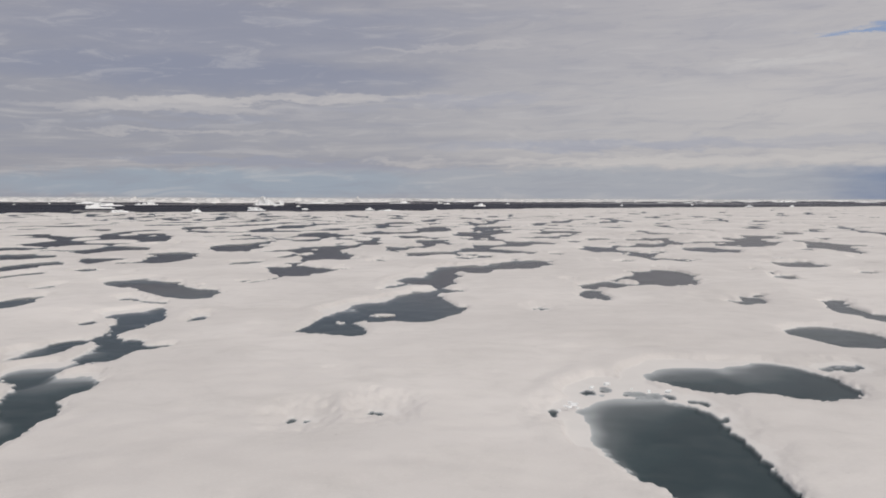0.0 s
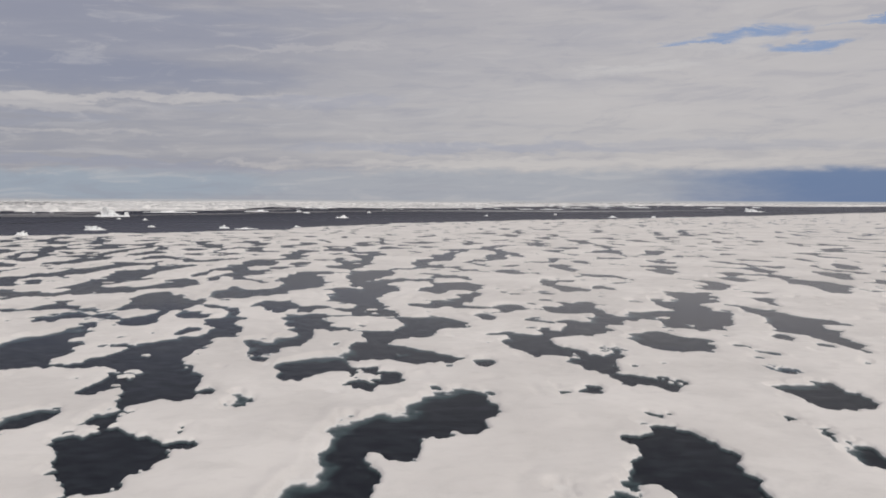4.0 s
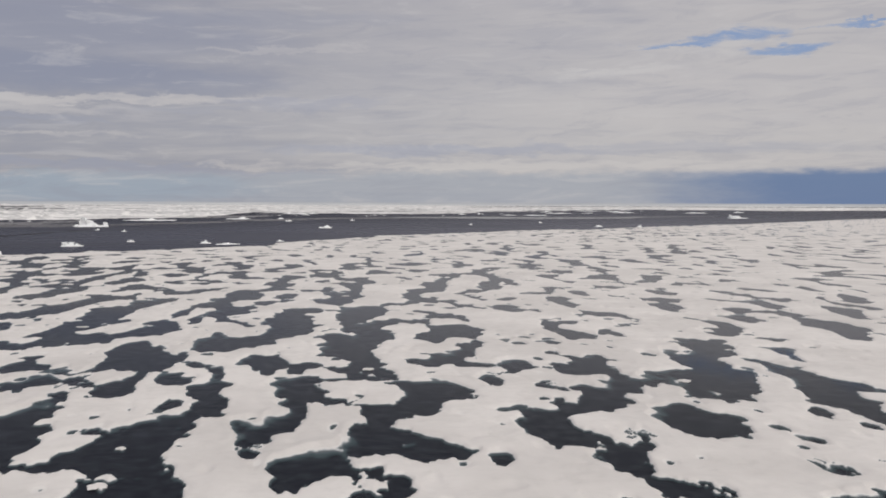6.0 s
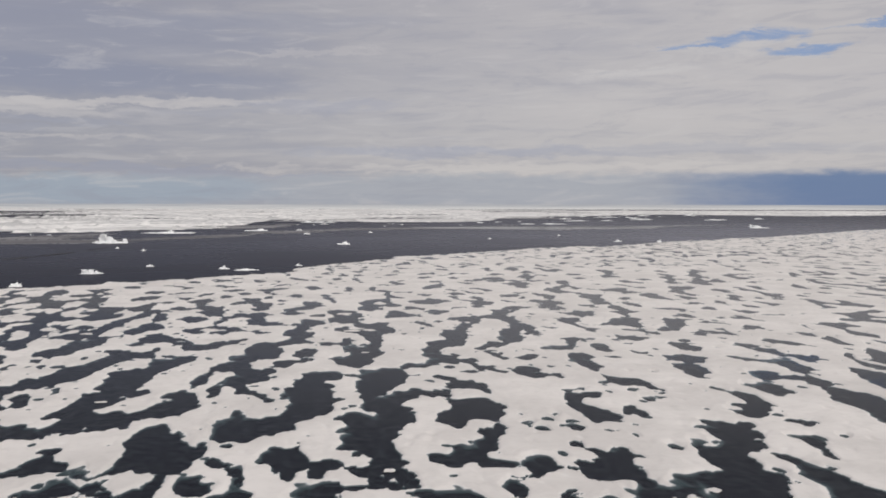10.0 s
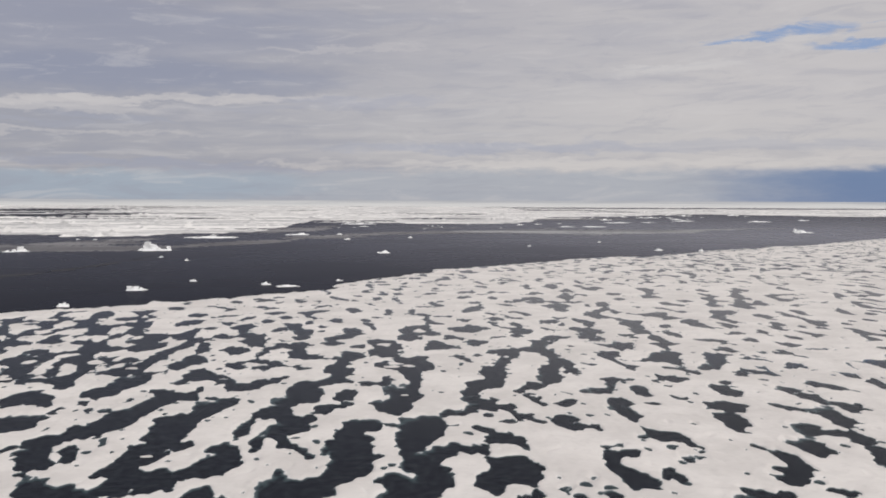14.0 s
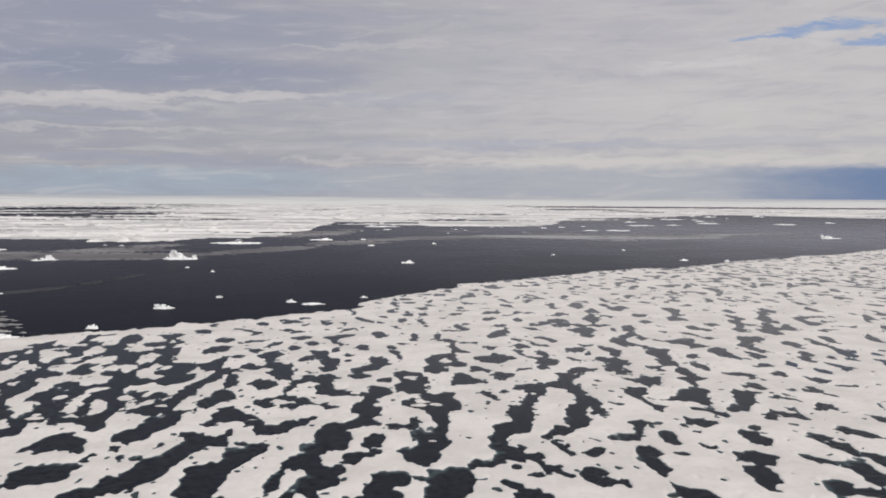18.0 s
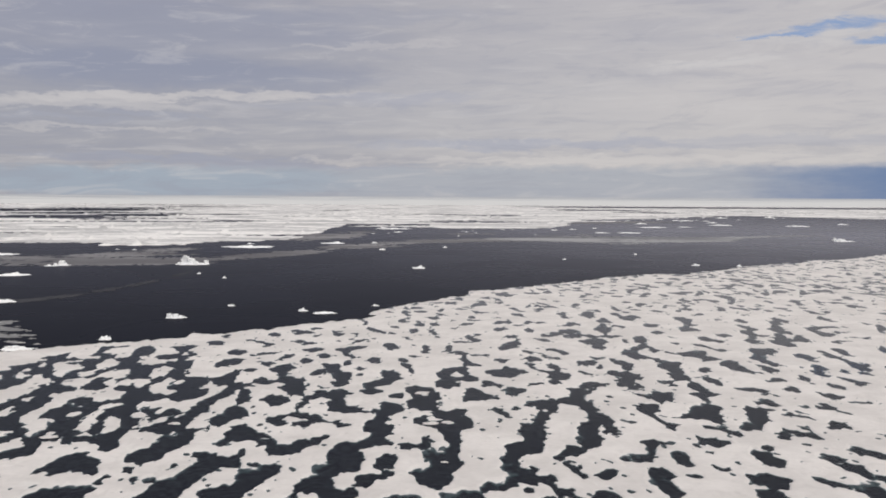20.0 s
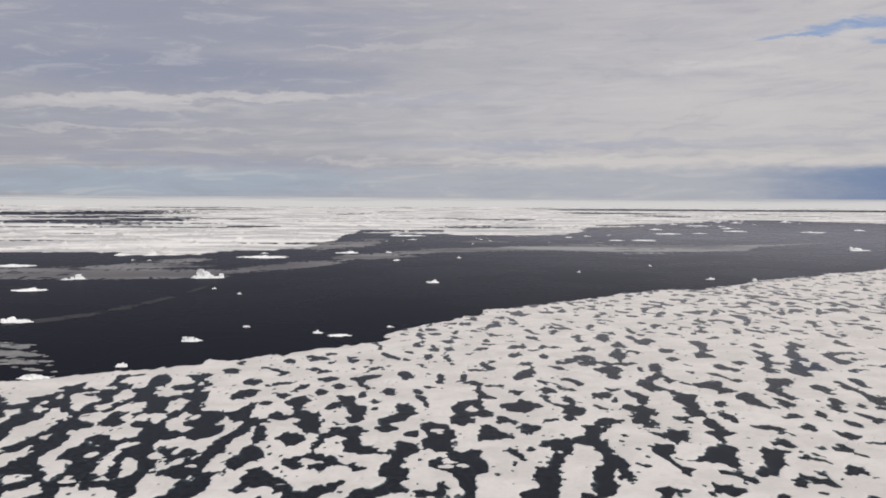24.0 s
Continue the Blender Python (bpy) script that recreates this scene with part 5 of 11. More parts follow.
pond((19.78, 153.2, 1.3), (17.47, 153.5, 1), (14.72, 149.1, 0.82), (15.72, 150.6, 0.49), (14.62, 147.2, 0.58), (16.49, 151.8, 0.47), (20.34, 152.0, 0.93), (15.38, 146.9, 0.26), (18.47, 152.0, 0.35), (15.06, 146.2, 0.26), (15.6, 149.4, 0.26))
pond((17.91, 154.4, 1.3), (16.93, 157.8, 0.68), (19.56, 154.2, 1), (16.16, 159.3, 0.58), (17.37, 156.9, 0.75), (20, 154.2, 0.78))
pond((18.47, 166.8, 0.47), (19.34, 167.0, 0.35), (18.79, 166.8, 0.47), (18.13, 165.8, 0.23), (18.25, 166.8, 0.35))
pond((-16.07, 160.0, 0.93), (-15.63, 163.1, 0.58), (-15.19, 165.3, 0.48), (-16.19, 159.5, 0.89), (-15.97, 161.2, 0.82), (-15.19, 166.5, 0.35), (-15.41, 164.4, 0.52), (-15.09, 167.5, 0.23), (-15.19, 168.2, 0.12), (-17.06, 158.3, 0.12))
pond((68.96, 159.5, 1.8), (69.72, 164.1, 1.3), (66.31, 166.5, 0.94), (67.85, 155.9, 1.1), (64.44, 167.7, 0.93), (67.41, 164.8, 0.68), (70.6, 165.8, 0.78), (68.41, 163.6, 0.94), (63.46, 167.7, 0.58), (65.32, 167.0, 0.85), (66.97, 154.2, 0.47), (63.56, 168.5, 0.58), (71.27, 166.8, 0.33))
pond((56.31, 169.0, 1.9), (54.66, 168.7, 1.5), (57.96, 169.2, 0.91), (53.66, 167.3, 0.58), (58.84, 169.9, 0.37))
pond((-46.77, 167.5, 2.2), (-50.17, 166.3, 2.2), (-45.11, 170.4, 0.82), (-48.64, 167.3, 2.1), (-44.89, 166.3, 0.74), (-51.39, 168.0, 1.2))
pond((-39.06, 174.5, 0.47), (-38.08, 174.5, 0.47), (-37.3, 174.5, 0.47), (-39.83, 174.8, 0.35), (-38.62, 174.5, 0.47), (-39.5, 174.5, 0.35))
pond((-5.19, 172.3, 1.2), (-4.85, 173.1, 1), (-5.84, 170.9, 0.58))
pond((31.56, 173.6, 0.68), (32.44, 174.3, 0.58), (33.31, 175.0, 0.47), (33.87, 175.5, 0.37), (30.9, 173.6, 0.37), (32.99, 174.8, 0.48), (31.44, 172.8, 0.48))
pond((50.91, 175.0, 0.23), (51.79, 175.0, 0.23), (51.25, 175.0, 0.23), (50.81, 175.5, 0.23), (52.02, 175.2, 0.16), (51.47, 175.0, 0.23), (50.81, 176.5, 0.12), (52.24, 175.5, 0.12), (50.69, 174.8, 0.12))
pond((39.25, 167.7, 1.6), (40.35, 174.0, 1.3), (39.69, 166.3, 1.4), (41.12, 174.3, 1.1), (39.37, 170.4, 1.2), (42.44, 173.6, 0.47), (45.41, 172.3, 0.35), (44.65, 172.8, 0.35), (45.85, 172.3, 0.35), (43.1, 173.8, 0.26), (39.37, 176.0, 0.35), (44.21, 173.1, 0.26), (41.68, 176.5, 0.26), (39.03, 173.1, 0.33), (43.54, 173.8, 0.23))
pond((-44.45, 175.5, 0.47), (-44.45, 174.3, 0.35), (-44.45, 176.5, 0.35), (-44.45, 177.2, 0.23), (-44.34, 173.6, 0.23), (-44.34, 176.0, 0.47), (-44.45, 174.5, 0.37))
pond((-2.1, 176.0, 0.82), (-1.66, 176.0, 0.78), (-2.76, 175.2, 0.58), (-3.43, 175.5, 0.16), (-1.12, 176.7, 0.35))
pond((27.93, 176.7, 1.1), (28.15, 174.0, 0.82), (27.59, 178.9, 0.89), (28.03, 172.1, 0.26))
pond((-41.81, 180.3, 0.52), (-41.7, 179.6, 0.35), (-42.25, 181.3, 0.12), (-42.14, 179.1, 0.12), (-41.59, 180.8, 0.35))
pond((-35.33, 181.1, 0.48), (-35.55, 181.8, 0.33), (-35, 180.3, 0.16), (-35.66, 180.1, 0.12))
pond((-23, 181.8, 0.35), (-22.78, 182.0, 0.35), (-23.22, 182.0, 0.33), (-23.55, 182.5, 0.12))
pond((71.93, 174.0, 1.4), (74.56, 168.0, 1.4), (70.82, 180.1, 1.2), (73.47, 164.4, 0.71), (71.04, 175.5, 1), (72.15, 180.8, 0.68), (72.15, 170.4, 0.59), (76, 168.2, 0.58), (73.57, 175.7, 0.42), (72.81, 169.0, 0.37), (75.34, 170.6, 0.37), (70.38, 177.4, 0.58), (76.54, 168.7, 0.35), (72.91, 180.8, 0.26), (74.34, 164.6, 0.26), (73.35, 166.1, 0.35), (69.72, 181.5, 0.26), (71.71, 182.0, 0.37), (71.38, 170.9, 0.26), (73.35, 174.8, 0.37), (72.81, 163.1, 0.23), (72.37, 169.0, 0.26), (71.38, 182.7, 0.23))
pond((52.12, 184.7, 0.66), (51.35, 184.9, 0.26), (52.34, 184.9, 0.58), (52.02, 184.4, 0.58))
pond((46.52, 181.8, 1.2), (47.18, 184.0, 1.1), (46.07, 179.1, 0.89), (48.16, 184.7, 0.47), (46.19, 179.8, 1))
pond((-1.88, 182.0, 1.5), (-1.34, 184.4, 1.1), (-2.88, 180.6, 0.84), (-1.12, 179.4, 0.52), (-0.68, 186.1, 0.47))
pond((60.71, 180.8, 1.8), (60.16, 178.9, 1.6), (63.9, 186.4, 0.85), (62.03, 183.7, 0.89), (63.12, 186.1, 0.68), (60.81, 182.0, 1.7), (64.78, 187.1, 0.47), (63.24, 184.0, 0.35), (60.04, 175.0, 0.35), (62.35, 186.1, 0.26), (58.5, 178.2, 0.23), (62.91, 183.0, 0.23))
pond((71.27, 188.6, 0.26), (71.59, 188.8, 0.16), (70.94, 188.8, 0.12), (71.81, 189.0, 0.12))
pond((78.53, 184.0, 1.4), (80.5, 181.3, 1), (78.75, 186.6, 0.78), (77.21, 183.0, 0.68), (79.62, 182.3, 1.1), (81.16, 179.4, 0.47), (76.44, 182.5, 0.26), (82.04, 178.2, 0.23), (78.75, 188.6, 0.26), (81.72, 178.4, 0.23))
pond((-52.27, 185.2, 2.6), (-48.97, 183.0, 1.7), (-53.25, 183.2, 2.1), (-55.45, 180.6, 0.82), (-47.53, 179.6, 0.78), (-50.61, 184.4, 2), (-52.59, 187.1, 1.9), (-46.66, 179.1, 0.47))
pond((-42.14, 152.0, 0.58), (-42.69, 152.0, 0.23))
pond((-42.03, 157.1, 0.96), (-42.03, 157.6, 0.89), (-42.14, 156.9, 0.89))
pond((-40.17, 151.0, 1.7), (-35.44, 135.8, 1.5), (-32.25, 133.6, 1.4), (-38.95, 146.7, 1.5), (-28.5, 142.8, 1.4), (-28.72, 134.8, 1.1), (-36.53, 138.2, 1.2), (-28.06, 152.0, 1.2), (-28.61, 146.7, 0.94), (-30.48, 133.6, 0.93), (-37.08, 146.0, 0.82), (-33.89, 134.3, 1.1), (-33.78, 128.1, 0.63), (-30.05, 141.6, 0.59), (-38.62, 142.3, 0.52), (-28.06, 137.5, 0.89), (-33.02, 130.0, 0.42), (-29.17, 153.5, 0.47), (-32.03, 136.8, 0.42), (-41.92, 152.0, 0.68), (-28.17, 148.9, 0.58), (-37.97, 141.4, 0.26), (-35.44, 139.2, 0.42), (-37.53, 140.6, 0.26), (-34.44, 128.5, 0.33), (-33.23, 128.8, 0.37), (-38.3, 149.8, 0.33), (-29.61, 132.9, 0.42), (-35.77, 132.4, 0.26), (-39.17, 142.8, 0.26), (-37.75, 138.5, 0.26), (-40.61, 147.2, 0.26), (-30.05, 143.1, 0.26), (-36.53, 144.3, 0.23))
pond((-33.78, 169.4, 2.7), (-36.31, 162.2, 2.1), (-30.48, 181.5, 2.1), (-40.39, 156.4, 1.7), (-32.03, 175.7, 1.9), (-37.86, 161.7, 1.8), (-34.67, 165.3, 2.2), (-28.39, 182.7, 1.2), (-39.17, 164.4, 0.68), (-28.06, 169.0, 0.68), (-41.59, 159.0, 0.58), (-28.06, 166.8, 0.58), (-31.25, 171.9, 0.59), (-38.73, 155.4, 0.42), (-28.06, 164.8, 0.42), (-34.89, 158.3, 0.35), (-32.47, 179.8, 0.52), (-30.16, 176.9, 0.48))
pond((-31.69, 186.9, 1.1), (-29.94, 184.9, 1.1), (-32.8, 188.3, 0.68), (-28.83, 184.9, 0.89), (-33.45, 189.3, 0.33), (-30.7, 185.2, 1.4))
pond((-17.28, 144.5, 2.2), (-23.11, 138.0, 2.1), (-26.42, 137.5, 2.1), (-25.2, 154.0, 1.9), (-17.28, 151.5, 1.3), (-19.81, 140.9, 1.3), (-27.41, 149.1, 1.3), (-27.41, 142.6, 1.4), (-23.22, 152.7, 0.99), (-25.86, 146.0, 0.74), (-18.6, 151.3, 0.93), (-24.66, 148.1, 0.66), (-16.51, 149.1, 1.3), (-27.19, 152.0, 1.5), (-21.03, 139.4, 1), (-24, 150.3, 0.58), (-15.41, 147.2, 0.7), (-18.28, 140.2, 0.7), (-15.09, 144.8, 0.52), (-25.09, 146.9, 0.58), (-18.82, 148.4, 0.42), (-19.48, 144.0, 0.58), (-27.73, 133.9, 0.58), (-24.66, 134.6, 0.58), (-27.08, 132.4, 0.33), (-22.23, 153.5, 0.42), (-26.42, 147.2, 0.58), (-21.35, 135.1, 0.35))
pond((-25.64, 165.3, 2.9), (-21.91, 174.5, 2.1), (-25.75, 158.5, 2.5), (-19.81, 178.6, 1.5), (-26.75, 183.5, 1.5), (-23.55, 176.2, 1.4), (-23.89, 167.7, 1.5), (-22.23, 169.7, 1.1), (-23.44, 161.2, 0.68), (-27.62, 169.9, 0.7), (-24.22, 154.2, 1), (-22.45, 154.2, 0.48), (-18.38, 177.9, 0.48), (-23.89, 172.8, 0.48))
pond((-26.42, 185.2, 1.2), (-25.86, 189.0, 0.58), (-25.75, 190.5, 0.35), (-27.95, 184.9, 0.7), (-26.19, 187.1, 0.74))
pond((43.88, 190.3, 1.3), (38.93, 183.0, 1), (40.57, 182.3, 0.93), (45.19, 191.5, 1), (37.6, 182.5, 0.68), (42.78, 184.9, 0.58), (43.22, 186.9, 0.47), (46.52, 191.0, 0.47), (41.9, 183.0, 0.42), (42.34, 184.0, 0.48), (47.06, 190.7, 0.26), (41.56, 182.7, 0.48), (39.91, 184.0, 0.35), (47.62, 190.7, 0.23), (46.19, 191.0, 0.58), (39.69, 181.3, 0.35), (36.94, 181.5, 0.23), (42.78, 191.9, 0.16), (38.04, 181.3, 0.23), (43, 187.8, 0.23), (37.82, 184.0, 0.16))
pond((54.54, 192.4, 1.5), (56.09, 191.9, 1), (53, 190.7, 0.82), (57.29, 191.5, 0.58), (52.24, 190.0, 0.47), (57.96, 191.2, 0.37), (55.21, 192.4, 1.4))
pond((88.75, 191.2, 0.99), (89.09, 193.2, 0.96), (88.43, 190.3, 0.78), (89.53, 194.1, 0.63))
pond((72.37, 197.5, 1), (75, 195.6, 1), (70.94, 196.8, 0.82), (69.72, 194.8, 0.66), (73.57, 197.0, 0.68), (69.06, 193.6, 0.58), (75, 194.6, 0.84), (70.38, 195.3, 0.48), (70.16, 196.1, 0.49), (74.34, 197.3, 0.37), (75.88, 197.0, 0.23), (71.27, 198.5, 0.26))
pond((76.1, 200.9, 0.52), (75.66, 200.7, 0.47), (76.77, 201.6, 0.33), (75.22, 199.9, 0.12), (76.32, 201.1, 0.47), (75.56, 201.1, 0.35))
pond((83.69, 202.1, 1.2), (82.27, 200.7, 0.82), (81.06, 199.9, 0.58), (84.25, 202.4, 1), (85.68, 203.8, 0.47), (85.34, 202.1, 0.35), (84.79, 203.6, 0.58), (86.22, 203.6, 0.26), (83.03, 199.9, 0.35), (82.49, 203.3, 0.16), (85.78, 202.1, 0.23), (81.6, 199.2, 0.16), (81.38, 201.1, 0.23), (86.56, 203.1, 0.12))
pond((-27.41, 202.4, 2.2), (-16.07, 194.6, 1.7), (-18.72, 190.7, 1.6), (-22.45, 196.1, 1.2), (-23.78, 199.9, 1.1), (-20.15, 190.7, 1.6), (-29.28, 197.3, 0.99), (-13.88, 196.8, 0.99), (-21.25, 193.9, 0.89), (-16.96, 191.2, 1.2), (-25.09, 200.7, 0.96), (-30.05, 195.8, 0.66), (-12.66, 198.2, 0.49), (-27.73, 207.2, 0.58), (-29.17, 205.7, 0.49), (-25.2, 203.8, 0.47), (-22.67, 198.7, 0.68), (-14.31, 194.6, 0.58), (-29.28, 199.7, 0.59), (-29.61, 203.8, 0.35), (-17.5, 188.3, 0.42), (-14.87, 197.5, 0.58), (-28.39, 206.7, 0.48), (-30.81, 195.6, 0.26), (-24.66, 203.6, 0.33), (-28.28, 197.8, 0.48), (-29.5, 194.6, 0.26), (-12.12, 199.0, 0.26), (-21.03, 187.8, 0.26))
pond((-24.77, 207.9, 0.33), (-24.66, 208.6, 0.16), (-24.55, 207.7, 0.23))
pond((44.87, 207.2, 0.58), (45.09, 207.9, 0.42), (45.31, 206.9, 0.33), (44.31, 207.7, 0.23), (44.53, 206.2, 0.16))
pond((20.34, 209.4, 0.23), (20.56, 209.6, 0.16), (20.34, 208.9, 0.12), (20.66, 210.1, 0.12))
pond((78.31, 211.1, 1), (79.52, 209.6, 0.47), (77.31, 210.1, 0.52), (78.85, 212.5, 0.58), (80.18, 208.9, 0.33), (80.62, 208.4, 0.23), (80.94, 208.2, 0.16), (76.77, 209.6, 0.16), (79.07, 209.1, 0.16), (79.84, 208.6, 0.12), (79.19, 213.7, 0.12))
pond((39.69, 210.8, 2.3), (34.97, 198.5, 1.9), (30.24, 188.3, 1.5), (33.87, 194.1, 1.7), (36.62, 203.8, 1.4), (39.69, 199.9, 1.1), (29.13, 186.6, 1.1), (40.13, 202.8, 0.91), (37.5, 206.2, 1), (31.78, 189.3, 0.82), (26.38, 182.5, 0.58), (40.69, 206.2, 0.71), (32.22, 193.2, 0.75), (35.29, 202.6, 1), (27.93, 185.2, 0.49), (39.47, 197.3, 0.58), (27.04, 184.0, 0.42), (36.62, 200.7, 0.74), (38.49, 199.2, 0.37), (32.88, 190.7, 0.35), (40.25, 197.8, 0.47), (37.94, 214.2, 0.35), (41.34, 207.2, 0.35), (25.84, 182.0, 0.33), (34.19, 202.4, 0.35), (40.69, 204.5, 0.48), (32.66, 190.0, 0.37), (38.04, 198.5, 0.23), (31.66, 187.1, 0.26), (31.44, 193.2, 0.26), (35.62, 194.4, 0.26), (32.44, 191.5, 0.23), (40.03, 205.0, 0.26), (41.68, 208.2, 0.23))
pond((-0.01, 191.7, 0.12))
pond((5.49, 173.8, 2.2), (7.35, 182.5, 2.4), (2.96, 175.2, 0.91), (4.94, 173.3, 2.2), (8.02, 182.7, 2.3), (6.15, 177.4, 1.7), (7.25, 172.6, 0.78), (1.97, 175.5, 0.42))
pond((10.1, 201.9, 1.9), (9.12, 188.3, 1.6), (11.31, 214.0, 1.9), (12.97, 206.0, 1.5), (10.22, 196.3, 1.2), (4.82, 192.7, 1.1), (8.78, 206.9, 1.2), (6.03, 185.2, 1.4), (6.47, 206.9, 1), (13.19, 211.3, 1.4), (5.04, 211.1, 0.99), (8.56, 214.9, 1.2), (5.49, 196.1, 0.82), (5.49, 189.0, 0.82), (2.19, 191.7, 0.74), (6.03, 212.5, 0.82), (5.49, 208.4, 1), (1.19, 192.2, 0.7), (10.44, 193.6, 0.82), (11.31, 205.3, 1.2), (2.96, 191.2, 0.7), (7.57, 207.2, 1), (8.46, 184.9, 1.7), (5.93, 198.5, 0.52), (10.32, 209.9, 0.48), (7.25, 214.2, 0.47), (3.72, 191.5, 0.58), (8.24, 191.5, 0.42), (9.12, 198.2, 0.49), (9.44, 213.0, 0.68), (9.78, 208.6, 0.37), (11.09, 198.2, 0.58), (13.19, 214.7, 0.48), (4.82, 187.3, 0.35))
pond((9.34, 215.7, 1.4), (12.31, 215.7, 1.4), (13.29, 216.9, 0.74), (10.99, 215.7, 1.2), (8.02, 215.7, 0.58))
pond((14.06, 208.4, 1), (14.06, 204.3, 0.58), (14.06, 210.1, 0.89), (14.06, 206.9, 0.75), (14.06, 212.0, 0.37), (14.4, 203.3, 0.23))
pond((14.06, 217.4, 0.23), (14.28, 217.8, 0.12))
pond((84.69, 218.1, 0.52), (83.81, 218.3, 0.35), (83.15, 218.6, 0.23), (85.02, 217.4, 0.33), (84.35, 218.1, 0.47), (83.47, 218.3, 0.26), (82.71, 218.8, 0.12), (85.24, 216.6, 0.12))
pond((21.1, 218.6, 0.84), (21.77, 215.9, 0.78), (22.09, 213.0, 0.58), (20.44, 219.0, 0.58), (21.99, 214.2, 0.68), (22.21, 212.0, 0.47), (21.44, 217.4, 0.78))
pond((25.06, 219.3, 0.58), (23.97, 219.0, 0.47), (24.41, 219.0, 0.47), (25.5, 218.8, 0.33), (23.53, 219.3, 0.26), (25.28, 219.8, 0.35))
pond((71.16, 210.1, 1.8), (66.97, 202.8, 1.5), (68.96, 206.2, 1.3), (72.15, 213.2, 1.6), (73.03, 217.4, 1.1), (74.46, 216.6, 0.78), (65.44, 201.4, 0.82), (75.34, 216.1, 0.58), (70.28, 206.5, 0.74), (72.81, 219.8, 0.49), (64.56, 200.7, 0.42), (67.53, 206.0, 0.58), (73.79, 213.7, 0.42), (76, 215.9, 0.35), (68.52, 203.3, 0.49), (69.4, 209.4, 0.48))
pond((88.97, 217.8, 1.5), (87.44, 217.8, 0.96), (89.85, 214.5, 0.49), (89.19, 218.3, 1.4), (90.29, 212.8, 0.37), (86.56, 216.9, 0.33), (90.41, 211.8, 0.23), (90.62, 219.0, 0.16))
pond((98.54, 220.3, 0.47), (99.31, 221.0, 0.26), (98, 220.3, 0.26), (98.99, 220.7, 0.33), (99.65, 221.5, 0.12), (98.44, 219.5, 0.26), (97.56, 220.5, 0.12), (99.87, 221.7, 0.12))
pond((51.57, 218.1, 1.9), (51.91, 204.0, 1), (53.34, 219.8, 1), (50.47, 214.0, 0.7), (51.35, 201.9, 0.7), (51.25, 205.7, 0.58), (50.69, 211.5, 0.35), (54.44, 221.0, 0.35), (50.91, 207.2, 0.35), (50.69, 210.3, 0.33), (50.15, 221.0, 0.35), (53.12, 204.0, 0.26), (50.69, 208.4, 0.23), (53.56, 217.4, 0.26), (50.81, 212.5, 0.35), (50.69, 209.1, 0.23), (52.9, 204.8, 0.26), (53.34, 216.1, 0.16), (51.91, 200.9, 0.16), (50.69, 202.6, 0.16), (50.03, 215.2, 0.23), (53, 215.2, 0.16))
pond((61.69, 212.8, 2.7), (64.22, 218.6, 1.7), (61.69, 198.0, 1.2), (58.28, 210.8, 0.94), (56.41, 210.6, 0.78), (60.93, 199.9, 0.96), (61.91, 206.5, 0.91), (55.21, 209.9, 0.63), (61.03, 194.1, 0.58), (65.99, 218.6, 0.74), (61.59, 201.9, 0.58), (62.35, 218.6, 0.82), (57.29, 210.8, 0.82), (59.72, 201.6, 0.42), (58.18, 202.8, 0.42), (62.03, 204.0, 0.47), (59.06, 202.1, 0.42), (64, 222.4, 0.49), (59.38, 209.6, 0.59), (61.47, 195.3, 0.58), (54.54, 209.6, 0.42), (63.02, 198.7, 0.26), (60.81, 202.4, 0.26), (57.84, 203.8, 0.26), (60.49, 193.4, 0.26), (61.25, 218.8, 0.26), (60.04, 200.9, 0.42), (58.62, 202.4, 0.37), (62.79, 207.2, 0.37), (58.84, 212.5, 0.35), (60.27, 217.8, 0.26), (66.75, 218.6, 0.26), (57.62, 202.6, 0.16), (65.88, 216.9, 0.26))
pond((-27.95, 223.4, 0.33), (-28.17, 223.6, 0.26), (-27.73, 223.4, 0.26), (-27.95, 223.9, 0.26), (-27.52, 223.2, 0.12))
pond((78.53, 222.0, 1.3), (78.75, 220.3, 1.3), (77.09, 222.4, 0.89), (76.22, 222.0, 0.58), (79.74, 218.8, 0.58), (77.87, 222.7, 1.1))
pond((-15.19, 212.8, 1.6), (-22.56, 212.5, 1.3), (-16.84, 209.1, 1), (-20.03, 209.1, 0.89), (-18.6, 225.6, 0.85), (-10.03, 208.2, 0.85), (-18.5, 208.6, 0.82), (-21.57, 214.5, 0.89), (-16.84, 214.7, 0.82), (-18.06, 216.4, 0.66), (-19.81, 216.4, 0.63), (-21.13, 209.9, 0.7), (-18.94, 222.4, 0.58), (-11.01, 209.6, 0.58), (-8.93, 207.9, 0.58), (-13.88, 210.8, 0.7), (-18.72, 218.3, 0.49), (-20.69, 215.9, 0.58), (-18.94, 220.3, 0.47), (-18.94, 215.9, 0.47), (-13, 217.1, 0.35), (-12.78, 210.1, 0.35), (-12, 210.1, 0.35), (-21.91, 210.1, 0.68), (-17.72, 226.1, 0.42), (-19.04, 223.9, 0.58), (-13.88, 215.7, 0.26), (-13.44, 216.4, 0.33), (-8.16, 207.9, 0.26), (-24, 212.5, 0.26), (-22.78, 209.6, 0.26), (-15.97, 207.7, 0.26), (-19.16, 209.9, 0.42), (-23.78, 213.5, 0.33))
pond((-14.09, 170.6, 1.2), (-14.09, 173.3, 0.48), (-14.65, 170.4, 0.84))
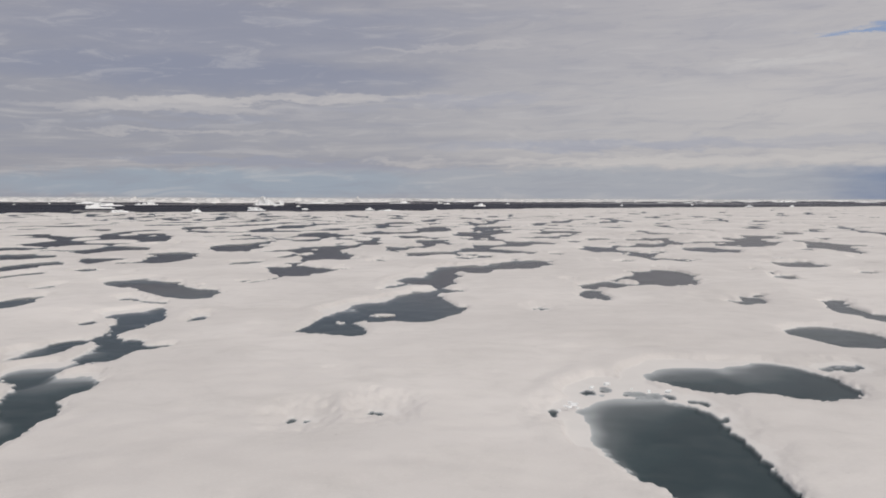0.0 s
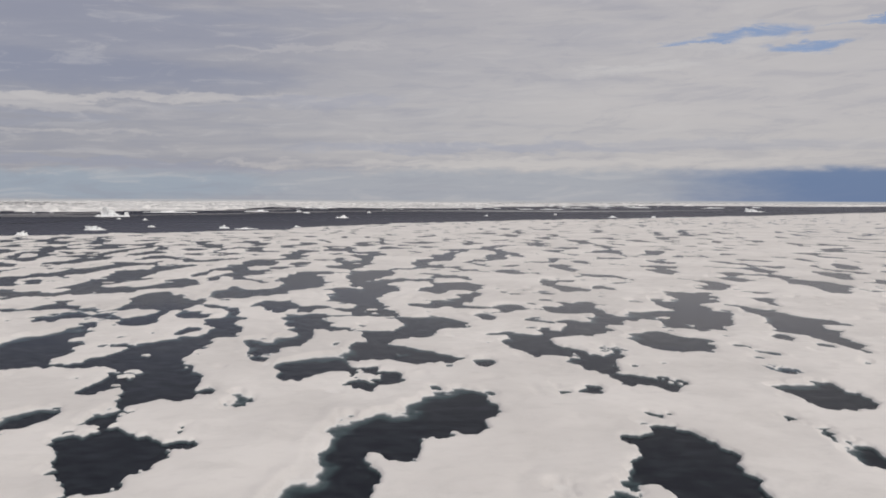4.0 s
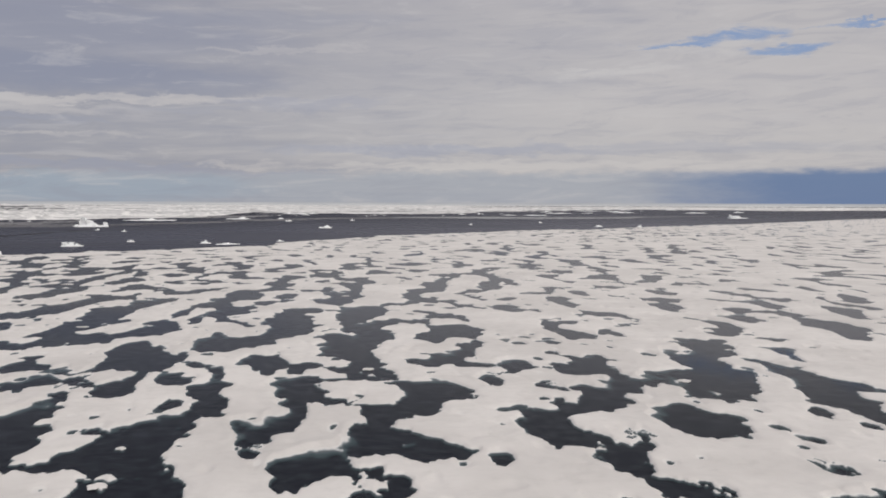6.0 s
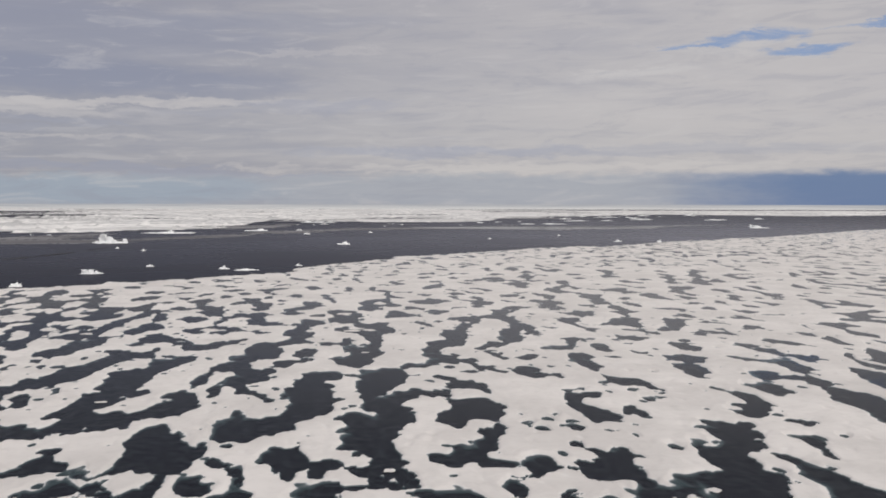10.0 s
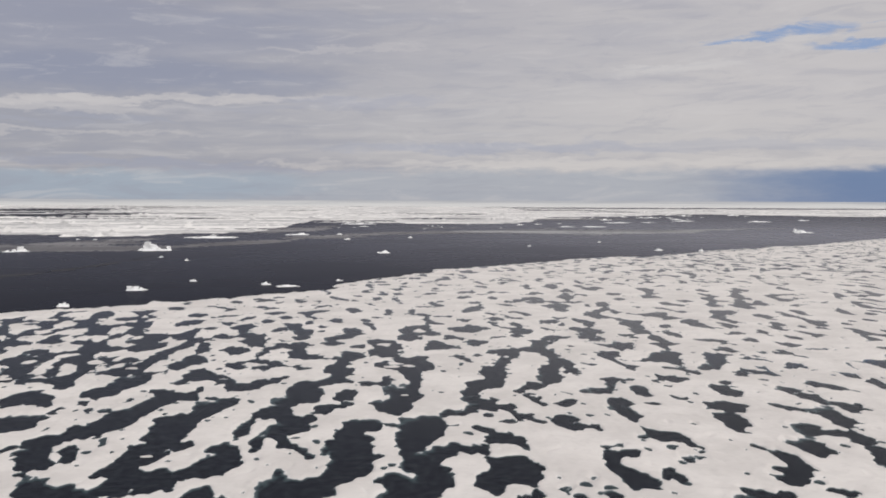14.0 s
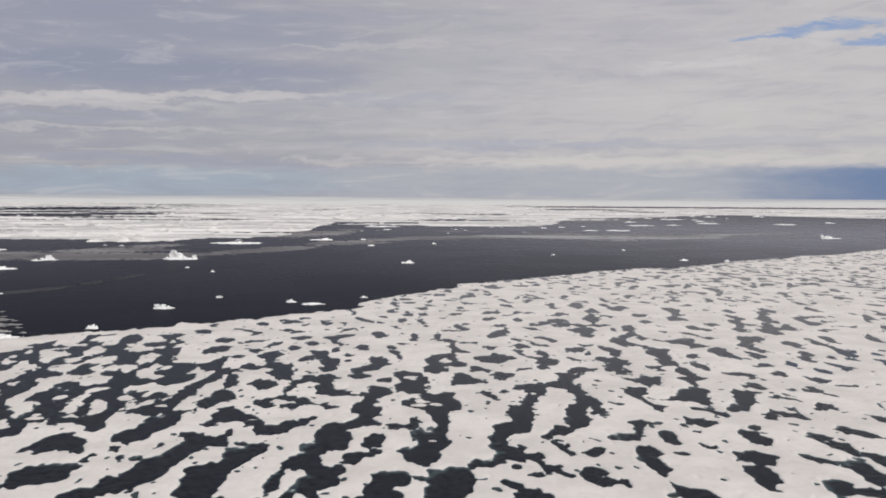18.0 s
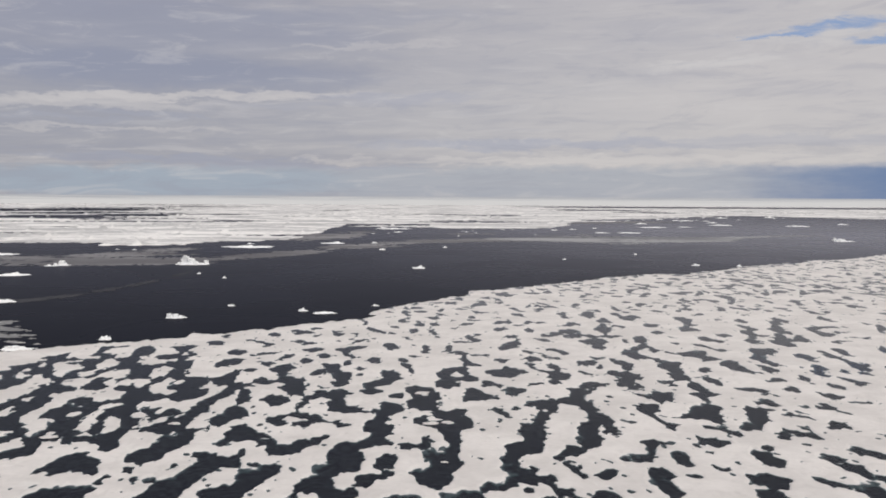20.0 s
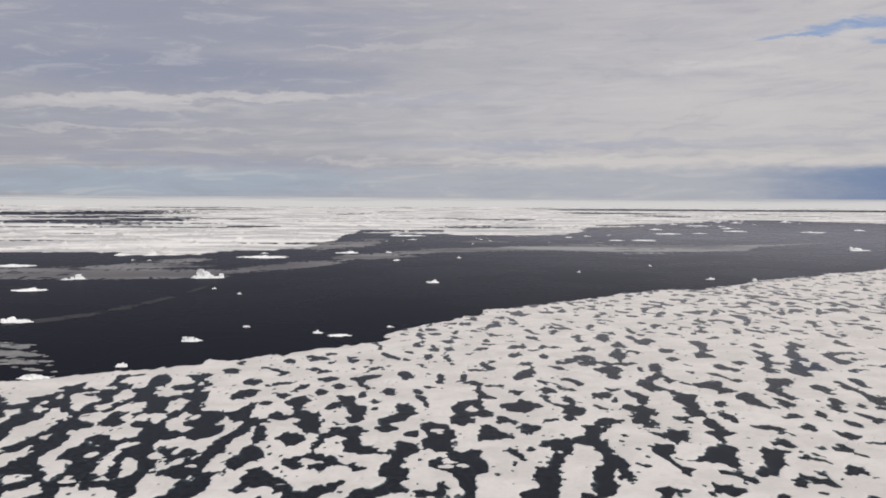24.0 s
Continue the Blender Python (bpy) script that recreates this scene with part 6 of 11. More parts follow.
pond((-8.38, 182.7, 2.8), (-12.44, 171.4, 2), (-9.69, 165.8, 1.7), (-11.12, 159.8, 1.7), (-11.12, 177.7, 2), (-7.5, 166.1, 1.2), (-9.03, 161.5, 1.3), (-7.72, 161.0, 0.74), (-10.79, 168.7, 1.3), (-13, 159.3, 0.48), (-5.62, 183.7, 0.48), (-7.6, 162.7, 0.58), (-11.46, 166.5, 0.58), (-12.78, 180.1, 0.47), (-6.72, 168.2, 0.35), (-9.59, 158.3, 0.42))
pond((-8.38, 187.6, 2.6), (-2.44, 203.3, 2.2), (-2.88, 196.3, 1.7), (-3.87, 206.0, 2.1), (-2.1, 213.0, 1.4), (-5.51, 193.6, 1.1), (-8.38, 190.7, 2.1), (-1.34, 194.4, 0.71), (-4.41, 194.4, 1.1), (-0.46, 205.7, 0.74), (-2.66, 210.1, 1.1), (-1.22, 215.4, 1.1), (-5.96, 185.7, 0.7))
pond((-0.56, 220.7, 2), (-1.56, 217.1, 1.7), (-1.56, 225.6, 1), (-3.65, 218.1, 0.35), (-2.44, 225.6, 0.49), (-0.9, 223.4, 1.4), (-4.09, 218.1, 0.26))
pond((0.09, 206.2, 0.37), (0.43, 206.7, 0.23), (0.09, 205.0, 0.12))
pond((0.65, 220.7, 1.5), (2.29, 220.5, 0.58), (0.09, 220.7, 1.7), (2.96, 220.5, 0.26), (1.63, 220.5, 0.89))
pond((46.19, 229.2, 0.35), (45.85, 229.7, 0.16), (46.07, 228.5, 0.16), (46.62, 229.5, 0.12))
pond((81.6, 229.9, 0.23), (82.04, 230.2, 0.23), (82.38, 230.2, 0.23), (81.5, 230.4, 0.16), (82.81, 230.2, 0.12), (81.82, 229.9, 0.23), (81.38, 229.5, 0.12), (82.59, 230.4, 0.12), (83.03, 230.2, 0.12), (81.72, 230.4, 0.12))
pond((95.35, 227.8, 1.4), (94.15, 229.2, 1), (96.46, 227.0, 0.82), (94.81, 228.7, 1.3))
pond((-23.89, 229.5, 2.1), (-25.31, 230.9, 1.5), (-22.89, 227.3, 1.4), (-24.22, 226.6, 1))
pond((0.87, 232.4, 1.2), (1.53, 232.6, 1), (0.43, 232.6, 0.99), (2.07, 233.6, 0.58))
pond((58.18, 229.0, 2), (55.53, 228.5, 1.3), (60.49, 231.4, 1), (56.41, 225.1, 0.78), (54, 230.2, 0.68), (58.72, 225.8, 0.89), (61.59, 231.4, 0.48), (55.97, 223.4, 0.47), (56.31, 230.9, 0.58), (53.22, 231.1, 0.33), (59.5, 232.4, 0.58), (52.12, 234.5, 0.26), (54.44, 226.6, 0.33), (51.79, 235.3, 0.26), (52.46, 233.3, 0.23), (54.66, 230.7, 0.35), (55.75, 222.2, 0.16), (52.68, 232.4, 0.16), (51.47, 236.0, 0.16))
pond((89.19, 234.5, 1.2), (90.07, 235.7, 0.89), (90.74, 237.0, 0.47), (88.97, 232.4, 0.52), (88.21, 236.0, 0.33), (89.75, 235.0, 1.1))
pond((81.16, 235.0, 1.2), (77.97, 236.0, 0.93), (79.52, 235.3, 0.82), (81.94, 235.0, 1.2), (83.15, 233.8, 0.47), (80.4, 235.0, 1), (77.65, 237.4, 0.47), (77.09, 234.8, 0.23), (78.85, 236.7, 0.26))
pond((13.29, 168.5, 0.82), (12.19, 167.5, 0.47), (13.74, 169.0, 0.91), (12.63, 167.7, 0.63))
pond((19.78, 173.8, 1.7), (17.91, 177.9, 1.5), (21.88, 171.1, 1.2), (18.57, 182.7, 1.1), (23.85, 165.1, 1), (16.59, 170.2, 0.96), (14.84, 169.2, 0.82), (17.59, 173.3, 0.89), (21.1, 176.5, 0.68), (17.59, 181.1, 0.89), (23.09, 172.1, 0.58), (22.65, 168.5, 0.48), (19.46, 184.7, 0.89), (22.97, 166.5, 0.47), (15.72, 169.2, 0.7), (24.29, 162.7, 0.35), (24.96, 162.2, 0.33), (24.84, 166.3, 0.37), (25.62, 161.7, 0.26), (23.09, 170.4, 0.35), (20.56, 170.4, 0.42), (14.06, 168.5, 0.63), (16.71, 172.3, 0.42), (21.88, 176.5, 0.26), (26.06, 161.5, 0.23), (15.38, 170.6, 0.35), (18.35, 171.6, 0.26), (14.18, 170.4, 0.26), (25.28, 161.9, 0.33), (23.75, 162.7, 0.23), (23.31, 162.9, 0.23))
pond((25.28, 202.1, 2.2), (22.53, 189.8, 2.1), (24.29, 197.3, 1.9), (20.22, 188.3, 1.8), (26.94, 205.3, 0.96), (23.85, 192.9, 1.6), (24.62, 199.7, 2.1), (27.93, 210.6, 0.91), (27.59, 207.2, 0.68), (26.6, 210.1, 0.47), (19.02, 185.2, 0.94), (25.62, 210.1, 0.35))
pond((27.81, 223.2, 0.58), (27.27, 222.2, 0.23), (27.93, 224.9, 0.26), (27.93, 225.6, 0.12), (27.04, 222.0, 0.12))
pond((29.25, 213.5, 0.99), (28.25, 210.8, 0.94), (29.57, 214.9, 0.94), (28.03, 208.2, 0.48), (28.59, 211.8, 0.99))
pond((32, 222.9, 2), (40.91, 235.0, 2), (39.37, 226.8, 1.7), (39.37, 219.8, 1.6), (30.34, 222.7, 1.8), (35.96, 225.8, 1.3), (33.87, 224.9, 1.3), (40.03, 230.4, 1.6), (37.38, 226.1, 1.3), (40.69, 223.4, 1), (28.59, 224.4, 1), (29.69, 215.9, 0.78), (31.88, 217.1, 0.58), (39.25, 238.2, 0.68), (29.57, 218.8, 0.58), (37.82, 218.6, 0.48), (31.88, 218.6, 0.58), (40.69, 217.6, 0.35))
pond((42, 235.3, 1.2), (42, 237.9, 0.74), (43.54, 236.2, 0.37), (44.09, 237.0, 0.26), (44.53, 237.4, 0.26), (44.97, 237.9, 0.23), (42, 232.8, 0.49), (45.31, 238.4, 0.16), (45.63, 238.7, 0.16), (43.32, 235.3, 0.26), (45.97, 239.1, 0.12), (46.19, 239.4, 0.12), (42, 231.4, 0.12))
pond((18.25, 233.1, 2.3), (16.16, 228.5, 0.89), (17.91, 237.0, 1.5), (20.88, 231.1, 0.82), (15.16, 226.6, 0.66), (21.77, 229.7, 0.48), (17.15, 230.4, 1.5), (22.43, 228.7, 0.26), (20.66, 233.1, 0.42), (20.12, 229.9, 0.35))
pond((101.2, 237.7, 1.2), (101.0, 238.7, 1.1), (101.3, 236.2, 0.91), (101.7, 237.7, 0.91), (101.4, 234.1, 0.26))
pond((5.81, 225.1, 2.7), (6.25, 238.9, 1.6), (9.44, 230.4, 1.3), (5.38, 231.9, 1.3), (5.16, 238.7, 1.6), (7.13, 224.4, 2.2), (8.02, 238.4, 1.3), (8.9, 234.3, 0.89), (7.03, 230.4, 0.82), (4.6, 235.3, 0.78), (8.9, 227.5, 1), (7.69, 219.5, 0.58), (8.02, 241.3, 0.47), (9, 233.1, 1), (3.94, 241.1, 0.47), (3.62, 221.5, 0.42), (9, 236.5, 0.48))
pond((68.84, 238.2, 1.6), (66.43, 229.2, 1.4), (68.52, 230.9, 1), (69.62, 240.6, 1.2), (70.06, 230.9, 0.82), (65.88, 225.3, 0.59), (68.19, 234.8, 0.71), (71.04, 231.6, 0.35), (67.41, 231.6, 0.58), (69.94, 243.5, 0.37), (66.31, 224.4, 0.35), (65.1, 230.9, 0.33), (69.4, 232.4, 0.35), (65.54, 226.8, 0.35), (67.85, 228.5, 0.26), (67.85, 232.8, 0.26), (67.19, 238.9, 0.23), (67.53, 236.0, 0.23))
pond((33.09, 244.0, 0.58), (32, 243.2, 0.48), (31.22, 242.8, 0.47), (33.97, 244.2, 0.35), (32.44, 243.5, 0.48), (34.63, 244.5, 0.23), (31.56, 243.0, 0.47), (34.97, 244.7, 0.12), (30.68, 243.2, 0.12), (33.65, 243.5, 0.12))
pond((46.19, 242.8, 1.3), (43.99, 241.6, 1), (47.62, 242.8, 1.1), (48.94, 243.5, 0.58), (45.19, 242.3, 1.1), (43.66, 239.6, 0.48), (49.49, 244.0, 0.35), (43, 242.3, 0.26))
pond((26.82, 237.4, 1.5), (22.31, 244.0, 1.4), (25.94, 233.8, 0.82), (24.07, 242.0, 0.7), (25.4, 241.1, 0.63), (28.47, 237.2, 0.68), (21.54, 242.0, 0.82), (26.06, 240.3, 0.71), (25.62, 231.9, 0.35), (24.74, 241.3, 0.58), (29.25, 237.0, 0.26), (25.5, 235.5, 0.35), (21, 240.6, 0.26), (23.75, 244.0, 0.26), (25.5, 230.9, 0.16), (26.82, 234.1, 0.26), (26.82, 240.8, 0.23))
pond((108.0, 241.6, 1.2), (107.8, 245.7, 1), (107.2, 239.4, 0.68), (109.3, 241.8, 0.58), (106.8, 238.2, 0.35), (109.9, 241.8, 0.37), (107.9, 243.5, 1), (107.0, 247.4, 0.35), (110.3, 242.0, 0.23), (108.7, 247.4, 0.23))
pond((91.06, 246.4, 1.1), (89.53, 245.7, 0.89), (88.87, 245.2, 0.68), (91.4, 247.4, 0.84), (92.16, 245.2, 0.35), (90.19, 245.9, 1), (88.31, 244.5, 0.35))
pond((98.1, 247.1, 1), (98.54, 248.8, 0.89), (97.34, 245.4, 0.68), (99.21, 250.3, 0.42), (99.65, 251.0, 0.16))
pond((-29.83, 251.5, 1.5), (-27.52, 249.1, 0.89), (-26.42, 249.1, 0.7), (-29.5, 252.7, 1.3), (-28.06, 252.4, 0.58), (-28.5, 249.3, 0.82), (-30.81, 249.3, 0.58), (-27.41, 252.2, 0.26), (-25.97, 250.3, 0.23))
pond((111.9, 254.1, 1.1), (112.6, 256.1, 0.58), (112.2, 252.2, 0.48), (113.0, 257.0, 0.35), (111.0, 254.9, 0.35), (111.6, 252.9, 0.63))
pond((-6.94, 257.0, 0.35), (-7.38, 256.6, 0.23), (-6.72, 258.0, 0.23), (-7.72, 256.3, 0.12), (-6.94, 256.8, 0.35), (-6.62, 258.5, 0.12))
pond((57.19, 252.9, 2.4), (54.32, 244.9, 2.2), (54.99, 255.3, 1.7), (55.53, 239.4, 1.2), (52.12, 242.3, 0.94), (58.18, 252.9, 1.9), (55.21, 247.4, 1.7), (54.44, 237.2, 0.58), (53.12, 254.9, 0.58), (51.25, 241.1, 0.47), (56.09, 241.8, 0.58), (59.94, 254.6, 0.37))
pond((47.5, 256.1, 0.71), (48.06, 253.7, 0.59), (47.18, 257.8, 0.68), (46.62, 258.7, 0.35), (47.72, 254.9, 0.66))
pond((77.97, 258.7, 0.99), (79.41, 261.4, 0.82), (77.31, 257.5, 0.89), (78.63, 259.9, 0.91), (79.62, 261.9, 0.75), (76.54, 256.8, 0.37))
pond((108.1, 260.7, 1.4), (104.4, 251.7, 1.2), (106.4, 257.3, 1.1), (105.1, 255.1, 0.99), (109.3, 262.9, 0.89), (107.2, 259.0, 1.3), (103.4, 250.3, 0.58), (110.1, 264.1, 0.47), (105.1, 249.8, 0.35), (104.2, 254.4, 0.42), (108.3, 263.8, 0.26), (110.6, 264.8, 0.16))
pond((0.43, 252.9, 2.2), (-4.75, 238.7, 1.7), (0.31, 257.0, 2.2), (-2, 247.8, 1.6), (-4.53, 244.2, 1.4), (-3.09, 237.7, 0.94), (-3.09, 245.9, 1.4), (-1.22, 261.2, 0.58), (-6.18, 236.7, 0.58), (2.52, 251.2, 0.58), (-0.34, 248.3, 0.82), (-5.84, 245.7, 0.48), (-2.1, 237.4, 0.42), (-1.66, 251.2, 0.66), (1.97, 260.4, 0.35))
pond((95.03, 260.2, 1.6), (93.71, 256.6, 0.94), (95.13, 262.4, 1.4), (93.04, 254.6, 0.48), (94.37, 258.5, 1.4), (92.72, 253.9, 0.33))
pond((-34.22, 264.1, 1.1), (-35.44, 263.8, 0.48), (-33.12, 265.0, 0.47), (-34.22, 264.3, 1.1), (-33.89, 261.9, 0.26), (-35.98, 263.6, 0.16))
pond((-7.16, 265.0, 0.89), (-6.18, 265.3, 0.48), (-8.26, 264.8, 0.35), (-5.51, 265.5, 0.26), (-8.71, 264.8, 0.16), (-7.94, 264.8, 0.48), (-6.62, 265.3, 0.68))
pond((52.68, 263.6, 0.82), (53.22, 265.3, 0.48), (52.56, 263.1, 0.82), (53.56, 266.0, 0.33), (52.02, 262.1, 0.35), (52.68, 263.8, 0.82))
pond((29.69, 259.7, 2.6), (26.6, 257.0, 2.1), (31.88, 259.0, 1.5), (25.18, 259.0, 1.5), (27.93, 257.3, 2.1), (29.13, 264.8, 0.78), (25.62, 258.0, 1.8))
pond((40.13, 252.7, 2.1), (41.46, 265.5, 1.4), (37.94, 245.9, 1.1), (35.96, 267.7, 1), (37.16, 259.9, 1), (41.34, 252.7, 1.7), (36.18, 264.1, 0.89), (40.35, 258.0, 1), (38.38, 257.8, 0.82), (41.56, 261.4, 0.82), (40.25, 268.2, 0.74), (38.38, 248.1, 0.82), (37.94, 252.0, 0.7), (36.5, 261.6, 0.78), (41.12, 259.2, 0.66), (41.34, 268.7, 0.47), (37.28, 244.0, 0.47), (35.19, 269.4, 0.47), (37.28, 251.2, 0.35), (36.4, 269.9, 0.35), (39.15, 257.0, 0.93), (42.88, 255.1, 0.26), (39.59, 269.1, 0.26), (42.22, 262.6, 0.35), (35.52, 265.5, 0.42), (42.56, 249.8, 0.26), (38.27, 259.9, 0.26), (40.79, 262.6, 0.26))
pond((-11.23, 256.3, 2.1), (-14.21, 267.4, 1.9), (-11.34, 246.6, 1.8), (-13.98, 261.6, 1.3), (-10.47, 251.5, 1.7), (-12.66, 258.5, 1.4), (-15.31, 269.9, 1.1), (-10.69, 242.8, 0.63), (-13.1, 245.4, 0.63), (-13.1, 264.1, 0.71), (-14.97, 263.6, 0.59), (-13.1, 270.8, 0.47), (-16.29, 271.6, 0.35), (-12.56, 265.3, 0.35))
pond((-28.06, 265.8, 0.99), (-28.06, 268.4, 0.37), (-28.06, 263.3, 0.26), (-29.05, 265.5, 0.12), (-28.06, 269.1, 0.23))
pond((-21.25, 241.8, 2.3), (-14.87, 235.5, 1.6), (-17.72, 231.6, 1.2), (-20.59, 237.2, 1.3), (-23.67, 242.8, 1), (-16.07, 233.1, 1), (-19.71, 235.0, 0.63), (-22.45, 246.2, 0.89), (-24.77, 242.8, 0.37), (-18.16, 229.2, 0.42), (-18.82, 233.1, 0.35), (-15.31, 238.9, 0.37), (-21.79, 236.2, 0.35), (-19.16, 233.8, 0.33), (-20.03, 246.2, 0.47))
pond((-25.86, 267.4, 2.6), (-23.33, 250.3, 1.9), (-17.5, 260.2, 1.4), (-21.47, 249.1, 1.9), (-25.53, 259.5, 1.2), (-24.66, 252.9, 1.1), (-26.42, 263.6, 1.6), (-18.72, 258.0, 0.78), (-20.47, 253.2, 0.7), (-16.07, 260.2, 0.78), (-25.75, 256.6, 0.58), (-24, 271.3, 0.52), (-19.59, 256.6, 0.35), (-25.53, 254.9, 0.52), (-20.15, 255.1, 0.35), (-24.33, 259.0, 0.42), (-26.08, 273.3, 0.33), (-18.06, 263.3, 0.26))
pond((-11.78, 234.5, 2.3), (-11.01, 222.0, 2), (-11.46, 226.1, 1.7), (-8.59, 220.0, 1.4), (-6.94, 219.0, 0.89), (-11.01, 238.2, 1), (-10.03, 221.0, 1.7), (-5.84, 218.3, 0.58), (-9.25, 235.3, 0.48))
pond((60.59, 268.7, 2), (59.82, 262.6, 1.2), (59.82, 270.4, 1.7), (60.71, 266.0, 1.7), (59.38, 261.2, 0.93), (59.16, 273.0, 0.82))
pond((51.25, 270.4, 1.6), (49.59, 269.1, 1.1), (52.68, 273.0, 0.94), (48.6, 267.7, 0.58), (50.15, 269.9, 1.4), (51.57, 267.4, 0.58), (52.02, 271.8, 1.3))
pond((-31.03, 273.3, 1.1), (-30.27, 273.7, 0.89), (-29.39, 273.5, 0.48), (-31.92, 274.0, 0.52), (-31.36, 271.3, 0.48), (-28.94, 273.5, 0.26))
pond((-10.57, 273.0, 1.1), (-10.35, 271.3, 1), (-10.35, 275.7, 0.68), (-10.13, 277.1, 0.35), (-10.79, 273.5, 1), (-9.59, 269.9, 0.35), (-10.79, 270.4, 0.58))
pond((-21.03, 276.4, 1.5), (-21.47, 275.0, 1.2), (-19.81, 278.6, 0.33))
pond((3.94, 275.4, 1.4), (4.28, 270.8, 1.1), (4.72, 267.4, 0.78), (3.18, 277.6, 0.82), (5.04, 264.8, 0.47), (5.27, 258.3, 0.47), (5.16, 260.4, 0.47), (5.16, 262.6, 0.47), (5.16, 256.8, 0.35), (3.4, 272.5, 0.58), (4.82, 277.9, 0.35), (4.94, 273.0, 0.47), (5.16, 261.6, 0.47), (2.52, 278.8, 0.26), (5.16, 263.6, 0.35), (5.16, 255.6, 0.16), (5.16, 266.0, 0.35), (3.94, 268.4, 0.26), (4.6, 265.5, 0.23), (3.94, 278.6, 0.23), (5.16, 269.1, 0.23))
pond((55.09, 277.1, 0.93), (56.63, 276.9, 0.71), (57.07, 276.6, 0.63), (54.54, 278.3, 0.58), (55.97, 276.9, 0.82), (54.54, 276.6, 0.58), (54.22, 279.1, 0.33))
pond((29.13, 275.9, 1.4), (30.46, 275.9, 0.74), (27.81, 274.7, 0.58), (28.69, 279.1, 0.37), (31.22, 276.2, 0.26), (29.35, 275.2, 1.2))
pond((-40.72, 274.5, 2.3), (-42.25, 271.1, 1.5), (-38.84, 277.9, 1.3), (-40.17, 275.0, 2.2), (-41.92, 272.5, 1.9))
pond((37.82, 276.4, 1.7), (38.49, 275.7, 1.5), (37.94, 279.1, 0.78), (37.38, 277.1, 1.3), (36.72, 274.5, 0.52))
pond((-3.43, 276.2, 1.5), (-2.98, 273.0, 0.91), (-3.09, 278.1, 1.2), (-4.75, 276.2, 0.52), (-2.44, 271.1, 0.33))
pond((112.4, 276.4, 1.9), (111.6, 272.0, 1.2), (113.1, 278.1, 1.5), (110.6, 277.1, 0.74), (113.9, 280.0, 0.58), (113.3, 276.4, 1.2))
pond((42.22, 279.1, 0.89), (43.32, 277.9, 0.82), (44.31, 277.9, 0.58), (42, 282.0, 0.47), (45.31, 278.1, 0.35), (43, 277.6, 0.82), (42.12, 280.3, 0.74), (45.75, 278.1, 0.26), (42, 283.2, 0.26), (46.19, 278.1, 0.23), (44.87, 278.3, 0.35), (44.87, 277.4, 0.23))
pond((24.96, 283.7, 0.7), (25.94, 283.9, 0.66), (23.41, 283.4, 0.58), (24.19, 283.4, 0.58), (26.94, 283.2, 0.35), (22.87, 283.7, 0.35), (26.6, 283.4, 0.47), (27.38, 282.9, 0.23), (22.31, 283.9, 0.16))
pond((-27.19, 281.5, 1.1), (-25.64, 283.7, 1), (-27.95, 279.3, 0.71), (-26.42, 282.5, 1), (-28.61, 278.1, 0.35), (-25.31, 285.4, 0.37))
pond((-16.62, 283.7, 1.5), (-15.09, 283.9, 0.68), (-17.72, 283.4, 0.91), (-18.6, 283.2, 0.42), (-14.43, 283.9, 0.37))
pond((119.4, 262.6, 2), (120.1, 278.6, 1.6), (120.2, 269.1, 1.1), (118.0, 258.0, 1.2), (120.1, 275.0, 1.3), (121.0, 282.9, 1.1), (116.6, 254.6, 0.94), (122.1, 264.1, 0.71), (115.7, 252.7, 0.82), (120.7, 272.0, 0.94), (119.7, 267.0, 1.2), (123.0, 265.0, 0.48), (121.2, 285.4, 0.58), (121.4, 263.3, 0.89), (123.5, 265.8, 0.35), (117.6, 255.3, 0.58), (117.7, 260.7, 0.52), (116.8, 256.8, 0.48), (121.4, 280.5, 0.47), (119.7, 282.2, 0.26), (114.8, 252.2, 0.26), (119.4, 258.0, 0.26), (124.0, 266.2, 0.23))
pond((87.22, 264.5, 2.5), (83.47, 280.8, 2.4), (84.79, 276.4, 2), (88.21, 257.0, 1.6), (80.28, 282.2, 1.4), (86.44, 285.6, 1.3), (88.87, 268.9, 1.6), (78.53, 283.7, 0.91), (87.66, 286.8, 0.91), (83.15, 272.8, 0.78), (89.75, 255.3, 0.78), (86.88, 274.5, 0.66), (77.65, 284.6, 0.68), (89.63, 272.0, 0.68), (85.12, 284.9, 1), (85.78, 282.9, 0.82), (90.62, 255.6, 0.47), (81.06, 279.5, 0.74), (82.49, 271.3, 0.42), (84.79, 262.9, 0.48), (81.5, 283.9, 0.7), (88.75, 287.3, 0.26), (86.88, 259.0, 0.52), (77.09, 285.6, 0.33), (87.54, 274.0, 0.26), (87, 288.3, 0.37), (88.97, 260.2, 0.37), (88.09, 274.0, 0.23), (88.65, 274.0, 0.23), (90.07, 273.5, 0.23))
pond((-32.03, 288.3, 0.82), (-33.78, 287.3, 0.71), (-30.48, 288.7, 0.7), (-35.11, 286.6, 0.59), (-32.91, 287.8, 0.74), (-29.94, 288.7, 0.68), (-31.14, 288.5, 0.78), (-35.77, 286.6, 0.37), (-34.44, 286.6, 0.48), (-34.55, 287.3, 0.47), (-29.39, 290.0, 0.23))
pond((39.47, 287.1, 1.1), (40.57, 286.1, 0.7), (38.49, 288.7, 0.58), (41.24, 285.4, 0.35), (39.91, 286.8, 1), (39.25, 287.3, 1), (37.94, 289.5, 0.26))
pond((126.6, 286.3, 1.4), (125.9, 281.5, 1.1), (127.0, 289.0, 1.4), (125.7, 279.5, 1), (126.2, 283.9, 1.4), (128.2, 290.7, 0.58))
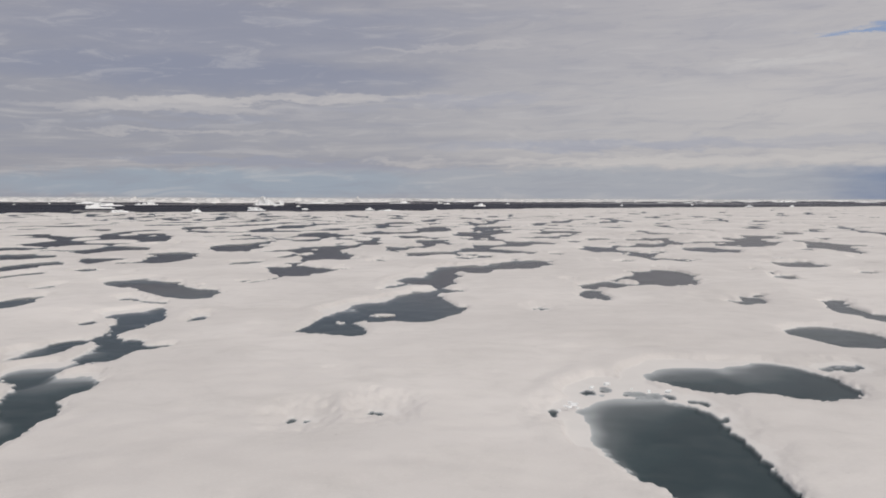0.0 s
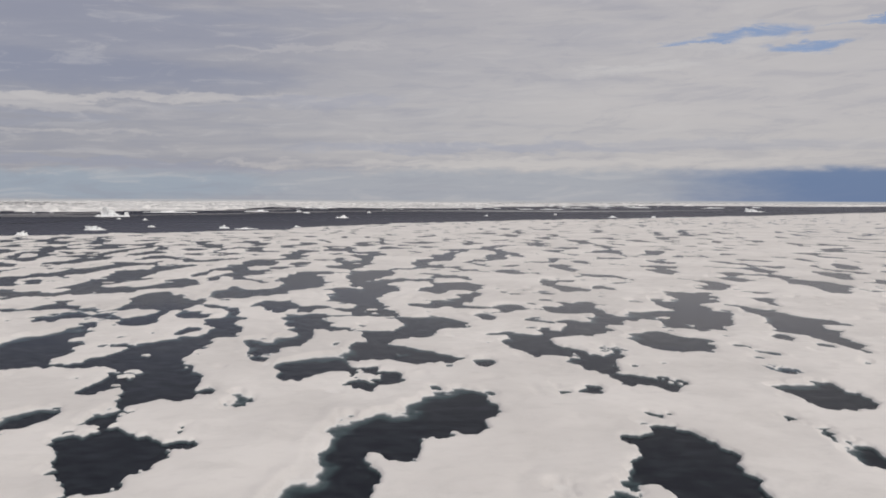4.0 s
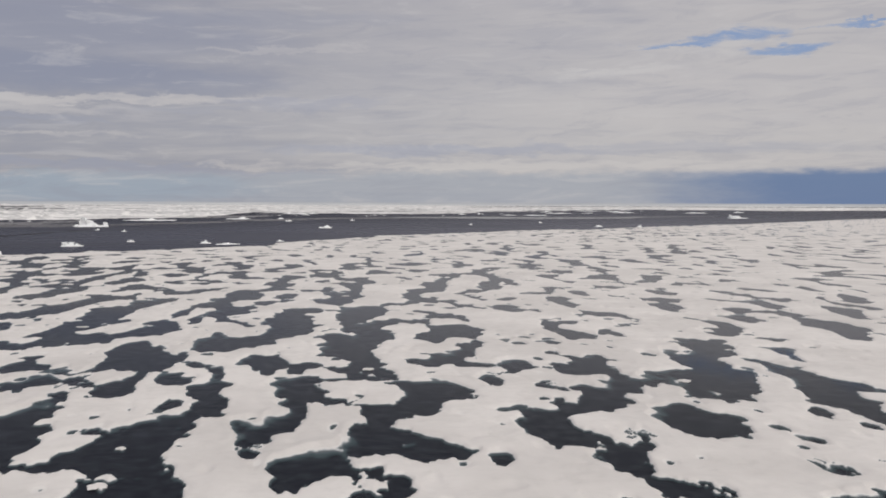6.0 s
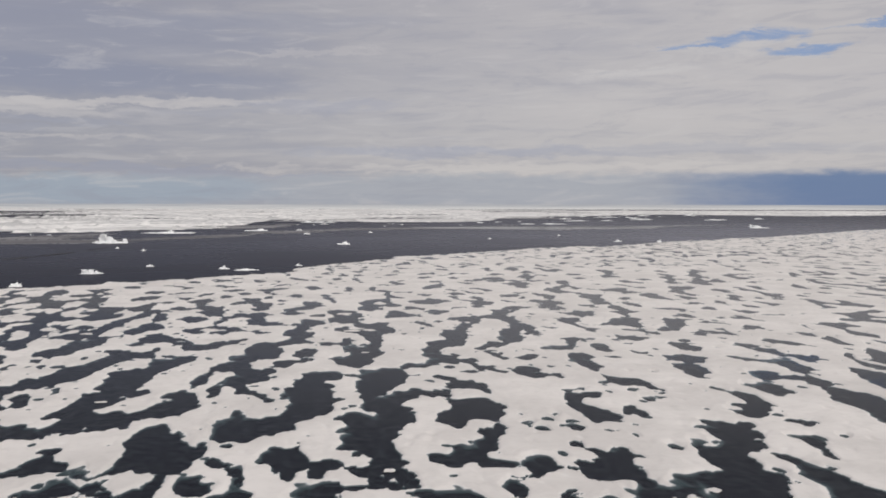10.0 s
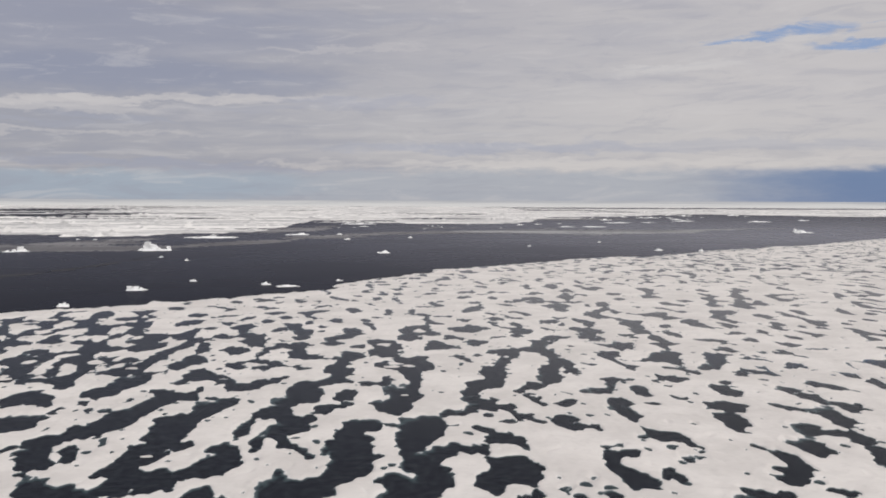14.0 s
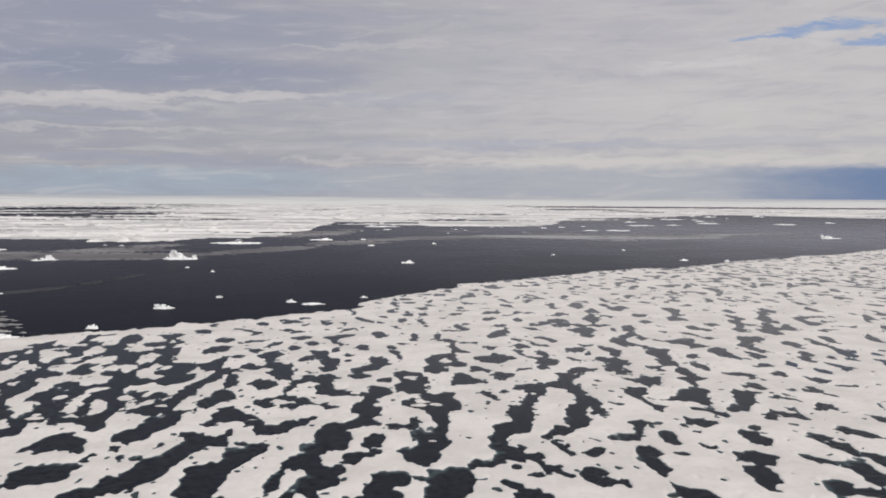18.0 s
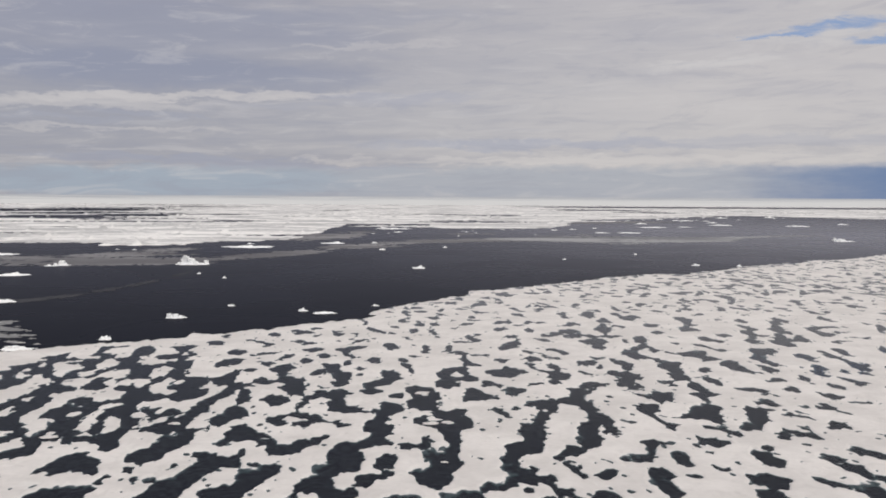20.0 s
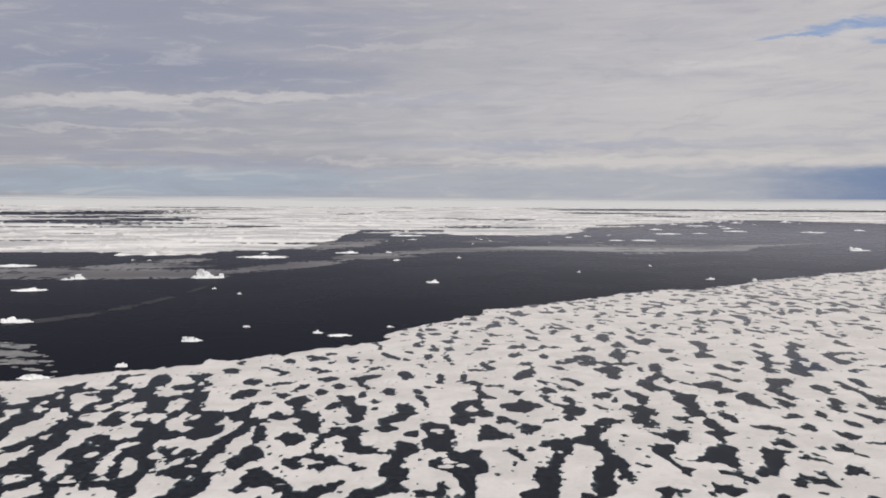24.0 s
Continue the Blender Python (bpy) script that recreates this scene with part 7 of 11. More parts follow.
pond((102.6, 284.4, 2.1), (105.7, 287.8, 1.8), (98.66, 267.2, 1.7), (98.66, 274.2, 1.6), (100.7, 279.5, 1.2), (107.6, 289.2, 1.4), (104.4, 286.6, 2.1), (99.65, 276.9, 0.96), (97.88, 263.6, 0.75), (97, 274.5, 0.7), (99.21, 270.8, 0.93), (100.6, 282.5, 0.71), (98, 270.8, 0.82), (102.1, 279.8, 0.58))
pond((93.16, 288.5, 1.1), (92.38, 289.7, 0.96), (94.25, 288.3, 0.58), (93.38, 287.5, 0.89), (92.06, 291.6, 0.42), (94.91, 288.5, 0.16))
pond((47.84, 287.8, 1.2), (46.19, 291.2, 1.2), (48.06, 284.4, 0.82), (44.75, 290.7, 0.58), (47.06, 289.7, 0.99), (43.99, 290.4, 0.26), (47.94, 285.6, 1), (47.72, 282.5, 0.16))
pond((-40.61, 290.7, 2), (-42.03, 292.1, 1.6), (-39.5, 292.4, 1))
pond((-20.69, 294.3, 1.5), (-18.94, 294.6, 1.2), (-21.69, 294.1, 1.2), (-22.78, 294.6, 0.58), (-18.06, 295.5, 0.52), (-19.93, 294.3, 1.4))
pond((-11.9, 295.3, 1.7), (-8.16, 297.0, 1.6), (-11.23, 289.7, 0.93), (-9.81, 297.5, 1.4), (-9.37, 282.0, 0.75), (-10.35, 284.4, 0.75), (-11.12, 287.1, 0.82), (-13.54, 294.6, 0.89), (-6.5, 298.7, 0.82), (-11.23, 291.9, 0.93), (-9.15, 280.3, 0.42), (-5.62, 299.6, 0.35), (-13.44, 297.0, 0.37), (-14.31, 293.8, 0.37), (-11.12, 285.1, 0.42), (-11.23, 298.7, 0.35), (-10.25, 282.5, 0.26), (-9.59, 283.7, 0.42), (-12.12, 290.7, 0.23))
pond((90.74, 296.7, 1.3), (89.85, 297.5, 1), (91.4, 294.6, 0.58), (89.31, 298.9, 0.58), (91.4, 297.5, 0.82))
pond((63.78, 243.7, 1.5), (65.1, 245.4, 0.68), (62.69, 245.7, 0.58), (66.21, 246.4, 0.33), (64.34, 240.8, 0.33), (66.75, 246.4, 0.23), (65.77, 246.2, 0.23))
pond((69.06, 250.8, 1.8), (69.94, 264.1, 2), (67.31, 248.1, 0.89), (69.94, 274.7, 0.89), (65.88, 277.1, 0.93), (68.84, 252.9, 1.4), (69.94, 259.0, 1), (67.41, 277.1, 0.68), (67.75, 265.3, 0.48), (69.72, 255.3, 0.75), (69.28, 276.4, 0.48), (69.94, 272.3, 0.58), (68.41, 277.1, 0.48), (66.43, 246.9, 0.42), (69.94, 270.6, 0.35), (68.19, 247.1, 0.35), (66.75, 276.2, 0.35), (67.63, 254.4, 0.26), (68.96, 259.9, 0.26), (67.19, 250.3, 0.26), (67.85, 264.1, 0.26), (68.07, 266.2, 0.23))
pond((66.53, 282.2, 2.2), (67.31, 286.8, 1.5), (68.52, 278.8, 1.1), (69.4, 291.6, 0.82), (68.29, 290.2, 0.74), (66.65, 283.9, 2.2), (66.31, 279.3, 1.7))
pond((75.12, 245.7, 1.6), (74.9, 242.5, 0.58), (74.12, 246.2, 0.78))
pond((71.93, 267.7, 2.1), (70.94, 259.2, 1.9), (74.78, 247.1, 1.5), (70.38, 250.0, 1.2), (70.6, 272.8, 1.2), (73.79, 268.4, 0.91), (70.72, 257.3, 1.5), (73.47, 249.3, 0.58), (71.71, 249.3, 0.58), (72.81, 260.2, 0.59), (70.28, 263.8, 2.3), (72.47, 249.5, 0.47), (70.06, 275.4, 0.58))
pond((73.79, 296.7, 1.5), (74.34, 289.5, 1.2), (71.59, 294.3, 1.2), (70.6, 293.1, 1), (74.68, 298.9, 0.93), (72.47, 295.5, 1.4), (74.46, 292.9, 0.52), (73.69, 286.8, 0.47), (75.56, 300.1, 0.35), (75.56, 289.2, 0.42), (74.02, 292.1, 0.37), (74.78, 294.1, 0.35))
pond((60.27, 295.8, 1.7), (59.28, 293.6, 1.1), (61.15, 298.4, 0.93), (60.81, 295.5, 1.4))
pond((13.07, 245.7, 2.3), (13.19, 253.7, 1.8), (18.03, 251.7, 1.6), (17.15, 262.9, 1.6), (19.78, 287.3, 1.5), (20.44, 270.1, 1.4), (14.4, 261.2, 1.3), (19.9, 275.9, 1.2), (15.82, 251.5, 1.2), (16.59, 290.9, 1), (13.29, 258.3, 1.2), (17.91, 258.0, 0.82), (19.78, 250.8, 0.91), (18.13, 288.0, 0.89), (20.22, 279.5, 0.74), (15.38, 263.3, 1.3), (16.93, 295.0, 0.7), (22.21, 269.1, 0.66), (10.99, 242.8, 0.78), (20.34, 273.3, 1.1), (20.56, 283.9, 0.58), (19.24, 267.9, 0.58), (17.15, 297.7, 0.47), (20.56, 282.0, 0.48), (18.69, 265.3, 0.48), (16.81, 293.3, 0.82), (15.38, 244.5, 0.52), (18.25, 255.8, 0.47), (14.94, 242.5, 0.52), (22.87, 268.7, 0.47), (17.03, 288.7, 0.58), (11.75, 241.3, 0.52), (11.97, 250.3, 0.59), (14.62, 250.3, 0.48))
pond((34.31, 297.5, 2), (32.88, 295.5, 1.6), (35.52, 297.7, 1.7), (31.88, 292.9, 0.78), (36.84, 299.2, 0.78))
pond((-34.67, 300.6, 0.68), (-35.55, 300.8, 0.42), (-34, 301.8, 0.26), (-36.2, 301.1, 0.23), (-34.44, 299.4, 0.26), (-35, 300.6, 0.58), (-35.98, 300.8, 0.23), (-36.64, 301.1, 0.12))
pond((11.09, 298.9, 0.93), (6.37, 282.5, 0.71), (10.77, 291.6, 0.74), (10.99, 295.0, 0.7), (9.88, 287.3, 0.68), (10.32, 289.5, 0.68), (10.77, 301.3, 0.68), (7.47, 282.5, 0.58), (9.44, 285.4, 0.58), (11.09, 296.7, 0.78), (8.68, 282.7, 0.42), (9.12, 283.9, 0.48), (10.99, 293.3, 0.7), (5.71, 283.7, 0.37), (8.02, 282.5, 0.47), (10.1, 290.9, 0.26), (10.22, 302.3, 0.23), (6.91, 283.7, 0.16), (5.38, 284.4, 0.12), (9.66, 288.7, 0.23), (10.22, 300.1, 0.12))
pond((-98.25, 267.0, 0.42), (-98.69, 267.7, 0.26), (-99.02, 268.2, 0.16), (-98.03, 266.0, 0.26), (-99.23, 268.7, 0.12))
pond((-87.03, 244.5, 2.1), (-86.37, 238.9, 0.91), (-87.25, 246.4, 2.6), (-85.81, 236.5, 0.58), (-86.69, 241.1, 1.3), (-85.48, 235.3, 0.35), (-89.66, 245.9, 0.49))
pond((-86.81, 249.8, 3.1), (-90.66, 264.3, 2.1), (-89.44, 273.0, 1.9), (-84.17, 266.2, 2.1), (-92.41, 261.9, 1.6), (-90.44, 270.4, 2), (-89.34, 262.1, 1.6), (-95.06, 260.9, 0.94), (-85.38, 276.6, 1.2), (-84.61, 254.9, 1.3), (-96.38, 263.6, 0.78), (-86.25, 263.6, 0.82), (-86.47, 268.7, 0.7), (-92.53, 271.1, 0.78), (-88.78, 257.8, 0.68), (-97.25, 265.5, 0.66), (-84.5, 271.1, 0.78), (-87.91, 277.1, 0.89), (-87.35, 269.4, 0.58), (-87.47, 263.3, 0.58), (-88.23, 256.1, 0.68), (-91.97, 258.0, 0.48), (-85.16, 273.3, 0.42), (-94.06, 261.4, 0.68), (-95.83, 262.1, 0.75), (-93.52, 271.8, 0.35), (-87.91, 270.1, 0.58), (-89.78, 252.0, 0.42), (-97.91, 266.5, 0.49), (-86.91, 277.1, 0.42), (-89.66, 246.6, 0.37))
pond((-85.92, 281.5, 2.3), (-86.59, 283.9, 2), (-88.45, 277.4, 1.2), (-88.78, 284.6, 0.89), (-85.59, 287.5, 0.7), (-85.7, 290.9, 0.47), (-89.56, 284.9, 0.49), (-85.48, 289.7, 0.47), (-84.5, 277.4, 0.75))
pond((-73.05, 211.5, 2.6), (-71.08, 209.4, 1.4))
pond((-74.59, 241.1, 2.8), (-72.72, 225.3, 2.3), (-78.89, 224.4, 1.7), (-77.78, 229.5, 1.6), (-72.72, 217.8, 1.5), (-72.72, 231.4, 1.6), (-71.62, 242.0, 1.6), (-76.69, 236.0, 0.99), (-75.03, 228.2, 0.91), (-73.72, 235.0, 1.1), (-77.56, 233.6, 0.71), (-76.8, 245.4, 0.74), (-77.34, 222.0, 0.58), (-80.64, 223.9, 0.66), (-72.39, 245.2, 0.91), (-73.72, 220.5, 0.82), (-76.03, 229.0, 0.59), (-74.27, 215.7, 0.58), (-70.53, 223.6, 0.42), (-80.31, 222.2, 0.42), (-71.3, 229.5, 0.42))
pond((-75.03, 275.7, 2), (-76.25, 253.7, 1.5), (-73.72, 267.4, 1.4), (-83.61, 265.8, 1.8), (-75.92, 264.1, 1.4), (-75.69, 259.2, 1.2), (-80.64, 260.7, 1), (-77.89, 276.4, 1.1), (-75.03, 246.6, 1.2), (-81.53, 262.9, 0.91), (-74.48, 270.6, 1.1), (-77.78, 254.9, 0.91), (-75.47, 250.0, 0.91), (-79.98, 275.4, 0.7), (-74.38, 256.3, 0.7), (-83.94, 250.8, 0.93), (-79.44, 257.3, 0.66), (-70.08, 263.8, 0.84), (-83.94, 254.9, 0.82), (-70.42, 257.3, 0.59), (-79.22, 275.7, 0.78), (-73.5, 256.6, 0.58), (-80.09, 258.3, 0.74), (-73.61, 246.6, 0.71), (-72.28, 266.5, 0.58), (-78.78, 256.1, 0.63), (-77.67, 247.1, 0.48), (-83.94, 269.9, 0.82), (-77.34, 265.5, 0.47), (-80.75, 275.7, 0.47), (-72.5, 256.6, 0.35), (-83.61, 252.7, 0.58), (-75.03, 261.4, 0.58), (-71.08, 257.0, 0.37))
pond((-77.89, 297.9, 1.8), (-73.72, 283.7, 1.7), (-76.91, 278.3, 2), (-81.64, 282.2, 1.3), (-74.48, 279.3, 1.6), (-75.03, 287.1, 1.1), (-83.94, 280.3, 1.2), (-77.78, 290.0, 0.91), (-75.8, 301.1, 0.7), (-76.36, 289.0, 0.71), (-77.67, 293.8, 0.78), (-74.48, 301.8, 0.58), (-71.73, 282.9, 0.59), (-80.2, 281.5, 0.66), (-70.42, 282.2, 0.58), (-78.55, 280.8, 0.71), (-79.66, 299.2, 0.66), (-82.3, 285.1, 0.58), (-76.47, 300.4, 0.84), (-73.5, 302.3, 0.35), (-79.44, 281.5, 0.47), (-82.62, 280.3, 0.63), (-75.03, 301.3, 0.58), (-73.94, 287.5, 0.42), (-82.52, 286.3, 0.33), (-78.67, 289.0, 0.26), (-72.83, 302.5, 0.23), (-71.08, 282.7, 0.35), (-75.47, 284.9, 0.26), (-77.12, 288.3, 0.26), (-77.45, 292.1, 0.37), (-71.95, 284.4, 0.26), (-78.11, 291.9, 0.26), (-79.22, 300.6, 0.26))
pond((-61.06, 209.9, 2.5), (-62.83, 200.2, 1.5), (-67.55, 205.5, 1), (-60.84, 191.5, 1.1), (-56.67, 199.2, 1.1), (-60.3, 200.9, 1), (-61.39, 195.8, 0.89), (-63.27, 204.5, 0.91), (-69.31, 208.6, 0.89), (-58.86, 204.5, 0.82), (-62.72, 214.0, 1), (-64.47, 200.4, 0.82), (-57.77, 204.3, 0.7), (-68.22, 207.4, 0.82), (-66.45, 204.0, 0.58), (-68.66, 204.0, 0.58), (-56.89, 204.0, 0.58), (-60.84, 194.1, 0.71), (-64.03, 215.4, 0.52), (-65.8, 202.6, 0.37), (-65.25, 201.4, 0.47), (-59.3, 199.7, 0.47), (-61.39, 201.4, 0.82), (-64.36, 203.6, 0.35), (-60.84, 215.4, 1), (-56.22, 203.8, 0.47), (-62.05, 197.3, 0.78), (-56, 215.4, 0.58), (-61.94, 192.2, 0.37), (-69.31, 203.6, 0.35), (-59.64, 205.3, 0.68), (-57.77, 199.9, 0.37), (-56.11, 201.4, 0.52), (-69.97, 210.1, 0.63))
pond((-65.58, 220.7, 2.4), (-63.48, 229.9, 1.6), (-60.3, 226.6, 1.6), (-66.34, 245.9, 2), (-58.64, 244.7, 1.4), (-65.25, 232.4, 1.3), (-56.33, 230.7, 1.3), (-59.97, 222.9, 1.3), (-56.67, 241.6, 1), (-64.47, 243.5, 1), (-62.61, 222.9, 0.82), (-60.52, 217.6, 0.78), (-57.98, 229.0, 0.82), (-56, 217.6, 0.99), (-61.61, 228.5, 1.2), (-56, 236.0, 0.93), (-60.08, 244.7, 0.89), (-64.03, 216.4, 0.93), (-65.91, 226.6, 0.66), (-69.75, 241.6, 0.66), (-56.33, 222.9, 0.58), (-61.5, 215.7, 0.74), (-61.72, 223.9, 0.78), (-60.3, 219.5, 0.71), (-56.11, 238.2, 0.82), (-58.86, 228.2, 0.89), (-63.27, 242.5, 0.47), (-57.22, 222.9, 0.42), (-57.77, 242.3, 0.84), (-66.45, 230.9, 0.48), (-68, 243.0, 0.47), (-56.22, 233.6, 0.78), (-68.98, 242.5, 0.35), (-63.48, 223.4, 0.7))
pond((-64.92, 271.8, 2.6), (-59.3, 259.5, 2.4), (-61.06, 268.7, 2.1), (-66.45, 250.0, 1.7), (-57.33, 271.1, 1.4), (-68.22, 266.5, 1.3), (-59.64, 262.4, 2.2), (-62.17, 253.4, 0.94), (-69.53, 257.8, 0.89), (-69.53, 264.5, 1), (-66.12, 277.1, 2.1), (-67.11, 267.9, 1.4), (-67.55, 253.7, 0.78), (-58.75, 270.1, 1.1), (-56, 272.5, 1.6), (-57.22, 256.3, 0.82), (-69.64, 260.9, 0.63), (-58.31, 246.9, 0.68), (-65.47, 253.4, 0.68), (-61.17, 255.3, 0.66), (-59.53, 246.6, 0.59), (-65.58, 246.6, 1.1), (-66.45, 253.9, 0.58), (-62.17, 251.2, 0.48), (-68.33, 255.3, 0.37), (-62.28, 272.5, 0.74), (-60.52, 246.6, 0.47), (-67.67, 247.1, 0.58), (-63.16, 253.9, 0.42))
pond((-66.67, 294.1, 2.6), (-57.77, 285.6, 2.3), (-66.89, 280.8, 2.2), (-56.11, 298.4, 2.2), (-65.69, 289.7, 2.3), (-67.22, 298.9, 2), (-58.53, 285.1, 2.1), (-58.09, 300.8, 1), (-69.09, 281.2, 1), (-56.11, 291.2, 0.89), (-65.36, 277.4, 1.3), (-67.22, 285.6, 0.96), (-58.97, 301.8, 0.58), (-56.55, 293.6, 0.58))
pond((-42.14, 184.7, 0.12))
pond((-50.28, 200.9, 1.9), (-42.47, 206.7, 1.8), (-49.41, 211.5, 1.5), (-42.03, 188.6, 1.9), (-48.75, 194.8, 1.3), (-48.97, 206.5, 1.3), (-55.34, 200.2, 1), (-45.33, 206.5, 0.93), (-53.25, 199.7, 0.93), (-54.69, 208.4, 0.84), (-54.03, 204.5, 0.82), (-46.98, 206.5, 0.82), (-55.02, 210.6, 0.82), (-46.33, 215.4, 0.89), (-42.03, 211.8, 0.99), (-55.34, 214.2, 0.66), (-50.61, 214.2, 0.78), (-47.53, 213.5, 0.59), (-52.27, 199.7, 1), (-44.34, 206.7, 1), (-54.25, 199.9, 0.93), (-49.08, 197.8, 1), (-54.25, 206.5, 0.71), (-42.03, 214.2, 0.68), (-50.06, 205.0, 0.82), (-55.56, 203.6, 0.35), (-55.12, 212.5, 0.59), (-50.06, 196.5, 0.58), (-48.19, 191.7, 0.37), (-52.38, 202.1, 0.47), (-51.39, 215.4, 0.58), (-55.02, 203.6, 0.35), (-43.8, 203.8, 0.42), (-45.33, 215.4, 0.47))
pond((-53.36, 233.8, 2.8), (-43.58, 236.5, 2.8), (-53.47, 222.0, 2.1), (-45.33, 244.5, 2.5), (-55.02, 239.9, 1.9), (-50.72, 233.6, 1.7), (-44.67, 234.3, 2.3), (-43.91, 218.8, 1.3), (-47.97, 233.6, 1), (-48.08, 244.0, 1.3), (-51.94, 218.1, 1.2), (-47.75, 221.2, 0.91), (-55.56, 218.1, 1.2), (-46.44, 216.6, 0.82), (-51.28, 221.0, 1.1), (-52.7, 227.0, 1.2), (-42.58, 219.0, 0.93), (-44.89, 216.6, 0.78), (-42.8, 245.9, 0.91), (-54.58, 244.7, 0.58), (-47.09, 219.0, 0.63), (-48.75, 222.4, 0.58), (-50.06, 222.7, 0.49), (-48.97, 232.8, 1), (-55.67, 230.2, 0.94), (-55.67, 222.7, 0.7), (-46.66, 222.9, 0.42), (-42.03, 216.1, 0.52), (-47.09, 235.0, 0.68), (-54.58, 246.2, 0.58))
pond((-52.27, 271.6, 2.5), (-50.72, 259.2, 2.3), (-44.23, 249.5, 2.4), (-53.69, 251.7, 1.4), (-48.3, 254.4, 1.4), (-54.69, 273.3, 1.9), (-52.81, 254.6, 1.3), (-52.27, 264.1, 0.94), (-46.77, 254.1, 0.94), (-54.25, 248.1, 0.91), (-50.06, 268.7, 0.85), (-46.77, 246.6, 0.89), (-48.53, 260.7, 0.75), (-43.14, 254.4, 0.58), (-45.67, 253.9, 0.82), (-42.14, 254.1, 0.42), (-53.47, 276.4, 1.3), (-52.92, 266.0, 0.52), (-51.05, 264.3, 0.35), (-55.67, 269.6, 0.35))
pond((-55.89, 298.7, 2), (-53.58, 279.8, 1), (-55.56, 293.1, 1.3), (-52.38, 286.6, 0.96), (-53.92, 282.7, 0.94), (-55.45, 283.2, 0.91), (-53.14, 289.5, 0.78), (-54.03, 291.6, 0.58), (-53.36, 277.6, 1.1), (-54.36, 301.8, 0.58), (-55.89, 286.3, 0.58), (-55.89, 289.0, 0.58), (-53.03, 284.9, 0.47), (-51.39, 285.6, 0.37), (-53.58, 290.9, 0.63), (-53.69, 302.3, 0.26), (-54.58, 295.3, 0.37), (-53.25, 302.5, 0.23), (-55.67, 287.5, 0.35), (-53.36, 287.5, 0.23), (-52.27, 288.7, 0.26), (-54.58, 291.2, 0.35))
pond((-40.39, 184.7, 0.47), (-41.16, 184.7, 0.26), (-39.83, 184.7, 0.35), (-39.17, 184.7, 0.23), (-41.59, 184.7, 0.23), (-38.73, 184.7, 0.12), (-40.94, 184.2, 0.12), (-39.39, 184.4, 0.12), (-38.95, 184.4, 0.12))
pond((-39.17, 195.1, 2.6), (-33.12, 212.3, 1.9), (-40.39, 188.8, 2.4), (-37.42, 201.4, 1.6), (-41.48, 206.2, 1.6), (-39.5, 214.0, 1.4), (-39.83, 207.4, 1.2), (-41.59, 213.2, 1.2), (-30.7, 215.4, 1.3), (-38.73, 204.8, 0.94), (-35.88, 205.0, 0.7), (-36.64, 196.3, 0.82), (-39.28, 210.1, 0.89), (-34.78, 205.0, 0.58), (-37.19, 205.0, 0.58), (-29.28, 215.4, 0.68), (-34.22, 208.6, 0.48), (-41.05, 199.0, 0.48), (-34.11, 206.7, 0.35), (-35.33, 212.3, 0.35), (-36.64, 198.2, 0.82), (-41.92, 210.3, 0.48), (-31.14, 212.5, 0.49), (-39.39, 202.8, 0.26), (-34.22, 204.5, 0.26))
pond((-30.81, 217.8, 2.1), (-38.73, 221.2, 1.9), (-38.41, 227.0, 1.8), (-34.78, 244.0, 1.7), (-41.92, 237.7, 2.1), (-35.11, 237.4, 1.5), (-31.25, 229.9, 1.4), (-36.75, 232.6, 1.2), (-31.92, 239.9, 1.1), (-31.36, 235.3, 1), (-32.47, 244.5, 1), (-39.39, 216.4, 1.2), (-36.97, 246.4, 1.1), (-30.59, 222.7, 0.78), (-37.42, 231.4, 1.3), (-30.92, 233.1, 1.1), (-35.98, 234.8, 1.2), (-31.8, 222.2, 0.71), (-31.69, 237.4, 1), (-32.91, 215.7, 0.91), (-32.8, 241.6, 0.59), (-28.61, 215.9, 0.58), (-39.94, 224.6, 0.7), (-41.81, 246.4, 0.63), (-36.64, 225.8, 0.52), (-31.14, 226.8, 0.49), (-31.36, 244.2, 0.47), (-41.92, 216.6, 0.47), (-35.55, 240.6, 0.82), (-38.19, 246.4, 0.58), (-36.97, 219.5, 0.37), (-41.92, 218.6, 0.35), (-40.72, 241.6, 0.35), (-40.83, 215.7, 0.35))
pond((-38.41, 251.2, 2.5), (-37.19, 258.3, 1.6), (-37.08, 262.1, 1), (-40.72, 253.4, 1), (-35.98, 246.6, 0.82), (-37.53, 254.6, 1.8), (-41.92, 246.9, 0.68), (-34.78, 246.6, 0.58), (-36.64, 264.5, 0.35), (-41.81, 253.9, 0.52), (-33.78, 246.6, 0.35), (-41.92, 248.8, 0.35))
pond((-27.95, 215.4, 0.12))
pond((134.8, 303.0, 0.12), (135.2, 303.0, 0.12), (135.5, 303.0, 0.12), (135.8, 303.0, 0.12), (136.2, 303.0, 0.12), (136.5, 303.0, 0.12), (136.8, 303.0, 0.12), (137.2, 303.0, 0.12), (137.5, 303.0, 0.12), (137.8, 303.0, 0.12), (138.1, 303.0, 0.12), (138.5, 303.0, 0.12), (138.6, 303.0, 0.12), (135.0, 303.3, 0.12), (135.3, 303.3, 0.12), (135.6, 303.3, 0.12), (135.9, 303.3, 0.12), (136.3, 303.3, 0.12), (136.6, 303.3, 0.12), (136.9, 303.3, 0.12), (137.3, 303.3, 0.12), (137.6, 303.3, 0.12), (137.9, 303.3, 0.12), (138.3, 303.3, 0.12))
pond((85.34, 303.5, 0.26), (85.12, 304.2, 0.16), (85.68, 303.0, 0.12))
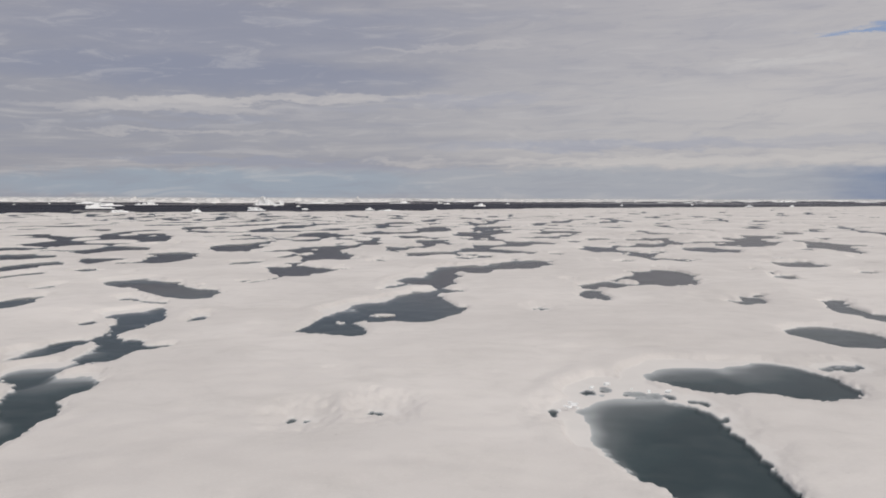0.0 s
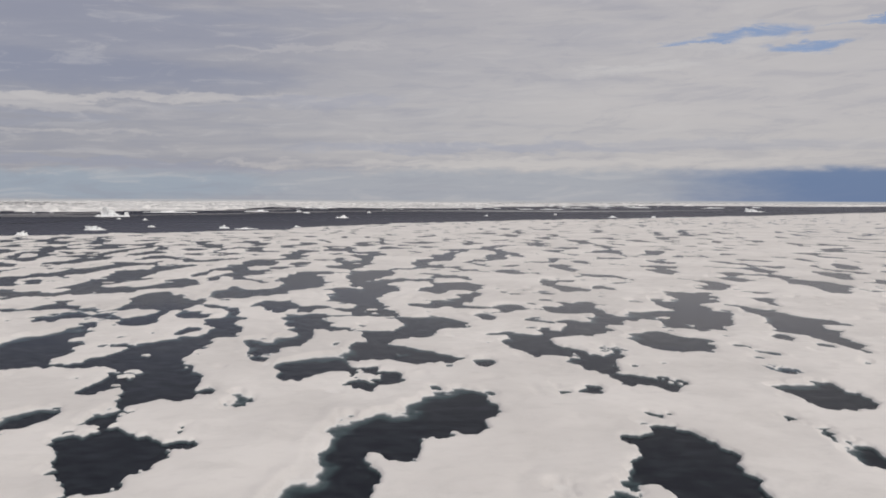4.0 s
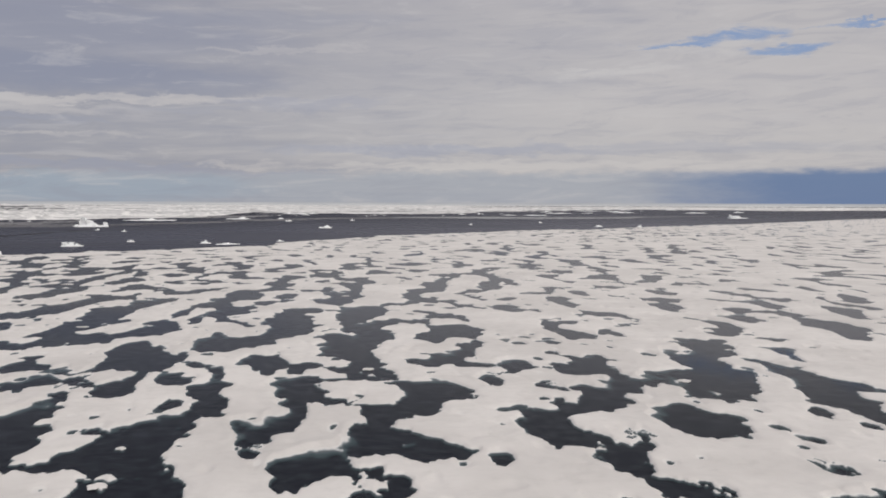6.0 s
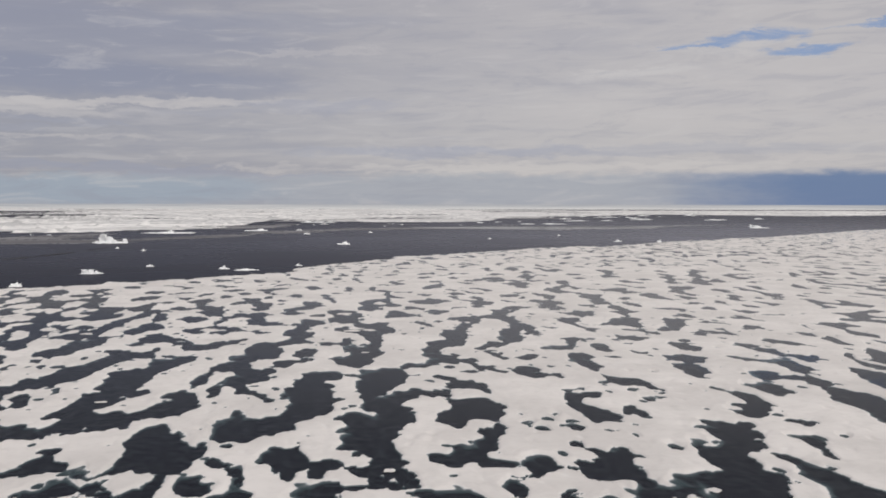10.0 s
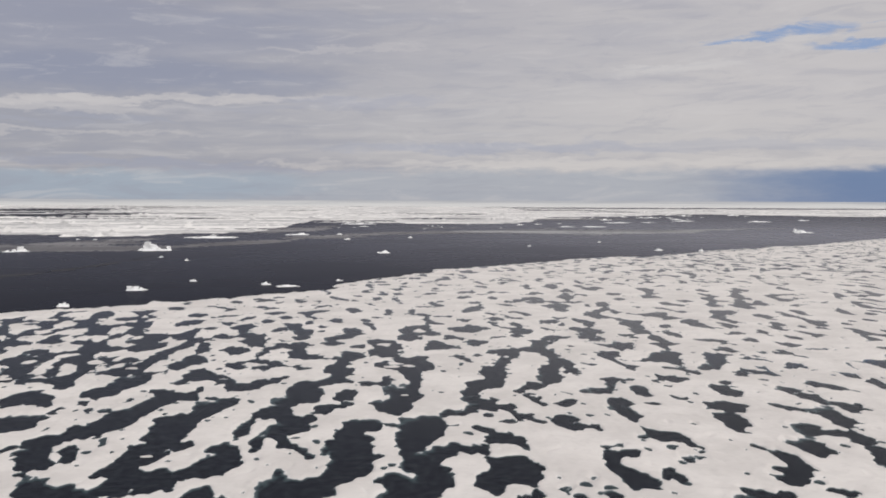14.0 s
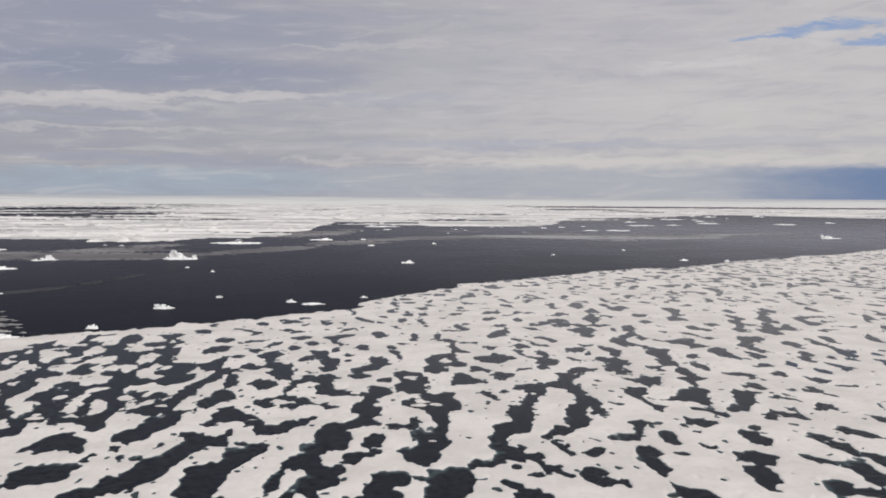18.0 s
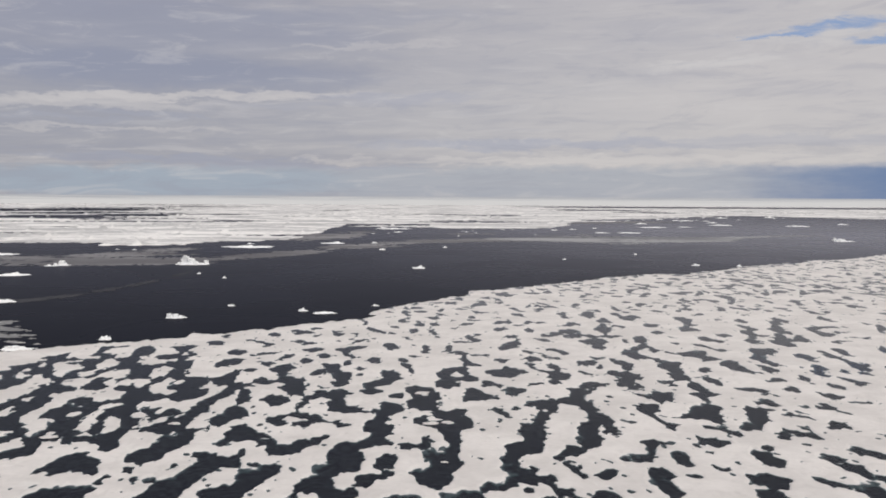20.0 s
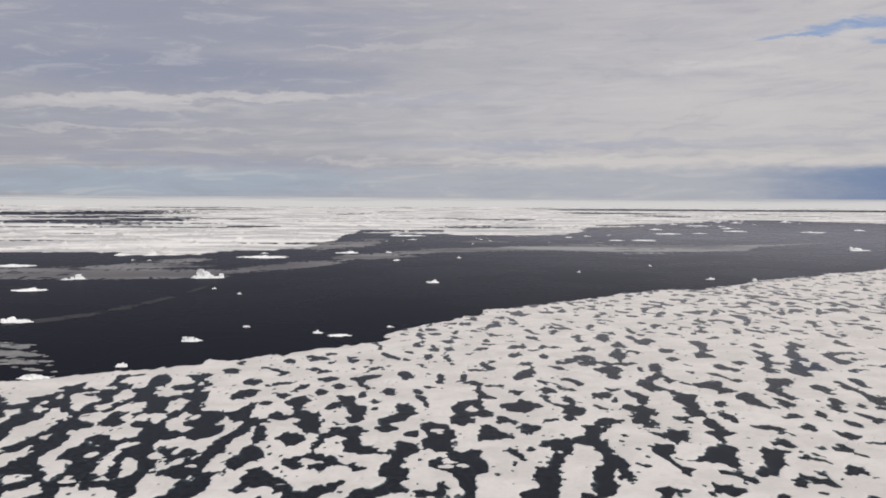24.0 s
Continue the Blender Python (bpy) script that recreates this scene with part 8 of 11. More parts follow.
pond((1.09, 301.3, 1.9), (1.53, 297.0, 1.6), (1.19, 293.8, 0.71), (0.21, 304.2, 0.71), (2.74, 303.7, 0.42), (1.41, 298.4, 1.7))
pond((20.34, 306.2, 0.96), (22.09, 306.2, 0.82), (23.19, 306.2, 0.71), (24.29, 305.7, 0.47), (19.46, 305.2, 0.58), (21.32, 306.2, 0.93), (18.79, 304.5, 0.33), (18.25, 303.5, 0.23), (24.96, 305.4, 0.23), (25.28, 305.4, 0.16), (23.97, 306.4, 0.33), (18.35, 304.0, 0.16), (18.03, 303.0, 0.12), (23.85, 305.0, 0.12))
pond((70.72, 305.9, 0.93), (70.6, 304.7, 0.93), (70.94, 307.4, 0.82), (71.49, 308.8, 0.37), (69.94, 303.5, 0.35), (70.72, 307.1, 0.82))
pond((-13.88, 309.8, 0.58), (-14.53, 309.8, 0.26), (-13.54, 310.8, 0.33), (-13.66, 308.3, 0.16), (-13.32, 311.3, 0.16), (-14.87, 310.0, 0.12))
pond((-22.89, 305.4, 1.2), (-25.75, 309.8, 1), (-24.33, 308.3, 0.78), (-21.57, 305.2, 0.89), (-27.41, 310.3, 0.71), (-20.37, 305.4, 0.58), (-28.06, 310.5, 0.58), (-19.38, 305.7, 0.35), (-23.55, 307.9, 0.58), (-26.75, 309.1, 0.42), (-26.75, 311.0, 0.47), (-25.09, 307.9, 0.35), (-23.78, 303.3, 0.23), (-19.71, 305.4, 0.35), (-18.82, 305.7, 0.16), (-24.66, 310.0, 0.33), (-22.02, 303.3, 0.23), (-28.72, 311.0, 0.16), (-18.5, 305.9, 0.12))
pond((7.13, 311.0, 0.48), (6.59, 311.5, 0.26), (7.47, 311.7, 0.33), (7.25, 309.8, 0.12), (6.91, 311.3, 0.42))
pond((146.0, 309.1, 1.1), (147.3, 310.3, 0.74), (144.4, 309.8, 0.58), (148.2, 311.3, 0.47), (145.2, 309.3, 0.82), (143.6, 310.0, 0.26), (148.7, 311.7, 0.26), (147.1, 308.6, 0.26), (149.0, 312.0, 0.16), (146.6, 311.3, 0.23))
pond((-49.3, 307.9, 2.2), (-47.97, 305.0, 1), (-50.5, 308.6, 1.4), (-49.3, 306.2, 1.6))
pond((38.04, 305.0, 0.94), (38.81, 308.3, 0.84), (39.15, 310.5, 0.58), (36.4, 303.7, 0.47), (35.19, 303.7, 0.47), (37.16, 304.0, 0.58), (38.38, 306.7, 0.89), (34.19, 303.5, 0.35), (35.74, 303.7, 0.47), (39.25, 312.2, 0.26), (34.63, 303.5, 0.35))
pond((-34.11, 304.5, 0.82), (-36.42, 307.6, 0.58), (-37.86, 309.6, 0.58), (-38.95, 311.0, 0.58), (-35.33, 306.2, 0.58), (-33.34, 304.2, 0.7), (-37.19, 308.6, 0.58), (-39.83, 311.7, 0.48), (-40.5, 312.2, 0.35), (-38.41, 310.3, 0.58), (-35.88, 306.9, 0.58), (-40.94, 312.5, 0.26), (-35.22, 303.3, 0.23), (-34.78, 305.7, 0.48), (-35.55, 303.3, 0.23), (-34.89, 303.3, 0.23), (-32.69, 303.3, 0.23), (-41.38, 312.7, 0.16), (-39.28, 312.2, 0.23), (-36.09, 303.0, 0.12), (-36.42, 303.0, 0.12), (-35.88, 303.0, 0.12), (-35.11, 304.7, 0.12))
pond((-10.47, 312.5, 0.35), (-10.35, 311.0, 0.23), (-10.47, 311.7, 0.26), (-10.25, 313.4, 0.16), (-10.35, 310.5, 0.16), (-10.47, 312.7, 0.35), (-10.35, 309.8, 0.12))
pond((-8.26, 309.6, 0.78), (-6.84, 311.3, 0.78), (-6.18, 312.0, 0.68), (-8.93, 307.6, 0.48), (-7.6, 310.3, 0.78), (-9.37, 305.9, 0.26), (-5.73, 311.7, 0.48), (-9.15, 306.7, 0.33), (-9.59, 305.0, 0.16), (-9.03, 308.8, 0.23))
pond((46.52, 310.3, 1.6), (47.94, 307.1, 0.78), (48.6, 305.7, 0.48), (46.19, 310.5, 1.5), (47.28, 308.3, 1.1), (47.28, 312.5, 0.68), (49.04, 305.0, 0.26))
pond((-3.97, 313.4, 0.26), (-3.53, 313.9, 0.23), (-3.21, 314.2, 0.12), (-4.41, 313.7, 0.12), (-3.09, 314.4, 0.12))
pond((96.9, 308.1, 2.1), (98.99, 305.7, 1.4), (96.78, 310.8, 1.7), (99.97, 304.7, 0.89), (95.35, 305.9, 0.82), (97.44, 313.7, 0.71))
pond((86.88, 313.7, 0.58), (87.44, 313.2, 0.35), (86.66, 314.9, 0.33), (87.88, 312.9, 0.23), (86.44, 312.9, 0.23), (88.09, 312.7, 0.12))
pond((5.93, 315.6, 0.7), (5.38, 315.8, 0.52), (6.59, 316.8, 0.35), (6.15, 315.4, 0.58), (4.94, 316.3, 0.23), (5.27, 314.6, 0.12))
pond((76.88, 309.8, 1.5), (75.56, 305.7, 1.4), (77.43, 314.6, 0.91), (73.91, 304.0, 0.58), (78.41, 316.1, 0.48), (76.22, 307.4, 1.4), (76.99, 311.5, 1.2), (73.35, 303.5, 0.33), (78.85, 316.8, 0.26), (74.56, 303.5, 0.35), (74.12, 305.2, 0.42))
pond((37.6, 316.1, 1.3), (39.25, 317.1, 0.7), (40.25, 317.5, 0.35), (38.38, 316.6, 1), (37.28, 313.7, 0.42), (37.06, 317.8, 0.58), (39.69, 317.1, 0.52))
pond((105.1, 316.3, 1.6), (104.8, 316.1, 1.6), (106.4, 314.4, 0.82), (105.8, 318.8, 0.7), (103.7, 313.7, 0.47), (103.9, 317.5, 0.82))
pond((26.16, 309.6, 1.6), (25.62, 315.6, 1.4), (25.84, 312.7, 1.5), (25.94, 318.5, 0.78), (26.38, 308.6, 1.4), (25.18, 316.6, 1.1))
pond((144.1, 320.9, 0.7), (145.3, 320.7, 0.47), (146.0, 320.7, 0.35), (143.4, 320.2, 0.35), (144.6, 320.9, 0.59), (146.5, 320.4, 0.23), (146.8, 320.4, 0.23), (143.1, 319.7, 0.23), (143.8, 322.4, 0.23), (147.2, 320.2, 0.12), (145.6, 320.0, 0.12), (145.6, 321.4, 0.12))
pond((-48.42, 320.4, 0.93), (-47.86, 318.5, 0.58), (-49.08, 320.9, 0.58), (-48.08, 321.9, 0.47), (-47.53, 317.8, 0.35), (-48.3, 319.5, 0.78))
pond((-21.47, 320.9, 0.68), (-20.91, 322.1, 0.37), (-22.34, 320.7, 0.26), (-20.69, 322.9, 0.26), (-21.13, 319.5, 0.16), (-21.91, 320.9, 0.48), (-20.47, 323.4, 0.16))
pond((28.25, 321.2, 0.68), (27.59, 322.6, 0.37), (29.13, 320.9, 0.35), (27.27, 323.1, 0.26), (28.25, 320.9, 0.68), (27.81, 322.1, 0.48), (27.04, 323.6, 0.16), (29.57, 320.9, 0.16), (27.93, 319.5, 0.12))
pond((-9.69, 324.6, 0.58), (-9.59, 321.4, 0.58), (-9.59, 319.5, 0.47), (-9.69, 323.1, 0.58), (-10.03, 325.5, 0.35), (-10.25, 326.5, 0.16), (-9.47, 320.0, 0.47), (-9.15, 318.8, 0.12))
pond((86.22, 324.1, 1.2), (85.34, 323.1, 1.1), (86.66, 326.5, 0.47), (84.69, 320.9, 0.35), (87.22, 323.1, 0.42))
pond((-34.44, 323.8, 1.2), (-33.78, 322.1, 0.96), (-34.67, 326.7, 0.68), (-34.67, 324.6, 1.1), (-33.34, 320.4, 0.37), (-34.67, 328.4, 0.26))
pond((-14.65, 323.6, 1.5), (-15.75, 328.7, 0.99), (-14.43, 329.6, 0.58), (-14.75, 322.1, 1.2), (-15.63, 325.8, 0.82), (-13.44, 324.8, 0.58), (-13.76, 330.1, 0.35), (-16.62, 330.1, 0.35), (-14.31, 319.5, 0.26), (-13.32, 330.4, 0.23))
pond((45.53, 328.4, 1.3), (46.41, 331.1, 1), (44.87, 327.2, 0.82), (47.06, 331.8, 0.58), (45.85, 329.4, 1.2))
pond((-26.53, 327.7, 2.2), (-28.17, 331.1, 1.6), (-24.55, 327.0, 1.4), (-23.44, 325.3, 0.68), (-29.5, 332.3, 0.58), (-27.41, 323.8, 0.58))
pond((8.9, 330.1, 1.3), (8.56, 327.0, 0.82), (9.56, 332.8, 0.58), (8.24, 324.8, 0.35), (8.9, 329.2, 1.2), (8.78, 330.4, 1.3), (9.88, 334.0, 0.23))
pond((36.62, 332.1, 1.4), (37.82, 333.3, 1.2), (35.74, 330.4, 1.2), (38.71, 335.5, 0.42))
pond((-2.98, 331.8, 1.4), (-4.19, 333.5, 1.3), (-1.56, 328.7, 1), (-0.46, 326.3, 0.78), (0.65, 324.8, 0.68), (-4.97, 335.9, 0.58), (-2.32, 330.4, 1.2), (1.41, 324.3, 0.47), (1.97, 323.8, 0.35), (2.52, 323.6, 0.23), (-0.01, 324.3, 0.26), (-1.34, 326.3, 0.26))
pond((14.62, 327.2, 1), (14.62, 331.3, 0.82), (14.94, 323.4, 0.82), (14.62, 334.2, 0.68), (15.06, 320.7, 0.58), (14.62, 336.2, 0.58), (15.16, 318.8, 0.42), (15.28, 317.8, 0.35), (14.28, 329.4, 0.58), (14.94, 329.6, 0.58), (14.28, 324.8, 0.35), (15.28, 325.0, 0.42), (15.28, 316.1, 0.23), (15.06, 333.0, 0.33), (14.06, 332.8, 0.23), (14.4, 337.6, 0.16), (15.28, 316.8, 0.23), (15.5, 321.7, 0.23))
pond((-22.78, 335.9, 0.99), (-21.47, 335.7, 0.59), (-20.69, 335.7, 0.35), (-23.67, 336.2, 0.42), (-22.12, 335.7, 0.82), (-23, 334.2, 0.35), (-20.25, 335.5, 0.16))
pond((22.21, 335.0, 0.58), (22.97, 336.2, 0.42), (23.53, 337.1, 0.26), (21.54, 335.0, 0.26), (22.53, 335.5, 0.49), (23.85, 337.6, 0.16), (23.09, 336.4, 0.37), (24.07, 338.1, 0.12), (22.09, 333.5, 0.12))
pond((138.3, 319.2, 2.4), (139.1, 329.9, 1.6), (142.4, 333.0, 1.4), (136.4, 315.4, 1.3), (138.4, 324.1, 1.6), (149.9, 332.8, 0.94), (147.2, 332.3, 0.93), (144.7, 332.1, 0.93), (140.8, 331.1, 1.4), (148.6, 332.8, 0.93), (145.8, 332.3, 0.93), (151.2, 333.5, 0.68), (143.4, 336.7, 0.63), (135.3, 312.9, 0.58), (152.1, 334.2, 0.47), (140.5, 316.8, 0.59), (137.7, 332.1, 0.47), (143.8, 331.3, 0.58), (143.8, 337.9, 0.37), (152.8, 334.7, 0.26), (137.7, 327.5, 0.37), (135.8, 318.0, 0.42), (142.7, 336.2, 0.37), (150.8, 331.8, 0.26), (143.5, 335.2, 0.37), (134.7, 311.7, 0.16))
pond((-13.22, 337.6, 0.52), (-12.66, 338.8, 0.26), (-13.76, 337.9, 0.26), (-13.1, 337.9, 0.48), (-13.1, 336.7, 0.23), (-12.34, 339.3, 0.12))
pond((3.28, 339.8, 1), (2.96, 339.6, 1), (3.94, 338.4, 0.47), (2.07, 340.8, 0.35), (3.94, 341.5, 0.35))
pond((89.09, 339.6, 1.6), (87.22, 338.6, 1.4), (90.62, 340.8, 1), (91.62, 341.7, 0.58), (87.99, 339.1, 1.5), (89.41, 339.6, 1.6))
pond((77.87, 337.6, 1.3), (76.54, 339.8, 0.82), (78.97, 335.7, 0.71), (75.78, 341.3, 0.47), (78.31, 337.4, 1.2), (75.22, 342.0, 0.26), (79.52, 334.5, 0.35), (76.54, 337.6, 0.23), (77.43, 340.3, 0.26))
pond((43.54, 341.5, 1), (45.09, 341.7, 0.58), (42.88, 342.7, 0.58), (45.75, 341.7, 0.35), (44.21, 341.5, 0.78), (46.29, 342.0, 0.23), (42.56, 341.5, 0.23))
pond((164.0, 341.3, 0.75), (163.4, 339.3, 0.47), (163.7, 343.4, 0.35), (163.1, 338.1, 0.23), (163.8, 340.5, 0.7), (163.9, 342.0, 0.63), (164.5, 341.0, 0.37))
pond((27.49, 345.4, 1.2), (26.5, 343.4, 1.1), (28.25, 345.9, 0.82), (25.5, 343.0, 0.58), (29.03, 346.1, 0.42), (27.49, 347.1, 0.58))
pond((16.27, 344.6, 1.4), (16.04, 345.4, 1.4), (17.59, 343.9, 0.58), (16.16, 342.2, 0.52))
pond((63.9, 344.6, 1.7), (62.03, 342.2, 1), (64.34, 345.6, 1.6), (60.81, 340.5, 0.59), (56.85, 337.4, 0.47), (65.77, 346.8, 0.58), (57.74, 337.9, 0.37), (58.4, 338.4, 0.35), (60.16, 339.6, 0.35), (59.06, 338.8, 0.33), (59.5, 339.1, 0.26), (63.12, 341.3, 0.35), (62.13, 344.9, 0.26), (63.68, 348.8, 0.26), (57.29, 337.9, 0.35), (61.47, 340.0, 0.23), (60.93, 342.0, 0.26))
pond((51.69, 347.8, 0.7), (52.46, 348.3, 0.58), (53.34, 348.8, 0.35), (51.03, 348.5, 0.33), (53.78, 349.0, 0.26), (54.1, 349.2, 0.23), (51.47, 346.8, 0.37), (54.44, 349.5, 0.12), (53.12, 347.8, 0.12), (50.69, 348.8, 0.12))
pond((11.87, 344.6, 1.8), (11.87, 349.0, 0.89), (11.87, 351.2, 0.37), (10.66, 342.0, 0.42), (11.87, 345.9, 1.6))
pond((49.38, 349.5, 1.3), (48.28, 346.3, 0.68), (50.25, 351.7, 0.58), (47.72, 344.6, 0.37), (48.72, 347.6, 0.91), (47.5, 344.2, 0.33), (50.69, 352.4, 0.26))
pond((23.31, 353.8, 0.48), (23.19, 352.4, 0.26), (23.63, 354.6, 0.33), (23.09, 351.7, 0.16), (23.19, 353.1, 0.37), (23.85, 355.1, 0.16), (23.09, 354.1, 0.35), (23.09, 350.9, 0.12))
pond((116.4, 353.1, 0.63), (117.0, 352.6, 0.35), (115.8, 352.1, 0.26), (116.3, 354.6, 0.26), (115.5, 351.7, 0.12), (117.5, 352.4, 0.12))
pond((123.5, 348.5, 1.9), (123.7, 351.2, 1.8), (124.8, 353.6, 0.82), (122.4, 346.3, 0.89), (124.4, 345.6, 0.82), (123.4, 351.7, 1.5))
pond((30.24, 354.6, 0.85), (31.34, 354.8, 0.68), (32.32, 354.8, 0.58), (33.31, 355.1, 0.35), (29.57, 355.8, 0.35), (33.97, 355.1, 0.23), (29.91, 353.1, 0.35), (34.31, 355.1, 0.23), (30.9, 353.4, 0.23), (32.88, 354.3, 0.23), (33.75, 354.8, 0.23), (31.88, 353.6, 0.12), (34.63, 355.1, 0.12))
pond((39.03, 348.5, 1.6), (41.46, 350.0, 1.4), (37.72, 346.8, 1.1), (40.25, 349.2, 1.5), (41.78, 350.2, 1.4), (42.56, 353.6, 0.35), (42.66, 354.6, 0.35), (36.4, 346.3, 0.26), (42.78, 355.8, 0.23), (42.66, 352.6, 0.35))
pond((49.38, 318.8, 1.4), (55.97, 316.6, 1.8), (54.66, 325.3, 1.2), (52.9, 321.7, 1.2), (51.47, 319.0, 1.1), (55.97, 327.5, 1.5), (48.28, 317.5, 0.91), (53.78, 323.4, 1.2), (54.44, 314.2, 0.37), (52.68, 319.0, 0.42), (54.77, 319.7, 0.33), (50.59, 317.1, 0.37), (47.28, 317.3, 0.26))
pond((63.12, 306.7, 1.8), (59.94, 306.2, 1.6), (58.18, 307.4, 0.91), (61.47, 306.2, 1.6), (63.9, 304.7, 0.91))
pond((58.28, 317.5, 2.3), (59.16, 327.9, 2.1), (69.72, 329.4, 2.1), (61.59, 316.8, 1.3), (67.09, 315.4, 1.3), (57.19, 327.7, 1.8), (64.12, 315.6, 1.2), (64.22, 310.0, 1.1), (68.84, 324.1, 1.1), (69.18, 315.8, 0.96), (60.27, 321.9, 0.84), (65.32, 314.9, 1.2), (62.57, 308.1, 1), (62.91, 316.1, 1.3), (69.72, 334.2, 1), (60.71, 308.1, 0.82), (56.53, 314.2, 0.94), (58.94, 308.1, 0.7), (67.75, 319.0, 0.49), (68.41, 320.7, 0.49), (60.49, 324.3, 0.82), (57.62, 308.1, 0.58), (67.97, 326.5, 0.59), (64.88, 312.2, 0.74), (60.59, 319.0, 0.75), (60.27, 314.9, 0.58), (59.82, 308.1, 0.71), (56.19, 319.7, 0.7), (68.62, 333.5, 0.49), (68.29, 314.4, 0.58), (56.85, 308.3, 0.33), (61.47, 308.8, 0.58), (59.28, 322.1, 0.47))
pond((71.04, 333.5, 2.2), (70.06, 328.4, 1.6), (70.82, 316.3, 0.82), (71.71, 336.7, 1.5), (71.93, 316.3, 0.58), (72.91, 316.3, 0.35), (70.06, 316.1, 0.93), (70.06, 324.6, 0.37), (73.57, 316.3, 0.23), (71.71, 328.4, 0.26))
pond((75.66, 350.9, 2.4), (76.54, 354.6, 1.6), (74.02, 350.2, 1.7), (72.15, 339.6, 0.91), (72.91, 342.5, 0.58), (76.32, 351.9, 2.1), (73.35, 343.9, 0.47), (77.09, 358.2, 0.48), (73.69, 345.1, 0.35), (72.69, 341.3, 0.63), (71.27, 338.8, 0.49))
pond((-8.26, 358.0, 0.75), (-7.16, 344.4, 0.68), (-6.72, 347.3, 0.68), (-7.6, 355.5, 0.58), (-6.4, 349.2, 0.63), (-7.16, 353.8, 0.48), (-6.72, 352.4, 0.35), (-6.5, 350.9, 0.35), (-6.94, 345.9, 0.68), (-9.03, 358.9, 0.35), (-7.16, 342.5, 0.26), (-8.16, 356.3, 0.37), (-7.6, 357.0, 0.33), (-9.47, 359.4, 0.16), (-7.5, 343.0, 0.16), (-7.82, 343.4, 0.12), (-6.94, 343.0, 0.23), (-7.06, 349.0, 0.12), (-7.06, 355.1, 0.16))
pond((109.9, 305.7, 1.4), (108.2, 304.5, 0.82), (111.3, 304.5, 0.82), (107.5, 304.0, 0.49), (108.9, 305.0, 1))
pond((111.2, 309.8, 0.82), (110.2, 308.1, 0.78), (112.0, 312.2, 0.71), (112.0, 314.4, 0.35), (112.0, 315.4, 0.23), (109.4, 308.1, 0.26))
pond((120.3, 307.6, 2.3), (123.6, 305.7, 1.4), (118.0, 305.4, 1.2), (125.2, 305.2, 1.2), (116.7, 304.0, 0.58), (122.1, 306.2, 1.6), (112.1, 304.0, 0.42))
pond((114.1, 317.3, 1.9), (119.0, 331.6, 1.8), (125.9, 322.6, 2.5), (115.2, 324.1, 1.8), (120.4, 309.6, 1.9), (122.3, 315.6, 1.3), (119.2, 335.7, 1.6), (123.5, 318.5, 1.1), (116.6, 316.1, 0.89), (117.2, 327.2, 0.89), (112.6, 313.2, 1.1), (125.9, 328.2, 1.5), (121.4, 313.2, 1.5), (125.9, 309.8, 0.82), (117.9, 315.8, 0.58), (122.7, 308.1, 0.68), (113.8, 321.4, 1), (118.6, 308.1, 0.82), (118.7, 315.8, 0.42), (118.3, 327.7, 0.59), (124.5, 327.2, 0.63), (112.1, 310.8, 0.58), (116.3, 327.2, 0.63), (115.7, 315.1, 0.58), (115.5, 320.2, 0.63), (119.2, 315.8, 0.26), (124.7, 317.5, 0.35), (123.5, 308.1, 0.37), (117.5, 329.2, 0.58), (112.3, 315.6, 0.48), (122.3, 318.8, 0.26), (116.9, 325.0, 0.37))
pond((118.9, 338.8, 0.93), (118.6, 340.8, 0.35), (119.8, 338.8, 0.37), (118.6, 341.3, 0.26))
pond((127.0, 307.9, 1.2), (126.0, 304.0, 0.48), (126.0, 305.9, 0.42), (126.5, 303.3, 0.23))
pond((126.2, 325.0, 2.5), (129.6, 334.2, 1.6), (127.0, 310.3, 1.3), (127.8, 331.1, 1.6), (130.8, 336.7, 1.4), (126.7, 321.2, 1.8), (127.6, 312.2, 0.74), (128.1, 313.7, 0.35), (132.1, 338.1, 0.35))
pond((137.7, 349.2, 2.2), (133.7, 346.3, 1.6), (138.5, 355.8, 1.5), (132.1, 341.7, 1.1), (131.4, 339.1, 1.1), (137.5, 348.5, 2.2), (132.9, 343.9, 1.4), (135.3, 347.8, 1), (138.3, 359.2, 0.48), (139.4, 352.6, 0.58))
pond((105.1, 355.3, 2.4), (98.54, 331.3, 2.3), (102.2, 341.0, 1.4), (102.9, 347.6, 1.3), (96.46, 328.4, 1.4), (104.4, 353.6, 2.1), (100.4, 338.8, 0.91), (99.43, 336.4, 1), (102.5, 344.6, 1.2), (95.03, 326.3, 0.7), (106.6, 359.7, 0.82), (103.8, 340.5, 0.68), (102.1, 353.6, 0.47), (104.7, 340.5, 0.42), (100.5, 328.2, 0.42), (94.37, 325.3, 0.37), (102.7, 350.5, 0.59), (104.8, 360.6, 0.35), (105.6, 360.6, 0.35), (101.4, 338.1, 0.35), (100.7, 340.8, 0.48), (96.24, 331.6, 0.37), (97.66, 326.7, 0.35))
pond((155.3, 352.1, 1.4), (156.6, 357.0, 1.2), (154.9, 349.5, 1.3), (157.3, 359.2, 1.1), (156.0, 354.6, 1.3), (154.0, 347.8, 0.58))
pond((38.38, 361.1, 0.58), (39.03, 360.9, 0.47), (39.81, 360.9, 0.35), (38.27, 361.3, 0.58), (40.25, 360.6, 0.23), (38.04, 360.4, 0.33), (39.37, 361.1, 0.35), (40.69, 360.6, 0.12), (41.02, 360.6, 0.12), (40.47, 360.9, 0.12))
